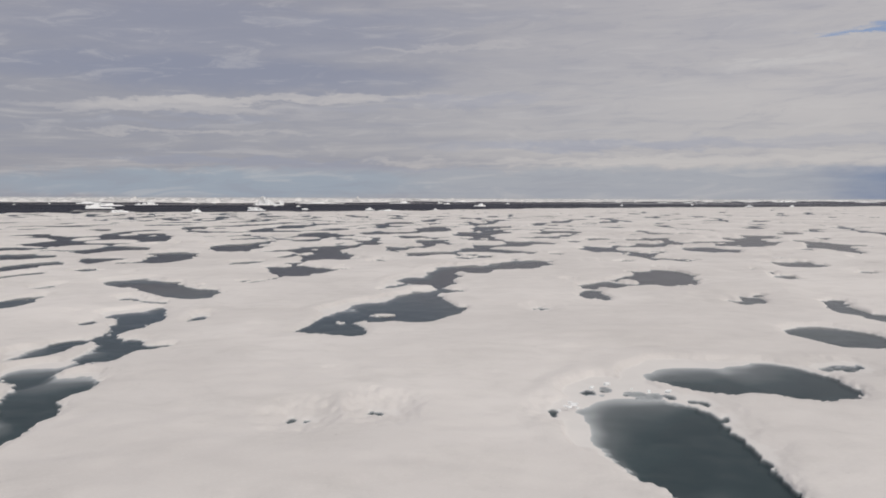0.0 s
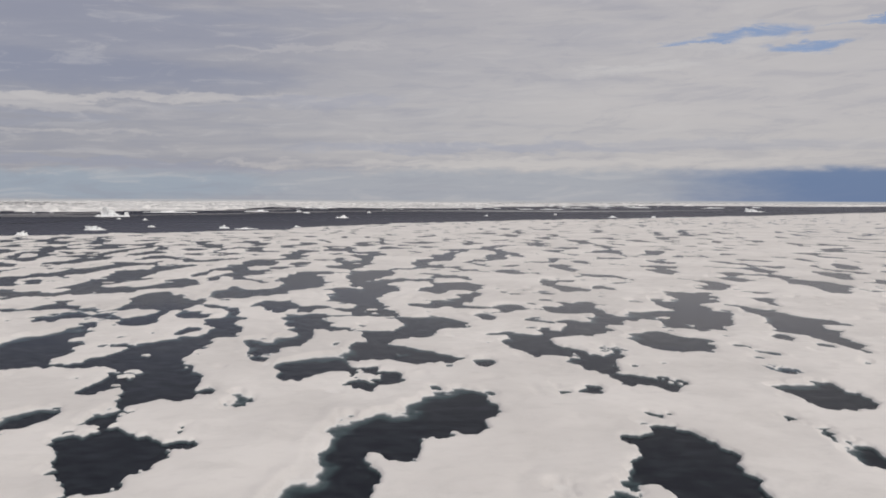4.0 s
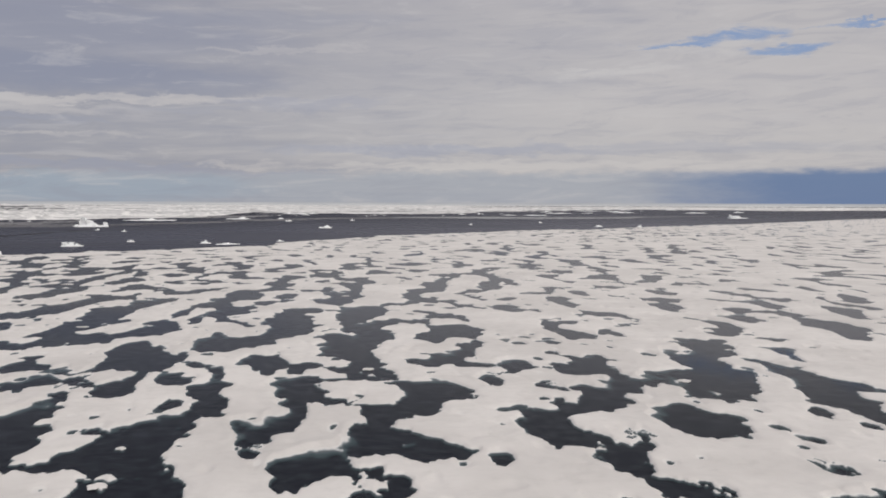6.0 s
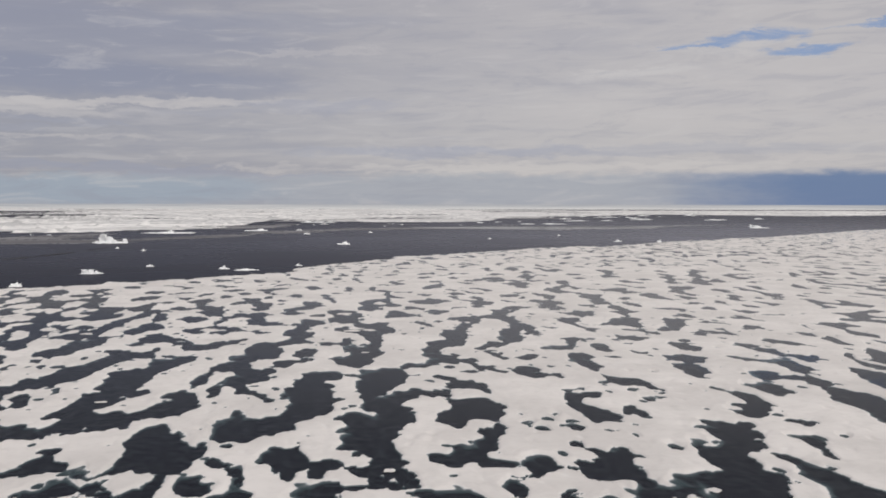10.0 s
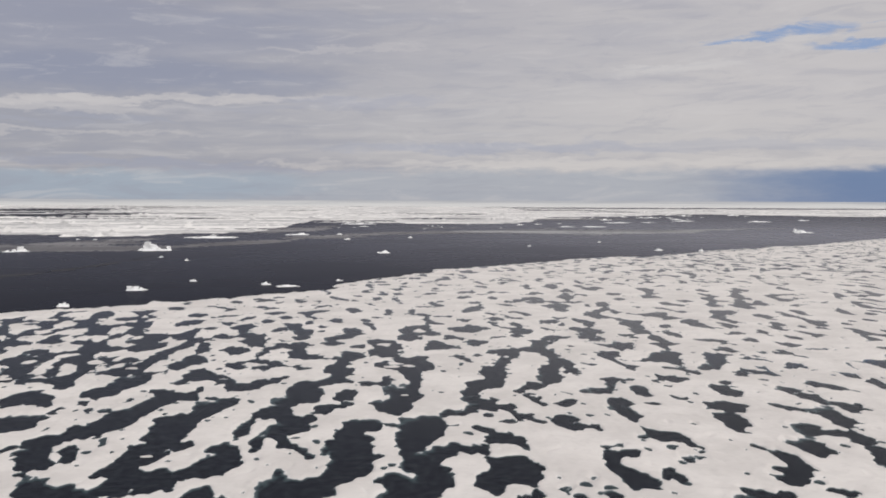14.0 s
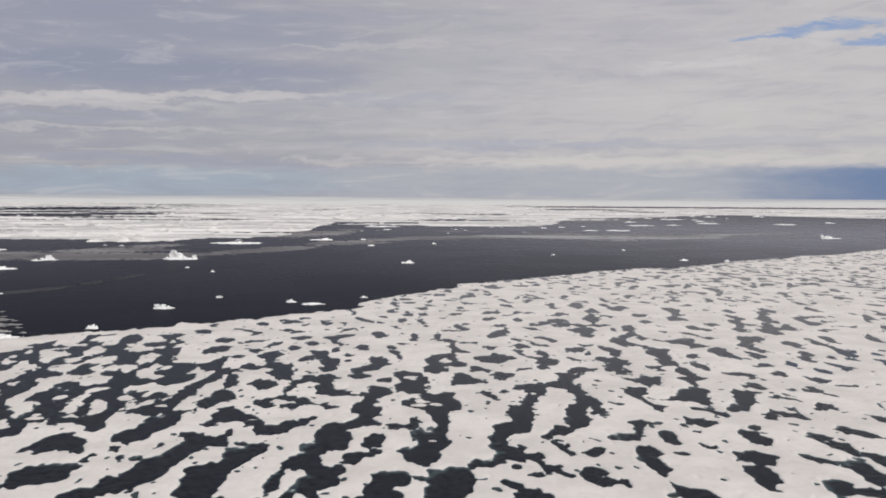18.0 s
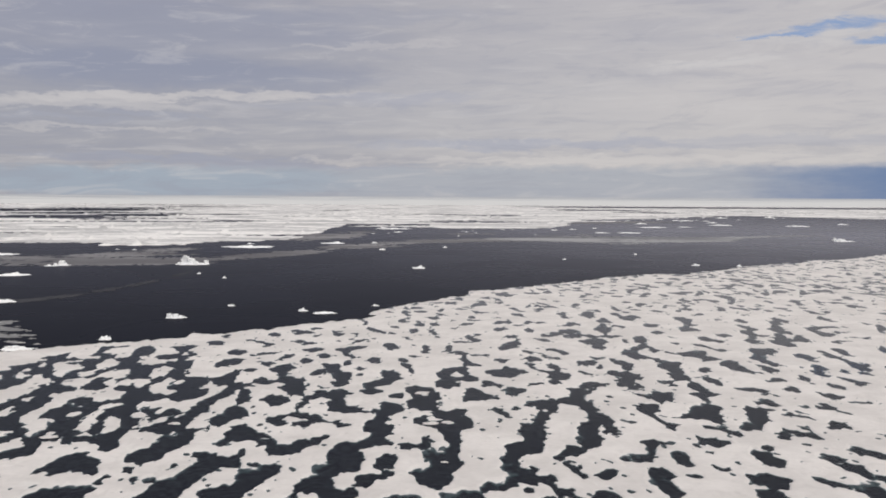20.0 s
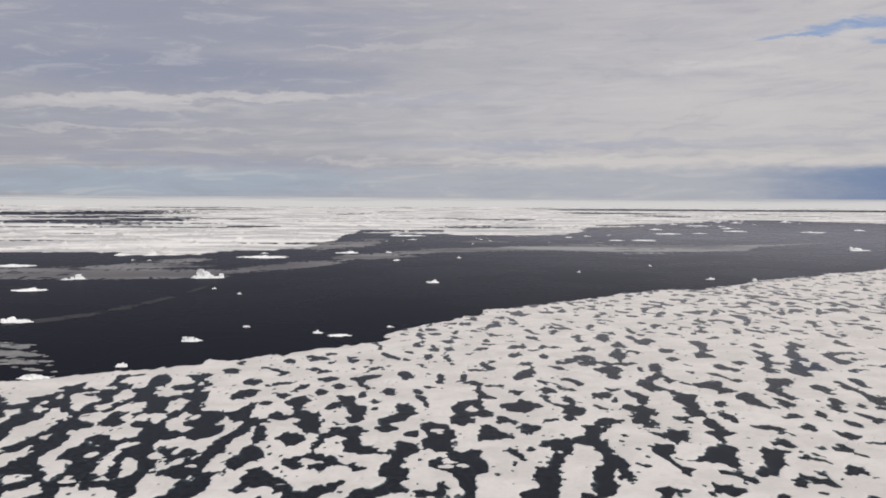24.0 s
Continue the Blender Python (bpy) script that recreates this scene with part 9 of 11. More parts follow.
pond((17.15, 361.1, 1.6), (17.03, 359.9, 1.5), (18.03, 363.3, 0.82), (15.5, 363.3, 0.49), (15.94, 358.0, 0.58), (14.84, 363.3, 0.26), (18.03, 357.7, 0.42), (18.57, 364.7, 0.33))
pond((5.93, 352.9, 1.6), (7.03, 358.7, 1), (8.12, 361.8, 0.91), (6.37, 356.5, 1), (7.69, 351.7, 0.58), (7.47, 360.1, 1), (8.46, 363.5, 0.58), (5.16, 349.7, 0.33), (7.13, 350.5, 0.23))
pond((145.2, 364.2, 0.7), (146.1, 364.2, 0.58), (146.7, 364.5, 0.47), (147.6, 364.5, 0.35), (148.0, 364.5, 0.26), (144.7, 363.3, 0.35), (148.5, 364.5, 0.23), (144.6, 365.2, 0.23), (147.2, 364.0, 0.23), (148.9, 364.5, 0.12), (149.1, 364.7, 0.12), (145.6, 363.0, 0.12))
pond((1.19, 363.5, 0.66), (1.75, 364.7, 0.48), (2.29, 365.9, 0.26), (0.53, 363.5, 0.26), (1.31, 362.3, 0.26), (1.97, 365.2, 0.37), (1.41, 364.0, 0.58), (2.52, 366.4, 0.16))
pond((171.5, 365.5, 0.58), (172.5, 365.9, 0.47), (173.2, 366.4, 0.35), (170.8, 364.5, 0.33), (173.9, 366.7, 0.26), (174.4, 366.9, 0.23), (172.0, 365.7, 0.48), (174.9, 367.2, 0.16), (170.5, 364.0, 0.16), (175.2, 367.4, 0.12), (170.3, 363.5, 0.12), (171.1, 364.2, 0.12), (170.8, 365.2, 0.12), (174.2, 366.4, 0.12), (174.1, 367.2, 0.12), (175.4, 367.4, 0.12), (170.7, 363.8, 0.12))
pond((131.1, 366.7, 0.78), (132.0, 365.9, 0.47), (130.9, 368.4, 0.37), (132.5, 365.5, 0.23), (130.6, 365.7, 0.33), (131.5, 366.2, 0.58))
pond((115.2, 367.6, 1), (116.4, 369.6, 0.74), (113.6, 366.9, 0.68), (117.1, 371.0, 0.49), (112.6, 366.4, 0.47), (117.6, 371.8, 0.37), (114.4, 367.4, 0.84), (112.0, 366.2, 0.26), (118.0, 372.5, 0.26), (116.3, 367.6, 0.26), (111.5, 365.9, 0.16), (115.6, 369.8, 0.33), (113.1, 365.7, 0.12), (118.2, 373.0, 0.16))
pond((48.72, 367.4, 1.8), (47.84, 369.3, 1.6), (50.37, 367.2, 0.78), (47.72, 371.5, 0.89), (48.38, 364.2, 0.63))
pond((85.9, 358.2, 2.7), (84.47, 368.4, 1.5), (88.43, 361.1, 1.9), (84.79, 353.4, 1.7), (84.57, 364.5, 1.5), (84.35, 370.5, 1.5), (89.31, 363.0, 1.2), (90.19, 365.0, 0.47), (85.46, 373.0, 0.47))
pond((20, 370.1, 1.3), (19.34, 372.7, 0.82), (21.44, 369.1, 0.58), (18.91, 374.7, 0.47), (19.24, 367.6, 0.35), (22.09, 368.8, 0.26), (18.57, 375.9, 0.23), (21, 367.9, 0.12))
pond((64.56, 370.5, 1.5), (64.44, 361.3, 1.2), (67.19, 376.1, 1), (65.77, 373.7, 1), (64.44, 365.7, 0.68), (68.41, 376.3, 0.58), (65.66, 360.6, 0.58), (63.56, 359.4, 0.58), (63.02, 371.0, 0.48), (69.28, 376.6, 0.35), (64.22, 364.0, 0.68), (64.66, 367.2, 0.74), (65.99, 375.9, 0.37), (64.66, 374.2, 0.26), (66.31, 360.1, 0.23), (63.02, 358.4, 0.16), (66.09, 371.3, 0.23), (63.9, 367.4, 0.23), (69.72, 376.6, 0.16))
pond((73.47, 365.9, 2.5), (75.44, 373.4, 1.9), (74.56, 370.1, 2.2), (76.88, 376.1, 1), (72.69, 362.1, 1.3), (75.66, 374.2, 1.9))
pond((166.1, 374.7, 0.82), (167.3, 375.6, 0.63), (165.0, 372.7, 0.58), (168.2, 376.3, 0.47), (164.4, 371.5, 0.37), (165.5, 373.7, 0.74), (168.7, 376.8, 0.35), (169.3, 377.3, 0.26), (163.9, 370.5, 0.26), (169.6, 377.6, 0.23), (163.6, 369.8, 0.16), (164.1, 371.0, 0.33), (166.6, 376.1, 0.26), (169.9, 377.8, 0.16), (167.0, 374.4, 0.26), (167.7, 376.8, 0.16), (163.3, 369.3, 0.12), (170.2, 378.0, 0.12))
pond((102.9, 378.0, 1.4), (101.1, 379.3, 0.89), (104.2, 375.4, 0.71), (100.3, 379.7, 0.58), (102.0, 378.5, 1.2), (104.9, 373.9, 0.37), (103.6, 376.6, 1))
pond((34.19, 376.8, 1.3), (36.18, 376.1, 0.7), (37.5, 376.1, 0.58), (33.43, 374.2, 0.58), (38.59, 376.1, 0.47), (33.53, 379.5, 0.58), (35.19, 376.3, 0.89), (39.47, 376.1, 0.35), (40.25, 376.3, 0.35), (33.21, 372.5, 0.35), (36.94, 376.6, 0.47), (40.91, 376.1, 0.23), (41.34, 376.3, 0.23), (41.9, 376.3, 0.23), (33.09, 371.3, 0.23), (38.16, 376.6, 0.35), (33.21, 380.7, 0.23), (36.72, 375.1, 0.16), (38.16, 375.6, 0.23), (39.03, 376.6, 0.23), (32.99, 370.5, 0.12), (32.99, 375.4, 0.12), (40.69, 376.3, 0.23), (39.81, 376.6, 0.23), (36.94, 375.1, 0.12), (39.91, 375.6, 0.12), (42.34, 376.3, 0.12))
pond((7.57, 375.4, 1.4), (8.02, 379.0, 1.1), (8.02, 372.0, 1), (7.91, 381.7, 0.58), (8.56, 369.6, 0.47), (7.79, 376.8, 1.4), (7.79, 383.1, 0.26), (8.78, 368.6, 0.23))
pond((142.7, 383.1, 1.3), (144.1, 383.4, 0.89), (145.1, 383.6, 0.58), (141.9, 384.8, 0.7), (142.1, 380.7, 0.58), (145.7, 383.9, 0.35), (141.4, 386.0, 0.26), (146.3, 383.9, 0.16))
pond((3.84, 384.1, 0.58), (3.18, 385.3, 0.37), (2.84, 385.8, 0.26), (3.84, 382.9, 0.26), (2.62, 386.3, 0.16), (4.28, 384.3, 0.26))
pond((21.32, 382.6, 0.93), (21.66, 384.8, 0.7), (20.88, 380.5, 0.47), (21.99, 387.0, 0.35), (22.21, 388.2, 0.23), (20.66, 379.3, 0.23), (21.77, 385.8, 0.58), (20.78, 384.3, 0.16))
pond((153.5, 385.5, 1.6), (155.1, 386.0, 0.58), (153.2, 388.4, 0.58), (152.0, 385.1, 0.37), (153.7, 382.6, 0.49))
pond((58.4, 385.3, 1.4), (59.82, 388.4, 1.1), (57.52, 381.2, 1), (57.96, 383.4, 1.3), (59.28, 387.2, 1.2), (60.04, 390.1, 0.58))
pond((127.8, 379.5, 1.2), (129.0, 383.9, 1), (130.1, 387.7, 0.89), (130.6, 389.4, 0.78), (128.4, 381.4, 1.1), (126.6, 378.0, 0.58), (129.6, 385.8, 0.94), (130.6, 391.4, 0.26))
pond((93.81, 389.2, 0.82), (95.03, 390.4, 0.58), (95.79, 391.1, 0.42), (96.34, 391.6, 0.26), (94.37, 389.7, 0.68), (93.04, 389.9, 0.26), (93.59, 387.2, 0.23), (96.78, 392.1, 0.16), (97, 392.3, 0.12))
pond((12.19, 391.1, 1.7), (14.06, 390.4, 1), (11.43, 389.9, 1.3), (15.28, 389.9, 0.58), (13.07, 390.9, 1.4), (12.19, 393.3, 0.91), (15.94, 389.7, 0.26), (10.54, 387.5, 0.23))
pond((88.09, 381.4, 1.2), (88.65, 386.8, 1), (89.53, 375.4, 1), (89.09, 390.9, 0.89), (88.31, 378.0, 0.71), (88.43, 384.6, 1.1), (90.96, 375.4, 0.59), (89.19, 393.0, 0.66), (91.94, 375.4, 0.35), (88.65, 376.6, 0.63), (88.53, 389.2, 0.58), (89.31, 388.9, 0.52), (88.97, 394.3, 0.35), (87.66, 378.8, 0.37), (92.5, 375.4, 0.23), (90.52, 374.4, 0.35), (90.52, 376.3, 0.33), (89.85, 392.6, 0.23), (91.5, 374.7, 0.23), (87.22, 379.5, 0.23), (87, 380.2, 0.23))
pond((187.5, 392.1, 2), (185.3, 390.6, 1.4), (183.9, 389.2, 0.82), (188.4, 395.5, 0.89), (188.9, 389.7, 0.82), (186.4, 391.6, 1.8), (182.9, 388.2, 0.37))
pond((115.9, 385.3, 1.6), (119.8, 396.2, 1), (118.3, 393.3, 0.91), (116.9, 389.9, 0.89), (114.3, 383.9, 0.82), (117.6, 391.6, 0.82), (116.5, 387.7, 1.2), (113.4, 382.9, 0.35), (119.3, 394.0, 0.58), (118.8, 395.2, 0.58), (117.0, 382.6, 0.35), (121.0, 396.0, 0.26))
pond((54.66, 392.1, 0.49), (55.21, 393.3, 0.48), (55.87, 394.7, 0.42), (56.41, 396.0, 0.33), (56.85, 396.9, 0.33), (57.29, 397.9, 0.26), (54, 391.6, 0.26), (57.74, 398.9, 0.26), (55.65, 393.8, 0.33), (58.06, 399.6, 0.16), (58.4, 400.3, 0.16), (56.31, 395.2, 0.26), (58.62, 400.8, 0.16), (53.66, 391.1, 0.12), (55.21, 392.1, 0.16), (55.43, 394.5, 0.16), (55.97, 395.7, 0.12), (56.75, 396.2, 0.16), (56.53, 396.7, 0.16), (57.19, 397.2, 0.16), (57.52, 398.4, 0.26))
pond((18.79, 402.5, 0.71), (18.69, 400.3, 0.58), (19.34, 403.9, 0.35), (18.57, 400.8, 0.63), (18.79, 399.1, 0.26), (19.56, 404.7, 0.16))
pond((75.66, 398.1, 1.5), (76.77, 400.8, 1.4), (77.53, 403.9, 0.82), (75.34, 394.7, 0.48), (77.97, 405.6, 0.47), (76.54, 399.8, 1.5), (74.34, 398.4, 0.48))
pond((102.5, 400.8, 1.6), (101.4, 397.2, 1.2), (103.6, 404.4, 1), (100.6, 394.0, 0.58), (103.2, 402.0, 1.6), (101.8, 399.3, 1.5), (103.9, 406.6, 0.58), (100.3, 392.6, 0.33))
pond((26.94, 406.8, 2.1), (28.25, 409.7, 1), (25.5, 403.5, 0.82), (25.72, 409.3, 0.82), (29.13, 411.7, 0.33))
pond((63.34, 404.4, 1.3), (62.91, 408.3, 0.7), (64.56, 402.0, 0.74), (65.22, 400.8, 0.48), (62.69, 410.0, 0.47), (63.12, 406.1, 1), (64, 403.2, 1), (65.77, 399.8, 0.26), (62.57, 411.2, 0.26))
pond((46.96, 408.1, 1.4), (46.74, 406.4, 1.3), (48.06, 410.5, 0.71), (48.6, 411.9, 0.35), (47.4, 409.3, 1.1), (47.28, 403.9, 0.35), (46.62, 408.8, 1))
pond((82.93, 407.1, 1), (82.71, 410.0, 0.68), (83.59, 405.6, 0.58), (82.59, 411.7, 0.47), (82.59, 412.9, 0.35), (82.81, 408.3, 0.93), (84.03, 404.9, 0.33), (82.59, 413.9, 0.23), (82.04, 405.9, 0.23), (82.49, 414.6, 0.12))
pond((38.27, 402.5, 2), (39.69, 409.5, 1.7), (35.62, 397.9, 1.5), (34.31, 396.2, 1.3), (38.93, 405.6, 1.9), (36.94, 399.6, 1.6), (39.59, 413.1, 0.78))
pond((179.7, 405.1, 1.5), (180.3, 409.0, 1), (180.7, 412.4, 0.58), (178.3, 403.5, 0.7), (181.0, 414.1, 0.35), (180.5, 411.0, 0.74), (177.5, 402.7, 0.26), (181.2, 415.3, 0.23), (180.8, 402.5, 0.23), (179.2, 408.3, 0.26))
pond((169.3, 407.1, 1.8), (171.5, 412.6, 1.6), (165.5, 394.3, 1), (168.7, 403.0, 1), (170.5, 410.0, 1.7), (166.6, 396.2, 0.78), (167.6, 397.9, 0.48), (173.1, 413.4, 0.58), (168.4, 400.1, 0.47), (164.3, 394.0, 0.48), (168.1, 398.9, 0.33), (171.4, 416.3, 0.26), (163.9, 394.0, 0.26), (167.1, 397.6, 0.37), (165.8, 391.8, 0.23), (167.8, 404.4, 0.26), (167.4, 396.7, 0.26))
pond((71.38, 412.2, 1), (70.94, 415.6, 0.58), (72.37, 411.0, 0.58), (71.16, 413.9, 0.82), (70.72, 416.8, 0.35), (70.6, 410.5, 0.35), (72.91, 410.5, 0.33))
pond((116.4, 416.3, 0.7), (117.4, 418.0, 0.58), (117.9, 419.2, 0.48), (118.6, 420.4, 0.42), (115.4, 415.6, 0.35), (119.2, 421.6, 0.33), (116.9, 417.2, 0.66), (119.7, 422.3, 0.26), (118.9, 421.1, 0.33), (114.9, 415.3, 0.23), (120.0, 423.1, 0.16), (120.3, 423.5, 0.16), (114.6, 415.1, 0.12), (115.8, 415.1, 0.12), (115.6, 416.3, 0.26), (118.1, 420.2, 0.26), (118.5, 419.4, 0.16))
pond((125.4, 413.1, 2), (126.2, 418.9, 0.89), (126.9, 421.4, 0.63), (125.1, 409.0, 0.89), (125.3, 413.9, 2), (127.4, 422.8, 0.48), (127.7, 423.8, 0.37), (128.0, 425.0, 0.26), (124.8, 406.8, 0.26), (125.1, 418.5, 0.26), (128.2, 425.7, 0.16))
pond((199.1, 420.2, 1.6), (200.5, 423.3, 1.4), (202.1, 425.5, 0.89), (197.4, 418.2, 0.91), (203.2, 426.9, 0.49), (196.4, 417.2, 0.47), (198.8, 419.4, 1.5), (203.6, 427.7, 0.35), (195.9, 416.8, 0.23), (200.7, 419.9, 0.26), (199.0, 423.8, 0.26), (202.1, 423.3, 0.26), (201.2, 426.2, 0.33))
pond((43.32, 425.0, 1.5), (44.53, 427.9, 0.84), (41.9, 425.0, 0.68), (45.09, 429.1, 0.58), (43.66, 422.1, 0.58), (41.24, 425.2, 0.37), (45.63, 430.3, 0.26), (44.75, 426.0, 0.26), (43.54, 428.4, 0.16), (45.85, 430.8, 0.16))
pond((147.5, 427.7, 3.2), (146.2, 418.5, 2.1), (145.4, 413.1, 1.4), (146.7, 422.1, 2.5), (148.7, 433.0, 1.3), (145.7, 431.0, 1.3), (145.7, 415.6, 1.7), (140.2, 401.8, 0.91), (141.9, 404.9, 0.89), (143.5, 408.1, 0.84), (144.5, 410.0, 0.89), (142.8, 406.6, 0.89), (141.1, 403.5, 0.89))
pond((161.7, 426.2, 1.9), (163.8, 423.3, 1), (161.2, 431.3, 0.96), (164.9, 421.8, 0.58), (160.1, 424.3, 0.7), (161.1, 433.7, 0.48), (162.8, 424.7, 1.5), (165.5, 420.9, 0.33), (160.5, 429.6, 0.37), (162.2, 430.3, 0.37), (161.0, 434.9, 0.26))
pond((122.7, 434.7, 1.7), (123.4, 435.4, 1.6), (121.8, 431.5, 0.78), (124.1, 438.1, 0.71), (122.4, 434.7, 1.5), (121.4, 429.8, 0.26))
pond((157.9, 441.2, 0.93), (159.2, 442.2, 0.68), (160.1, 442.9, 0.47), (157.3, 439.0, 0.37), (160.8, 443.4, 0.33), (158.5, 441.7, 0.82), (157.5, 439.8, 0.58), (161.1, 443.6, 0.23), (157.1, 438.3, 0.23), (161.5, 443.9, 0.16), (159.7, 443.4, 0.23))
pond((143.2, 444.6, 1.3), (141.6, 441.4, 1.2), (139.9, 438.3, 0.99), (144.1, 448.0, 0.91), (138.5, 435.6, 0.82), (137.6, 433.2, 0.49), (144.6, 450.2, 0.58), (140.7, 439.8, 1.1), (139.1, 436.8, 0.91), (137.9, 434.2, 0.63), (145.1, 451.9, 0.33), (141.9, 444.1, 0.58), (137.2, 432.0, 0.33), (142.8, 441.7, 0.49), (136.8, 431.3, 0.23), (144.4, 446.0, 0.35))
pond((192.7, 445.6, 2), (190.1, 442.2, 1.6), (194.4, 450.4, 1.1), (187.9, 439.0, 1), (186.5, 437.1, 0.68), (195.2, 452.8, 0.71), (185.6, 435.4, 0.58), (184.7, 433.7, 0.49), (188.9, 440.0, 1), (183.4, 431.3, 0.42), (184.0, 432.3, 0.42), (190.6, 445.6, 0.74), (195.8, 454.5, 0.42), (191.7, 441.7, 0.68), (182.9, 430.3, 0.37), (194.5, 447.7, 0.63), (182.1, 428.9, 0.33), (193.1, 449.9, 0.58), (185.1, 434.4, 0.52), (181.6, 427.9, 0.26), (182.5, 429.6, 0.33), (196.1, 455.5, 0.26), (181.3, 427.2, 0.23), (186.1, 435.9, 0.48), (188.2, 441.9, 0.26), (186.8, 438.5, 0.42), (187.3, 436.8, 0.26), (180.8, 426.4, 0.16), (180.5, 425.7, 0.16), (181.8, 428.4, 0.26), (184.1, 433.2, 0.26))
pond((169.9, 438.1, 1.4), (171.5, 441.7, 1.2), (173.0, 445.3, 0.99), (168.6, 435.2, 1), (174.2, 448.2, 0.82), (175.2, 450.6, 0.66), (167.6, 432.7, 0.58), (176.0, 452.3, 0.58), (172.4, 443.6, 1.1), (176.6, 454.0, 0.42), (177.2, 455.2, 0.37), (167.1, 431.5, 0.37), (171.4, 438.8, 0.58), (173.9, 446.5, 0.66), (177.6, 456.2, 0.26), (178.0, 457.2, 0.26), (170.0, 441.2, 0.37), (173.2, 447.5, 0.37), (175.0, 449.2, 0.49), (166.7, 430.8, 0.26), (178.3, 457.9, 0.23), (168.5, 437.8, 0.26), (169.7, 434.9, 0.33), (174.6, 449.9, 0.42), (167.6, 434.2, 0.33), (168.3, 432.7, 0.23), (176.5, 452.8, 0.26), (178.6, 458.6, 0.16), (175.9, 450.9, 0.26))
speck((-1.63, 21.55, 0.03), (-1.5, 21.5, 0.025), (-1.16, 21.5, 0.022))
speck((4.28, 42.2, 0.035), (4.44, 42.3, 0.06), (4.6, 42.25, 0.04), (4.42, 42.7, 0.03), (4.1, 42.1, 0.02))
speck((3.727, 23.84, 0.11), (3.807, 23.93, 0.093))
speck((4.226, 24.3, 0.045))
speck((4.686, 23.83, 0.056), (4.766, 23.74, 0.055), (4.886, 23.74, 0.054))
speck((5.052, 23.41, 0.056), (5.172, 23.41, 0.055), (5.292, 23.41, 0.054))
speck((5.683, 23.44, 0.049), (5.763, 23.44, 0.04))
speck((6.306, 22.78, 0.072), (6.146, 22.86, 0.072), (6.386, 22.69, 0.053), (6.186, 22.86, 0.065))
speck((2.601, 21.68, 0.054))
speck((6.246, 21.1, 0.13), (6.166, 21.37, 0.091), (6.366, 21.02, 0.092), (6.166, 20.75, 0.062), (6.126, 21.63, 0.053))
speck((6.041, 20.32, 0.1), (6.161, 20.32, 0.059))
speck((6.061, 18.58, 0.12), (6.141, 18.49, 0.093), (6.021, 18.32, 0.062))
speck((12.08, 27.5, 0.13), (11.76, 27.5, 0.1), (11.92, 27.5, 0.11), (12.24, 27.59, 0.1), (11.6, 27.5, 0.083), (11.44, 27.5, 0.062), (12.36, 27.67, 0.062), (11.72, 27.59, 0.097), (11.28, 27.5, 0.041), (11.56, 27.59, 0.064), (11.84, 27.59, 0.1), (11.96, 27.59, 0.1))
speck((4.431, 42.01, 0.11), (4.511, 42.18, 0.09), (4.311, 42.09, 0.041))
speck((-3.358, 20.66, 0.029))
speck((-2.964, 20.67, 0.037))



def rotten(x, y, wide, seed):
    """A crumbled patch: small dark holes close together."""
    rng = random.Random(seed)
    speck(*((x + rng.gauss(0, 0.3) * wide, y + rng.gauss(0, 0.45) * wide, rng.uniform(0.02, 0.09) * wide ** 0.5) for _ in range(int(6 + 3 * wide))))


for i, (x, y, wide) in enumerate(((-19.1, 112.6, 3.0), (-10.5, 102.8, 1.0), (-15.3, 95.0, 0.9), (-4.7, 88.7, 1.4), (20.2, 88.8, 2.0), (28.7, 79.3, 1.3), (10.0, 84.1, 0.8), (19.2, 105.5, 1.4))):
    rotten(x, y, wide, i)


def hollows(lobes, x, u, v, row_y, swell=1.0):
    """How far inside the hollows each place of the net lies."""
    d = np.full(x.shape, -6.0, np.float32)
    for a, b, r in lobes:
        more = swell * float(np.interp(b, (15, 40, 84, 150, 300), (0.005, 0.02, 0.065, 0.10, 0.13))) * float(np.interp(a / b, (-0.3, 0.0, 0.3), (1.6, 1.0, 0.85))) if swell else 0.035
        lo, hi = np.searchsorted(row_y, (b - (r + 3) * GRAIN, b + (r + 3) * GRAIN))
        if hi <= lo:
            continue
        xs = x[lo:hi]
        left, right = (xs < a - r - 3.5).sum(1).min(), x.shape[1] - (xs > a + r + 3.5).sum(1).min()
        if right <= left:
            continue
        reach = r * 1.03 + more - np.hypot(u[lo:hi, left:right] - a, v[lo:hi, left:right] - b / GRAIN)
        old = d[lo:hi, left:right]
        soft = min(0.4, 0.35 * r)
        blend = np.maximum(soft - np.abs(reach - old), 0) / soft
        d[lo:hi, left:right] = np.maximum(old, reach) + blend * blend * soft * 0.25
    return d


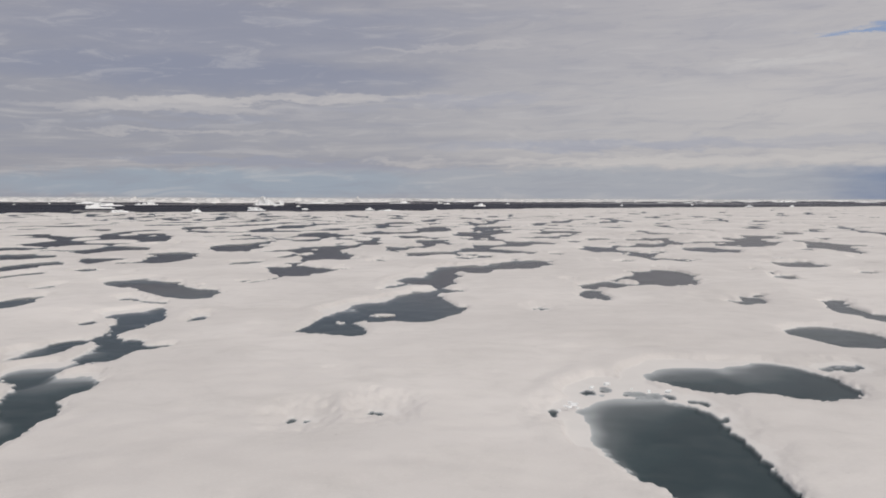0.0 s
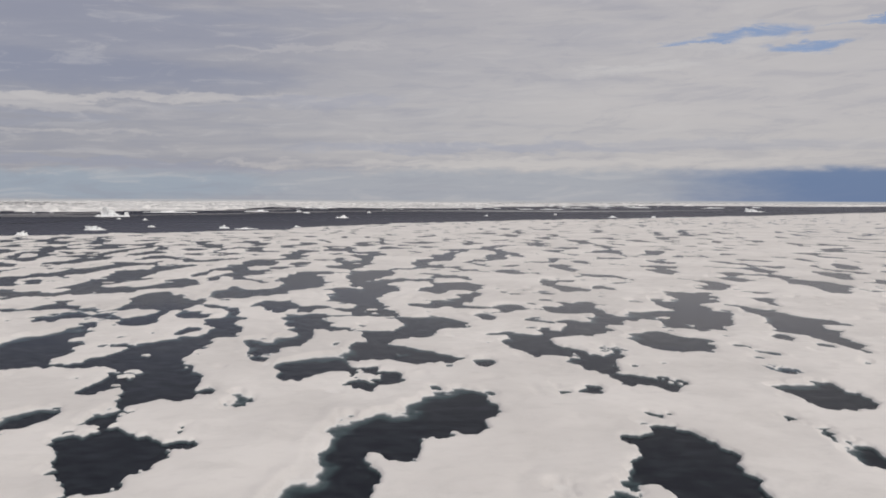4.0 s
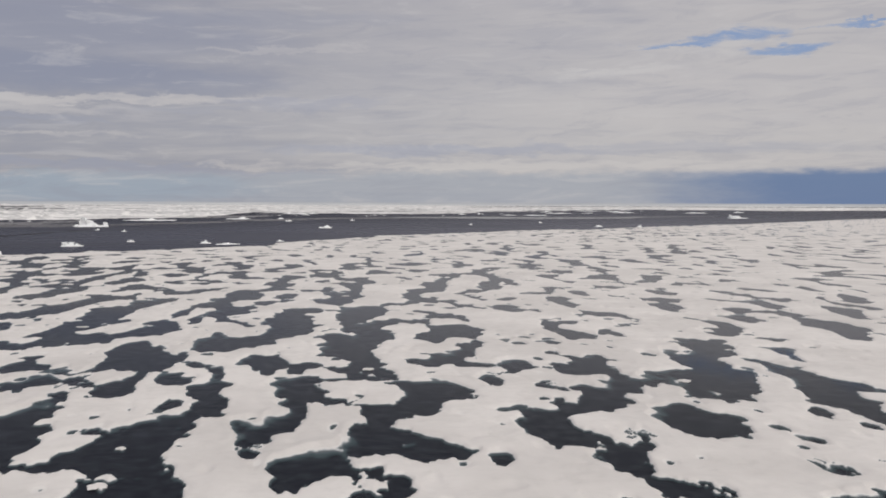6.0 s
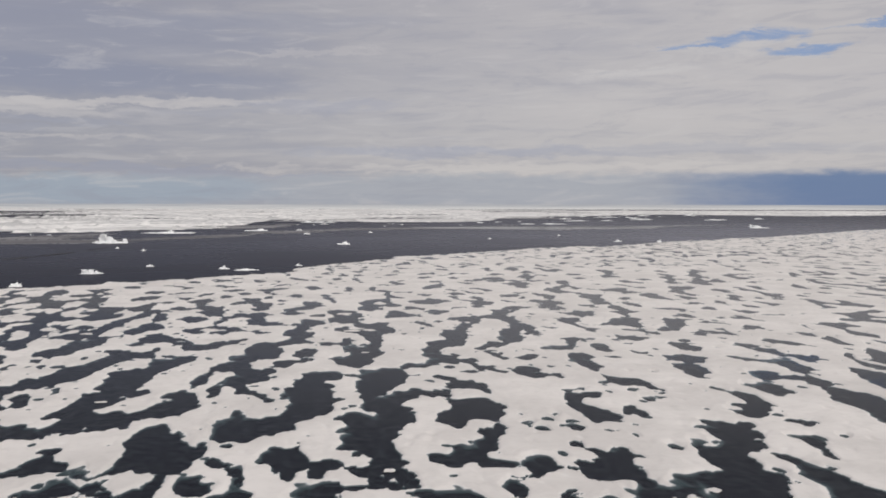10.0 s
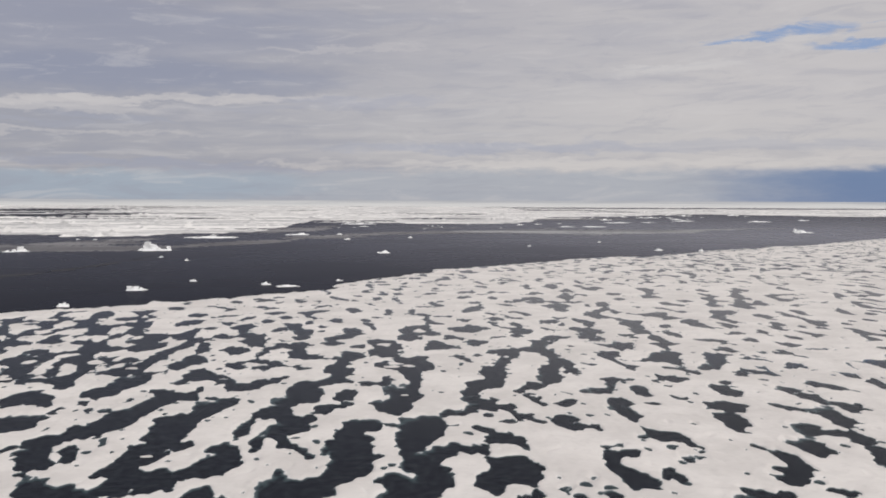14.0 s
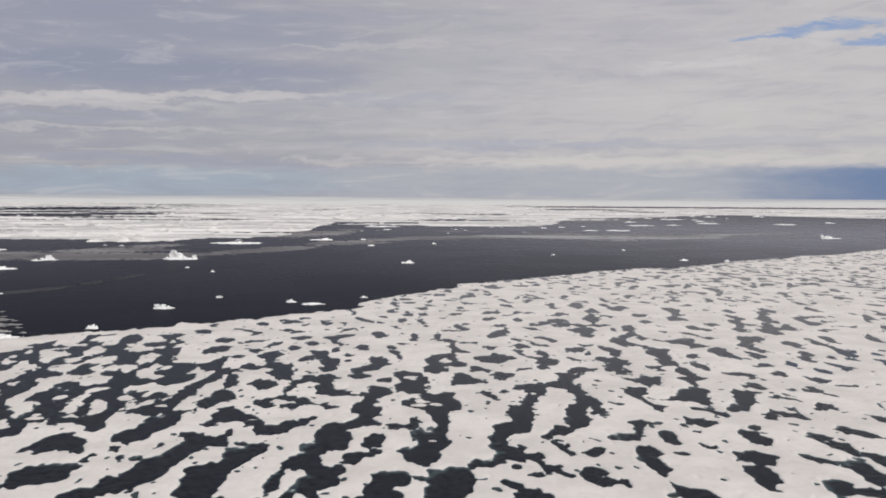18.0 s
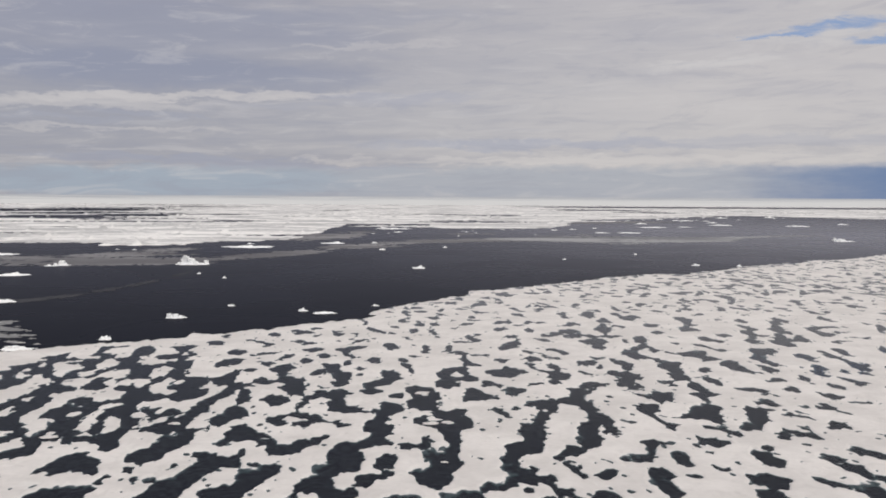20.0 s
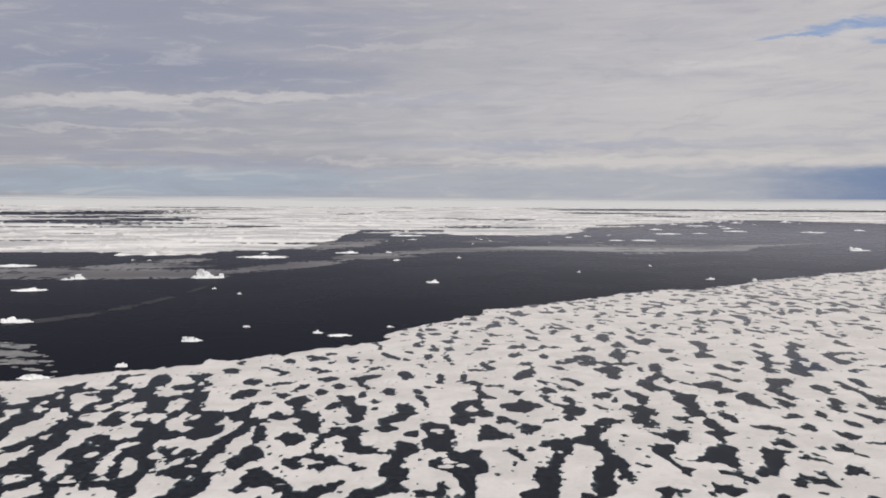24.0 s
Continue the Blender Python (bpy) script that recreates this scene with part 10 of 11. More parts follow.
def basin(x, y):
    """How far inside a melt pond each (x, y) of the net lies, in metres, below 0 on the ice; and the same for the small rotten spots."""
    # shores wander a little from the round hollows
    u = x + 0.0006 * y * sample(RAGGED, 0.12, x * 0.8 + 31, y * 0.5) + 0.0005 * y * sample(RAGGED, 0.12, x * 0.14, y * 0.07)
    v = y + 0.0014 * y * sample(RAGGED, 0.12, x * 0.8 + 67, y * 0.5 + 11) + 0.0014 * y * sample(RAGGED, 0.12, x * 0.14 + 50, y * 0.07 + 20)
    v = v.astype(np.float32) / GRAIN
    u = u.astype(np.float32)
    d = hollows(LOBES, x, u, v, y[:, 0])
    # farther out and to the sides the ponds make a maze of their own
    g = 0.80 * sample(LABYRINTH, 0.25, x, y) + 0.55 * sample(BROAD, 0.5, x, y) + 0.16 * sample(RAGGED, 0.12, x * 0.30, y * 0.14)
    thin = sample(CLUSTER, 4.0, x, y)
    sparse = 0.60 - 0.25 * smooth(-x, 10, 60) - 0.30 * smooth(-x - 0.1 * y, 8, 40) + 0.16 * thin - 0.13 * smooth(x - 0.3 * y, 0, 30) + 0.25 * smooth(x - 0.25 * y, 60, 300) + 0.12 * smooth(y, 420, 560)
    wild = (g - sparse) * 1.1
    far = smooth(y + 6 * thin, 424, 434)
    left = np.interp(y, (0, 45, 60, 82, 101, 124, 145, 160, 190, 205, 300, 430), (-6, -26, -21, -21, -25, -32, -40, -50, -61, -73, -112, -160))
    right = np.interp(y, (0, 20, 40, 60, 100, 145, 175, 205, 250, 300, 430), (9, 11, 20, 30, 50, 69, 81, 91, 115, 142, 210))
    side = np.maximum(smooth(left - x, 0, 5), smooth(x - right, 0, 5))
    wide = np.maximum(far, side)
    # the ponds have crumbled shores, and lesser ones lie between them
    d = d + (0.010 + 0.0008 * y) * (0.9 * sample(RAGGED, 0.12, x * 0.32, y * 0.15) + 0.4 * sample(RAGGED, 0.12, x * 0.9 + 9, y * 0.4))
    # coves, bites and narrow arms along the shores
    bite = smooth(y, 120, 60) * (0.4 * sample(RAGGED, 0.12, x * 1.5 + 17, y * 0.8) + 0.28 * sample(RAGGED, 0.12, x * 3.4 + 3, y * 1.9)) + 1.0 * sample(PITS, 0.12, x * 0.55 + 5, y * 0.32)
    d = d + np.interp(y, (30, 60, 82, 100, 200), (0.06, 0.17, 0.15, 0.12, 0.14)) * bite * smooth(d, -0.9, -0.2) * smooth(y, 30, 50)
    lesser = (g - 1.4 + 0.45 * smooth(-x, 5, 30) + 0.35 * smooth(y, 110, 220)) * 0.9 - 3 * smooth(d, -1.3, -0.4) - 3 * smooth(y, 75, 55) - 3 * smooth(y, 60, 62) * smooth(y, 390, 330)
    maze = np.maximum(wild - 8 * (1 - wide) - 3 * smooth(d, -1.6, -0.5), lesser - 8 * wide)
    # small holes and rotten spots
    spot = sample(PITS, 0.12, x * 0.55, y * 0.30) + 0.5 * sample(BANKS, 1.0, x + 90, y)
    holes = (spot - 2.4 - 3 * smooth(y, 90, 40)) * 0.5
    crumble = 0.05 * sample(RAGGED, 0.12, x * 4.0, y * 2.0)
    holes = np.maximum(holes, hollows(SPECKS, x, u, v, y[:, 0], 0.0) + crumble)
    return np.maximum(d, maze), holes


def blur(f, k=3):
    """The field evened out over a few cells."""
    p = np.pad(f, k, mode="edge")
    rows, cols = f.shape
    p = sum(p[i:i + rows] for i in range(2 * k + 1)) / (2 * k + 1)
    return (sum(p[:, i:i + cols] for i in range(2 * k + 1)) / (2 * k + 1)).astype(np.float32)


def floe():
    y = [-260.0, -160, -100, -60, -35, -20, -10, -4, 0, 4, 7]
    step = ((7, 0.10), (14, 0.085), (30, 0.10), (50, 0.16), (120, 0.33), (250, 0.62), (400, 1.2), (560, 3.0), (900, 9.0), (1600, 40.0))
    while y[-1] < 1500:
        y.append(y[-1] + float(np.interp(y[-1], [s[0] for s in step], [s[1] for s in step])))
    y = np.array(y)
    s = np.linspace(0, 1, 860)
    reach = np.maximum(y, 4)[:, None]
    inner = -(0.50 * reach + 5) + s[None, :] * (1.24 * reach + 12)
    out = np.array([2, 6, 14, 30, 60, 120, 240, 480.0])
    x = np.concatenate([inner[:, :1] - out[::-1][None, :], inner, inner[:, -1:] + out[None, :]], 1)
    yy = np.repeat(y[:, None], x.shape[1], 1)
    d, holes = basin(x, yy)
    # sound ice behind the start and far out to the sides
    sound = 4 * smooth(yy, 12, 9) + 4 * smooth(inner[:, :1] + 3 - x, 0, 3) + 4 * smooth(x - inner[:, -1:] + 3, 0, 3)
    d, holes = d - sound, holes - sound
    rough = sample(RAGGED, 0.12, x, yy)
    close = smooth(yy, 62, 30)
    notch = sample(RAGGED, 0.12, x * 5.0, yy * 3.2) + 0.6 * sample(RAGGED, 0.12, x * 11.0 + 40, yy * 6.0)
    d = d + 0.045 * rough * smooth(d, -0.6, -0.1)
    calm = d
    for _ in range(5):
        calm = blur(calm)
    # the banks towards the low sun have melted to soft shelves, the others stay sharp
    dx = np.gradient(calm, axis=1) / np.gradient(x, axis=1)
    dy = (np.gradient(calm, axis=0) - dx * np.gradient(x, axis=0)) / np.gradient(y)[:, None] * GRAIN
    facing = (0.62 * dx - 0.78 * dy) / np.maximum(np.hypot(dx, dy), 1e-3)
    soft = smooth(facing, 0.05, 0.8) * smooth(sample(BANKS, 1.0, x, yy) + 0.9 * smooth(yy, 34, 18), -0.5, 0.9)
    for _ in range(4):
        soft = blur(soft)
    # sharp banks crumble in small bites
    d = d + 0.028 * notch * close * (1 - soft) * smooth(d, -0.5, -0.1)
    d = d + 0.06 * sample(RAGGED, 0.12, x * 2.3 + 15, yy * 1.15) * smooth(yy, 45, 65) * smooth(yy, 190, 90) * smooth(np.abs(d), 0.5, 0.1) * (1 - soft)
    ease = smooth(d, 0.05, 0.5) * close
    d = np.where(d > 0, np.maximum(d * (1 - ease) + calm * ease, 0.01), d)
    width = 0.03 + (0.8 + 1.6 * smooth(yy, 40, 26)) * soft
    rise = 0.05 + 0.07 * smooth(-d, 0.0, 0.4) + 0.10 * smooth(-d, 0.3, 4.0) + 0.16 * soft * smooth(-d, 0.0, 0.4) * smooth(-d, 1.5, 0.5)
    relief = 0.06 * sample(HUMMOCK, 1.0, x, yy) * smooth(-d, 0.2, 3.0) + 0.010 * rough + 0.014 * sample(PITS, 0.12, x * 0.2, yy * 0.2)
    ice = rise * smooth(-d, 0.0, 0.12 + 0.5 * soft) + relief * smooth(-d, 0.1, 0.8) + 0.004
    depth = 0.105 + 0.045 * smooth(yy, 42, 64)          # shallow pools near by, rotted through farther on
    bed = -depth * (1 - np.exp(-np.maximum(d, 0) / (0.42 * width))) - 0.003
    # low washed shelves, bounded by a small scarp
    shelf = smooth(soft, 0.3, 0.7) * smooth(yy, 75, 50)
    step = -d - 0.18 - 0.40 * soft - 0.08 * sample(RAGGED, 0.12, x * 0.5, yy * 0.3) - 0.012 * notch
    ice = ice * (1 - shelf) + shelf * (0.012 + 0.004 * rough + 0.045 * smooth(step, 0.0, 0.12) + 0.10 * smooth(step, 0.0, 0.25) * smooth(step, 1.1, 0.3) + np.maximum(ice - 0.05, 0) * smooth(step, 0.0, 1.5))
    # the ice slumps round rotten spots
    ice = ice * (0.08 + 0.92 * smooth(-holes, 0.0, 0.9))
    z = np.where(d > 0, bed, np.maximum(ice, 0.004))
    z = np.where((holes > 0) & (d <= 0), -0.035 - 0.02 * smooth(yy, 30, 50) - 0.6 * np.minimum(holes, 0.1), z)
    z = np.maximum(z, -0.155)
    d = np.maximum(d, holes)
    # the outer edge
    off = (brink(x + 0.8 * sample(LABYRINTH, 0.25, x, yy)) - yy) * 0.72 + 1.0 * sample(BROAD, 0.5, x, yy) + 0.5 * sample(LABYRINTH, 0.25, x * 1.9 + 300, yy)
    z = np.where(off < 0, -0.9, np.where(off < 0.8, np.minimum(z, 0.1), z))
    verts = np.stack([x, yy, z], -1).reshape(-1, 3)
    faces = grid_faces(*x.shape)
    keep = off > -25
    keep = keep[:-1, :-1] | keep[1:, :-1] | keep[:-1, 1:] | keep[1:, 1:]
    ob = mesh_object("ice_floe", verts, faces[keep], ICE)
    tagged(ob, "broad melting sea ice floe, greyish white, riddled with dark ponds", "ice floe", kind="structure")
    # the water: each pond a thing of its own, the far maze in one
    wet = d > 0
    wet = (wet[:-1, :-1] | wet[1:, :-1] | wet[:-1, 1:] | wet[1:, 1:]) & (off[:-1, :-1] > 1.0)
    owner = pools(wet)
    quads, owner = faces[wet], owner[wet]
    order = np.argsort(owner, kind="stable")
    quads, owner = quads[order], owner[order]
    groups = np.split(np.arange(len(owner)), np.flatnonzero(np.diff(owner)) + 1)
    own, rest = [], []
    for group in groups:
        corner = verts[quads[group].ravel()]
        low, high = corner[:, :2].min(0), corner[:, :2].max(0)
        size = float(np.prod(high - low)) ** 0.5
        (own if len(group) > 30 and low[1] < 400 and size > 0.004 * low[1] else rest).append((size / max(low[1], 15.0), size, low, high, group))
    own.sort(key=lambda p: -p[0])
    rest += own[300:]
    for _, size, low, high, group in own[:300]:
        used, q = np.unique(quads[group], return_inverse=True)
        flat = verts[used].copy()
        flat[:, 2] = WATER
        middle = np.append((low + high) / 2, 0)
        water = mesh_object("melt_pond", flat - middle, q.reshape(-1, 4), POND)
        water.location = middle
        water.visible_shadow = False
        tagged(water, "wide dark melt pond with winding shores in white ice" if size > 14 else "dark still melt pond sunk into white ice" if size > 4 else
               "small dark melt hole in the white ice" if size > 1.2 else "tiny dark melt hole in the white ice", "melt pond", "melt ponds on the floe")
    used, q = np.unique(quads[np.concatenate([p[4] for p in rest])], return_inverse=True)
    flat = verts[used].copy()
    flat[:, 2] = WATER
    water = mesh_object("melt_ponds", flat, q.reshape(-1, 4), POND)
    water.visible_shadow = False
    tagged(water, "maze of small dark melt ponds across the distant ice", "melt pond", kind="stuff")


def pools(wet):
    """A number for each connected pool of wet cells."""
    cell = np.arange(wet.size).reshape(wet.shape)
    across, along = wet[:, :-1] & wet[:, 1:], wet[:-1] & wet[1:]
    a = np.concatenate([cell[:, :-1][across], cell[:-1][along]])
    b = np.concatenate([cell[:, 1:][across], cell[1:][along]])
    mark = cell.ravel().copy()
    while True:
        low = np.minimum(mark[a], mark[b])
        if (mark[a] == mark[b]).all():
            return mark.reshape(wet.shape)
        np.minimum.at(mark, mark[a], low)
        np.minimum.at(mark, mark[b], low)
        for _ in range(3):
            mark = mark[mark]


floe()


def cake(x, y, wide, seed):
    """A flat cake of ice afloat in a pond."""
    rng = random.Random(seed)
    bm = bmesh.new()
    count = 22
    rings = []
    for scale, z in ((1.0, -0.05), (1.03, 0.02), (0.93, 0.06), (0.5, 0.075)):
        ring = []
        for i in range(count):
            a = 2 * math.pi * i / count
            r = wide / 2 * scale * (1 + 0.5 * noise.noise((math.cos(a) * 1.3 + seed, math.sin(a) * 1.3, 0)) + 0.25 * noise.noise((math.cos(a) * 4, math.sin(a) * 4, seed)))
            ring.append(bm.verts.new((r * math.cos(a), r * math.sin(a) * rng_stretch(seed), z)))
        rings.append(ring)
    for a, b in zip(rings, rings[1:]):
        for i in range(count):
            bm.faces.new((a[i], a[(i + 1) % count], b[(i + 1) % count], b[i]))
    bm.faces.new(rings[-1])
    me = bpy.data.meshes.new("ice_cake")
    bm.to_mesh(me)
    bm.free()
    me.materials.append(ICE)
    ob = new("ice_cake", me)
    ob.matrix_world = pose(x, y, WATER, 0, 0, rng.uniform(-15, 15))
    tagged(ob, "flat white cake of ice afloat in a dark pond", "ice cake", "ice cakes in the ponds")


def rng_stretch(seed):
    """How much longer than wide a cake lies along the grain of the ice."""
    return 0.55 + 0.5 * random.Random(seed * 7 + 1).random()


for i, (x, y, wide) in enumerate(((-2.5, 39.7, 0.8), (-11.6, 68.9, 0.95), (-12.3, 89.9, 0.55), (-12.2, 82.1, 1.0), (-12.3, 79.3, 0.5), (-26.1, 148.6, 1.5), (5.1, 115.0, 1.0),
                                  (31.1, 105.4, 1.1), (-60.8, 201.3, 3.4), (7.5, 181.8, 1.1), (10.0, 208.5, 2.1), (-41.0, 210.2, 2.0), (6.9, 235.4, 3.0), (7.0, 207.8, 3.4))):
    cake(x, y, wide, 40 + i)


def chunk(x, y, wide, seed):
    """A broken block of ice lying on the floe."""
    rng = random.Random(seed)
    bm = bmesh.new()
    bmesh.ops.create_cube(bm, size=1.0)
    bmesh.ops.subdivide_edges(bm, edges=bm.edges[:], cuts=2, use_grid_fill=True)
    for v in bm.verts:
        v.co = v.co * (1 + 0.35 * noise.noise(v.co * 2.1 + Vector((seed, 0, 0)))) + Vector((0.15 * v.co.z, 0, 0))
        v.co.x, v.co.y, v.co.z = v.co.x * wide, v.co.y * wide * 0.7, (v.co.z + 0.35) * wide * 0.5
    me = bpy.data.meshes.new("ice_chunk")
    bm.to_mesh(me)
    bm.free()
    me.materials.append(BERG)
    ob = new("ice_chunk", me)
    ob.matrix_world = pose(x, y, 0.10, rng.uniform(-8, 8), rng.uniform(-8, 8), rng.uniform(0, 360))
    tagged(ob, "small broken white ice chunk at the pond's rim", "ice chunk", "ice chunks at the rim")


for i, (x, y) in enumerate(((2.89, 21.92), (2.98, 21.80), (3.12, 22.04), (3.16, 21.74), (3.85, 24.05), (4.32, 24.5), (4.87, 23.95), (5.23, 23.6), (5.71, 23.55), (2.70, 21.45), (3.05, 22.25))):
    chunk(x, y, 0.07 + 0.035 * (i % 3), 70 + i)


# ---- the sea and the pack ice beyond ----
sea = mesh_object("sea", np.array([(-4900, -900, SEA_LEVEL), (4900, -900, SEA_LEVEL), (4900, 4960, SEA_LEVEL), (-4900, 4960, SEA_LEVEL)]), np.array([(0, 1, 2, 3)]), SEA)
tagged(sea, "dark slate-grey open sea water with small ripples", "sea", kind="structure")

LEADS = field(1024, 6.0, 210.0, 0.7, 21, 2.6, 4)
RIDGES = field(1024, 3.0, 24.0, 0.9, 22)


def shore(x):
    """The y at which the pack ice begins, for each x."""
    at = ((-2500, 500), (-1200, 660), (-346, 872), (-252, 895), (-228, 864), (-187, 900), (-150, 985), (-116, 990), (-79, 1038), (-65, 1160), (-58, 1350), (-43, 1460), (79, 1450), (86, 1305), (162, 1311), (241, 1320), (275, 1400),
          (333, 1673), (388, 1780), (528, 1913), (716, 2121), (951, 2209), (1019, 2068), (1180, 1990), (2500, 2100))
    return np.interp(x, [p[0] for p in at], [p[1] for p in at])


# open leads in the pack: x, y, half-length, half-width
OPENINGS = ((-890, 2880, 270, 520), (-1080, 2720, 170, 320), (-560, 1990, 140, 320), (-690, 1960, 130, 190), (-760, 2300, 110, 90), (-484, 2303, 40, 75), (-460, 1590, 190, 38), (-224, 1657, 50, 54),
            (-335, 2117, 30, 76), (303, 2184, 60, 60), (290, 2230, 110, 45), (-112, 2798, 52, 112), (-120, 2310, 270, 22), (750, 3198, 165, 200), (775, 2677, 75, 126), (-405, 1112, 60, 22), (-410, 1312, 28, 38),
            (190, 1628, 150, 42), (-1406, 2927, 166, 554), (-842, 4300, 242, 160), (-700, 3700, 160, 120))


def pack():
    y = [450.0]
    while y[-1] < 4950:
        y.append(y[-1] + max(2.5, (y[-1] / 1000.0) ** 2 * 4.2))
    y = np.array(y)
    s = np.linspace(-1, 1, 640)
    x = s[None, :] * (0.85 * y[:, None] + 200)
    yy = np.repeat(y[:, None], x.shape[1], 1)
    lead = sample(LEADS, 6.0, x, yy)
    ridge = sample(RIDGES, 3.0, x, yy)
    off = (yy - shore(x)) * 0.6 + 34 * lead + 7 * ridge
    solid = smooth(off, -4, 4) * smooth(lead + 1.75 + 0.25 * ridge, -0.05, 0.05)
    for a, b, long, broad in OPENINGS:
        q = np.hypot((x - a) / long, (yy - b) / broad) + 0.30 * lead + 0.16 * ridge
        solid = solid * smooth(q, 0.95, 1.05)
    # one long straight lead far out
    solid = solid * np.maximum(smooth(np.abs(yy - 4150 + 0.10 * (x - 900)) / 330, 0.9, 1.1), smooth(700 - x + 90 * lead, -30, 30))
    z = -0.8 + solid * (1.05 + 0.25 * np.maximum(ridge, 0) + 1.3 * np.maximum(ridge - 1.1, 0) ** 1.5)
    verts = np.stack([x, yy, z], -1).reshape(-1, 3)
    ok = z > -0.7
    keep = ok[:-1, :-1] | ok[1:, :-1] | ok[:-1, 1:] | ok[1:, 1:]
    q = grid_faces(*x.shape)[keep]
    used, q2 = np.unique(q, return_inverse=True)
    ob = mesh_object("pack_ice", verts[used], q2.reshape(-1, 4), PACK)
    tagged(ob, "bright white pack ice broken by dark leads", "pack ice", kind="structure")


pack()


def slush(name, label, along, seed, mat=SLUSH, thick=1.0):
    """A thin drifting band of slush with frayed edges; along: x, y, half-width."""
    n_u, n_v = 50 * len(along), 46
    s = np.linspace(0, len(along) - 1, n_u)
    at = [np.interp(s, range(len(along)), [p[k] for p in along]) for k in range(3)]
    for _ in range(30):
        at = [np.concatenate([c[:1], (c[:-2] + c[1:-1] * 2 + c[2:]) / 4, c[-1:]]) for c in at]
    v = np.linspace(-1.7, 1.7, n_v)[:, None]
    px, py = at[0][None, :] + 0 * v, at[1][None, :] + v * at[2][None, :]
    ends = smooth(s, 0, 0.6) * smooth(len(along) - 1 - s, 0, 0.6)
    fray = 0.55 * sample(LEADS, 6.0, px * 2.2 + 800 * seed, py * 3) + 0.40 * sample(RIDGES, 3.0, px * 0.8 + 300 * seed, py * 0.8) + 0.35 * sample(RIDGES, 3.0, px * 2.5, py * 4.5)
    body = thick - v ** 2 - 1.5 * (1 - ends[None, :]) + 0.75 * fray
    ok = body > 0
    keep = ok[:-1, :-1] & ok[1:, :-1] & ok[:-1, 1:] & ok[1:, 1:]
    x, y = float(at[0].mean()), float(at[1].mean())
    verts = np.stack([px - x, py - y, np.full(px.shape, SEA_LEVEL + 0.02)], -1).reshape(-1, 3)
    q = grid_faces(n_v, n_u)[keep]
    used, q2 = np.unique(q, return_inverse=True)
    ob = mesh_object(name, verts[used], q2.reshape(-1, 4), mat)
    ob.location = (x, y, 0.004 * seed)
    tagged(ob, label, "slush", "slush bands")


BAND = "thin grey band of slush drifting on dark water"
for i, along in enumerate((((-330, 672, 30), (-260, 669, 34), (-217, 674, 46), (-168, 669, 57), (-136, 660, 50), (-112, 670, 30)),
                           ((-140, 636, 26), (-102, 682, 36), (-66, 745, 44), (-26, 826, 47), (49, 929, 46), (116, 965, 34), (200, 985, 40), (330, 960, 24)),
                           ((-215, 715, 26), (-192, 731, 42), (-169, 755, 50), (-135, 785, 36)),
                           ((-90, 990, 60), (-77, 1020, 90), (-32, 1066, 110), (-1, 1168, 70)),
                           ((70, 1110, 18), (116, 1112, 22), (160, 1112, 18)), ((280, 1560, 50), (430, 1640, 80), (590, 1700, 50)))):
    slush("slush_band", BAND, along, i + 1)
slush("slush_band", "pale grey raft of soft slush and brash on dark water", ((100, 985, 14), (150, 985, 34), (190, 985, 70), (240, 990, 90), (290, 975, 64), (346, 985, 40), (388, 1024, 20), (449, 1063, 12), (520, 1090, 8)), 8, RAFT, 1.35)
slush("slush_streak", "faint dark-grey streak of thin slush on dark water", ((-160, 400, 7), (-149, 415, 10), (-131, 442, 12), (-118, 484, 17), (-108, 541, 22), (-104, 600, 20)), 9, FILM, 0.6)


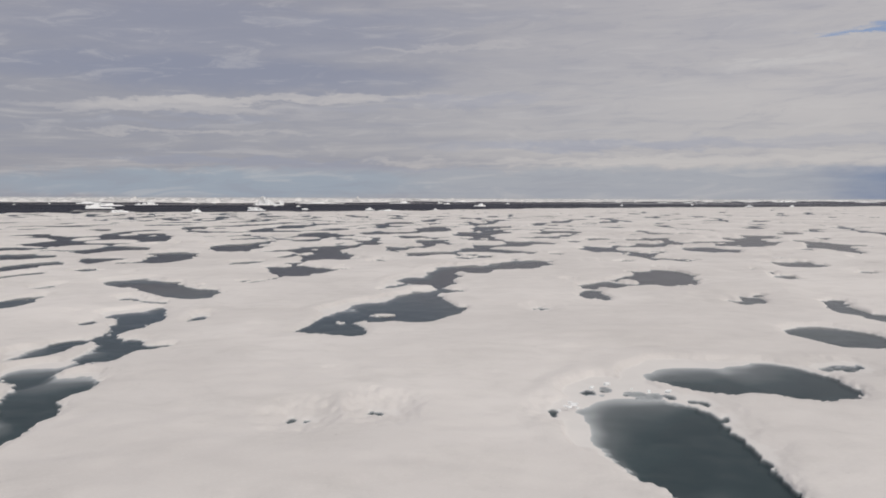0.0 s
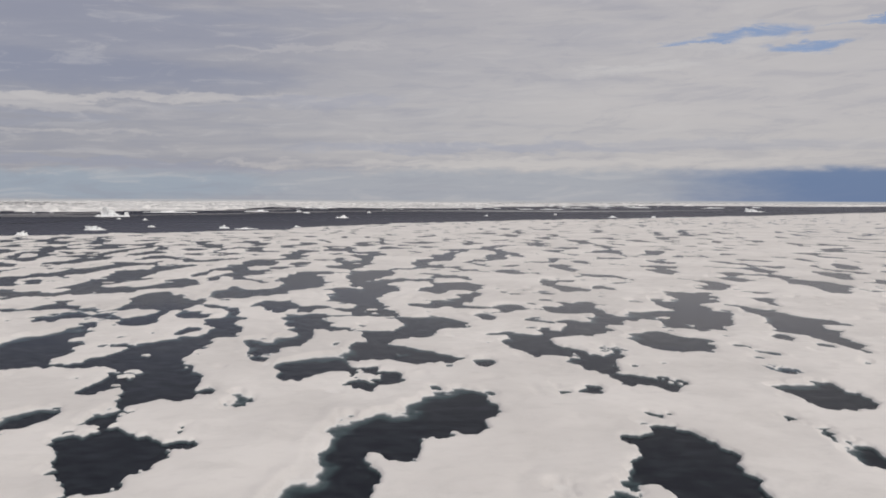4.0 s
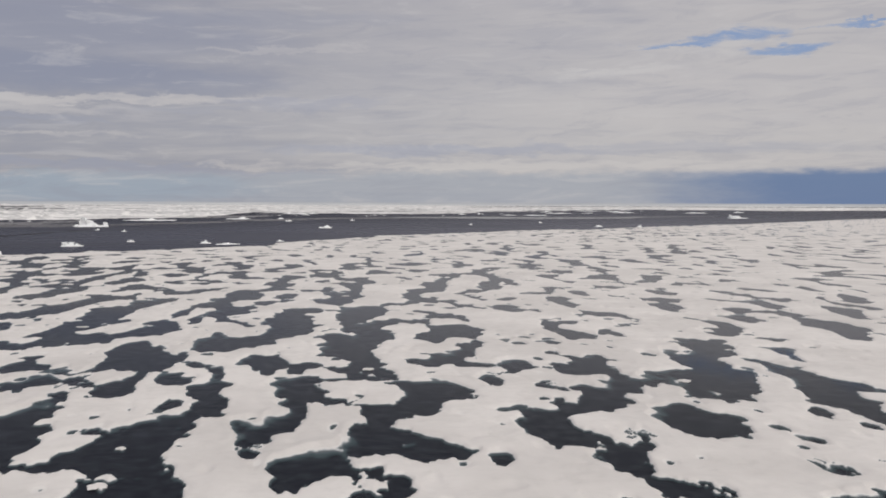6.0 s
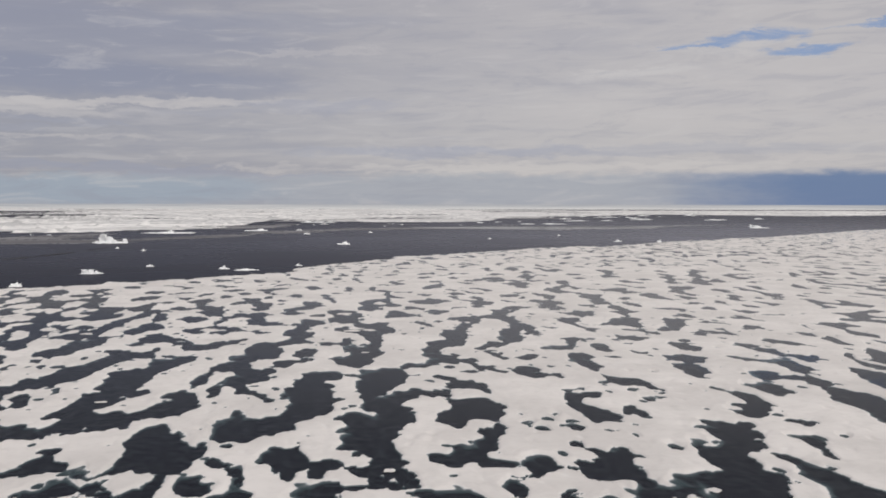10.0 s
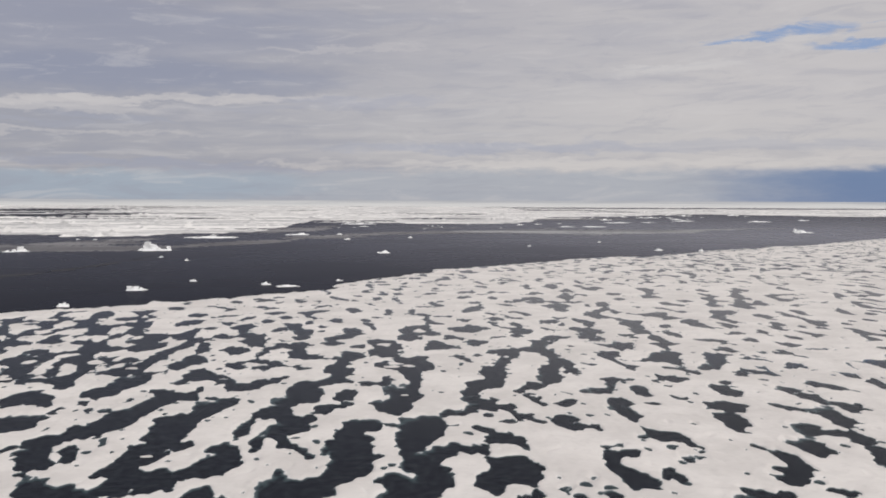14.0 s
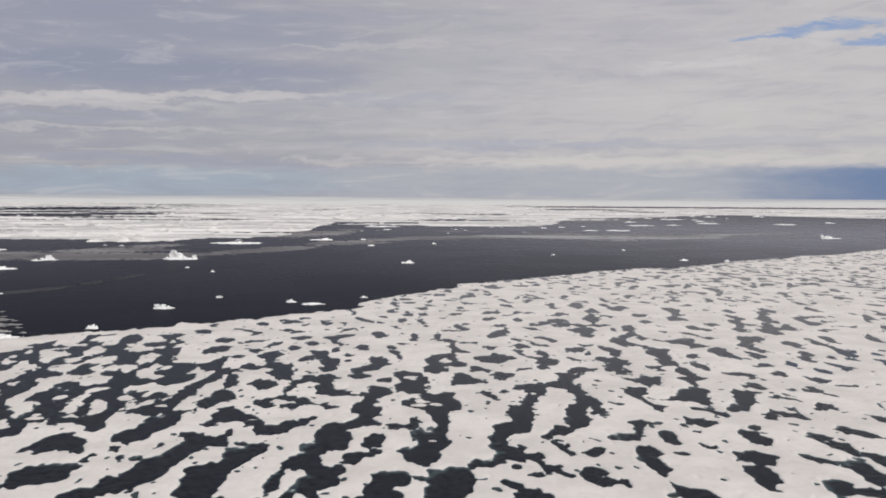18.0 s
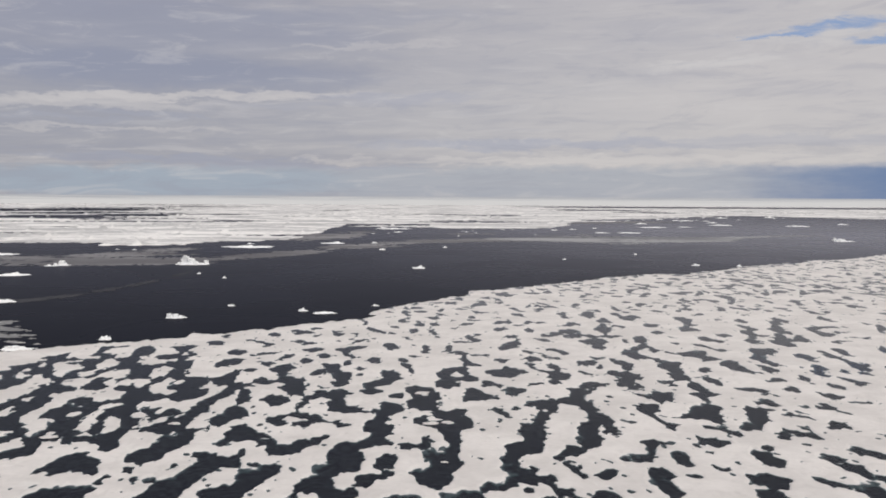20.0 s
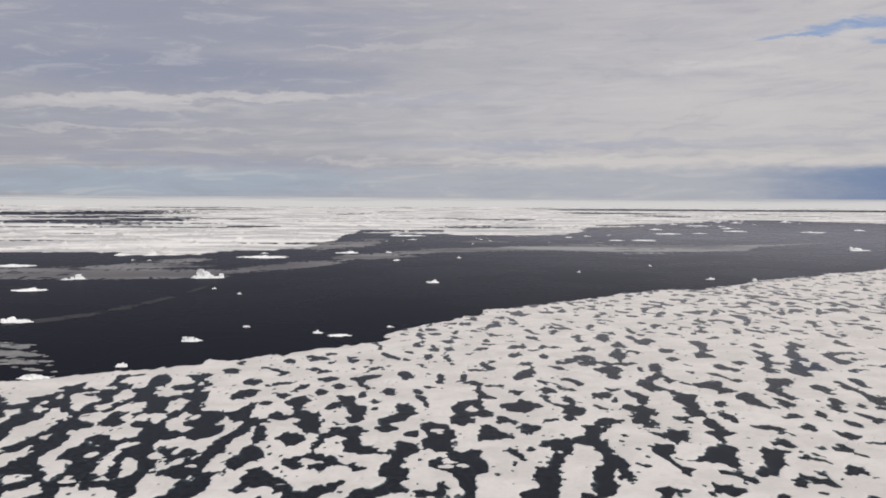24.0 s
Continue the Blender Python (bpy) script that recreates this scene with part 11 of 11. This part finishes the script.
def berg(name, label, x, y, wide, high, seed, towers, deep=0.6, turn=0.0, mat=BERG, peak=True):
    """A lump of floating ice: a low plinth with uneven blocks on it."""
    rng = random.Random(seed)
    bm = bmesh.new()
    blocks = [(rng.uniform(-0.34, 0.34), rng.uniform(-0.2, 0.2), rng.uniform(0.09, 0.2), rng.uniform(0.3, 0.75), rng.uniform(-0.4, 0.4)) for _ in range(towers)]
    if peak:
        blocks.append((rng.uniform(-0.2, 0.1), 0.0, 0.13, 1.0, 0.25))
    n_x, n_y = 44, 22
    rows = []
    plinth = 0.9 / high if high > 3 else 0.34
    for j in range(n_y + 1):
        row = []
        for i in range(n_x + 1):
            u, v = (i / n_x - 0.5) * 1.16, (j / n_y - 0.5) * 1.16
            edge = 0.8 - (2 * u) ** 2 - (2 * v) ** 2 + 0.9 * noise.noise((u * 5 + seed, v * 4, 0)) + 0.45 * noise.noise((u * 13 + seed, v * 9, 2))
            h = min(1.0, max(-0.4, edge * 4.0)) * plinth
            for a, b, r, t, lean in blocks:
                q = math.hypot(((u - a) + 0.4 * (v - b)) / r, ((v - b) - 0.3 * (u - a)) / (r * 1.4)) + 0.45 * noise.noise((u * 9, v * 9, seed + a * 10)) + 0.25 * noise.noise((u * 23, v * 23, seed))
                if q < 1 and edge > 0.02:
                    h = max(h, t * (1 + lean * (u - a) / r) * min(1.0, (1 - q) * 5.0 + 0.15))
            if h > 0.02:
                h += 0.08 * noise.noise((u * 21 + seed * 3, v * 21, 5)) + 0.10 * noise.noise((u * 10, v * 10, seed + 8))
            row.append(bm.verts.new((u * wide, v * wide * deep, max(h, -0.3) * high)))
        rows.append(row)
    for a, b in zip(rows, rows[1:]):
        for i in range(n_x):
            bm.faces.new((a[i], a[i + 1], b[i + 1], b[i]))
    me = bpy.data.meshes.new(name)
    bm.to_mesh(me)
    bm.free()
    me.materials.append(mat)
    ob = new(name, me)
    ob.matrix_world = pose(x, y, SEA_LEVEL - 0.02, 0, 0, turn)
    tagged(ob, label, "ice floe" if name == "drift_floe" else "ice lump", "ice adrift in the lead")
    return ob


def jagged_lump(x, y, wide, high, seed):
    """A lump of ice with broken blocks frozen onto a low base."""
    rng = random.Random(seed + 500)
    base = berg("ice_lump", LUMP, x, y, wide, high * 0.45, seed, 9, peak=False)
    count = 11 if wide > 12 else 7
    for k in range(count):
        a, b = rng.gauss(-0.06, 0.17), rng.uniform(-0.16, 0.16)
        tall = high * ((2.1 if wide > 12 else 1.4) if k == 0 else rng.uniform(0.6, 1.3)) * (1 - 0.9 * abs(a))
        broad = wide * rng.uniform(0.10, 0.19)
        bm = bmesh.new()
        bmesh.ops.create_cube(bm, size=1.0)
        bmesh.ops.subdivide_edges(bm, edges=bm.edges[:], cuts=3, use_grid_fill=True)
        lean = (rng.uniform(-0.3, 0.3), rng.uniform(-0.3, 0.3))
        for v in bm.verts:
            c = v.co * (1 + 0.55 * noise.noise(v.co * 1.7 + Vector((seed + k * 3.1, 0, 0))) + 0.25 * noise.noise(v.co * 4.5 + Vector((0, seed, k * 2.0))))
            v.co = ((c.x + lean[0] * c.z) * broad, (c.y + lean[1] * c.z) * broad, (c.z + 0.38) * tall * 0.8)
        me = bpy.data.meshes.new("ice_block")
        bm.to_mesh(me)
        bm.free()
        me.materials.append(BERG)
        block = new("ice_block", me)
        block.parent = base
        block.matrix_basis = pose(a * wide, b * wide * 0.6, 0.1, 0, 0, rng.uniform(0, 360))


LUMP = "jagged white lump of ice adrift on dark water"
SHEET = "low flat white ice floe drifting on dark water"
for i, (x, y, wide, high) in enumerate(((-116, 625, 19, 4.4), (-73, 366, 7.6, 1.7), (466, 945, 21, 3.2), (127, 670, 3.1, 1.0), (-83, 316, 4.0, 1.2), (-192, 616, 9.5, 3.0), (-81, 526, 2.2, 1.1), (-59, 401, 2.9, 0.8),
                                        (-3, 400, 3.0, 0.7), (56, 820, 3.8, 1.6), (193, 728, 2.6, 1.1), (200, 614, 5.5, 1.2), (225, 606, 3.4, 1.3), (-102, 299, 9.5, 1.2), (-30, 384, 4.2, 1.2), (-99, 554, 2.5, 0.9))):
    if wide > 6:
        jagged_lump(x, y, wide, high, 3 * i + 1)
    else:
        berg("ice_lump", LUMP, x, y, wide, high, 3 * i + 1, 5)
for i, (x, y, wide, high) in enumerate(((23, 592, 8.7, 1.7), (-153, 418, 13, 2.0), (-195, 546, 17, 1.4), (-40, 888, 22, 1.6), (3, 788, 5.4, 1.1), (-3, 896, 5.2, 1.3), (649, 1440, 37, 1.3), (542, 1480, 37, 1.2),
                                        (-22, 378, 9, 0.5), (578, 1613, 20, 1.6), (307, 1155, 35, 0.8), (272, 1153, 20, 0.8), (22, 1277, 45, 1.0), (-106, 829, 45, 1.0), (-270, 723, 28, 1.3), (400, 1366, 44, 0.8), (771, 1536, 20, 1.4), (452, 1385, 20, 0.8), (575, 1760, 46, 1.0), (610, 1730, 16, 1.0))):
    berg("drift_floe", SHEET, x, y, wide, high, 5 * i + 2, 3, 0.75)
for i, along in enumerate((((-150, 366, 5), (-132, 357, 7), (-120, 350, 5)), ((-140, 344, 5), (-124, 342, 7), (-112, 333, 4)), ((-134, 326, 4), (-118, 327, 6), (-106, 319, 4)))):
    slush("brash_patch", "ragged grey patch of brash ice on dark water", along, i + 11, BRASH, 0.45)
for i, (x, y) in enumerate(((-132, 357), (-127, 352), (-126, 358), (-119, 345), (-113, 327), (-109, 326), (-105, 319), (-122, 334), (-119, 322), (-114, 316), (-106, 311), (-116, 337), (-128, 343), (-109, 313), (-118, 327), (-112, 335),
                            (-135, 348), (-124, 328), (-100, 308), (-131, 336))):
    berg("drift_floe", "broken ragged piece of thin brash ice on dark water", x, y, 2.2 + 2.0 * (i % 3), 0.35, 7 * i + 3, 2, 0.5 + 0.2 * (i % 2), 15 * (i % 4) - 20, BRASH)
rng = random.Random(5)
for i in range(46):
    # loose pieces in front of the pack's edge
    x = rng.uniform(-330, 900)
    y = float(shore(x)) - rng.uniform(15, 420) * (0.4 + 0.6 * rng.random())
    if y < float(brink(x)) + 220:
        continue
    wide = rng.choice((2, 3, 3, 4, 5, 8, 13)) * (y / 1000.0)
    berg("drift_floe", SHEET, x, y, wide, min(2.0, 0.5 + wide * 0.06), 300 + i, 2, 0.6)
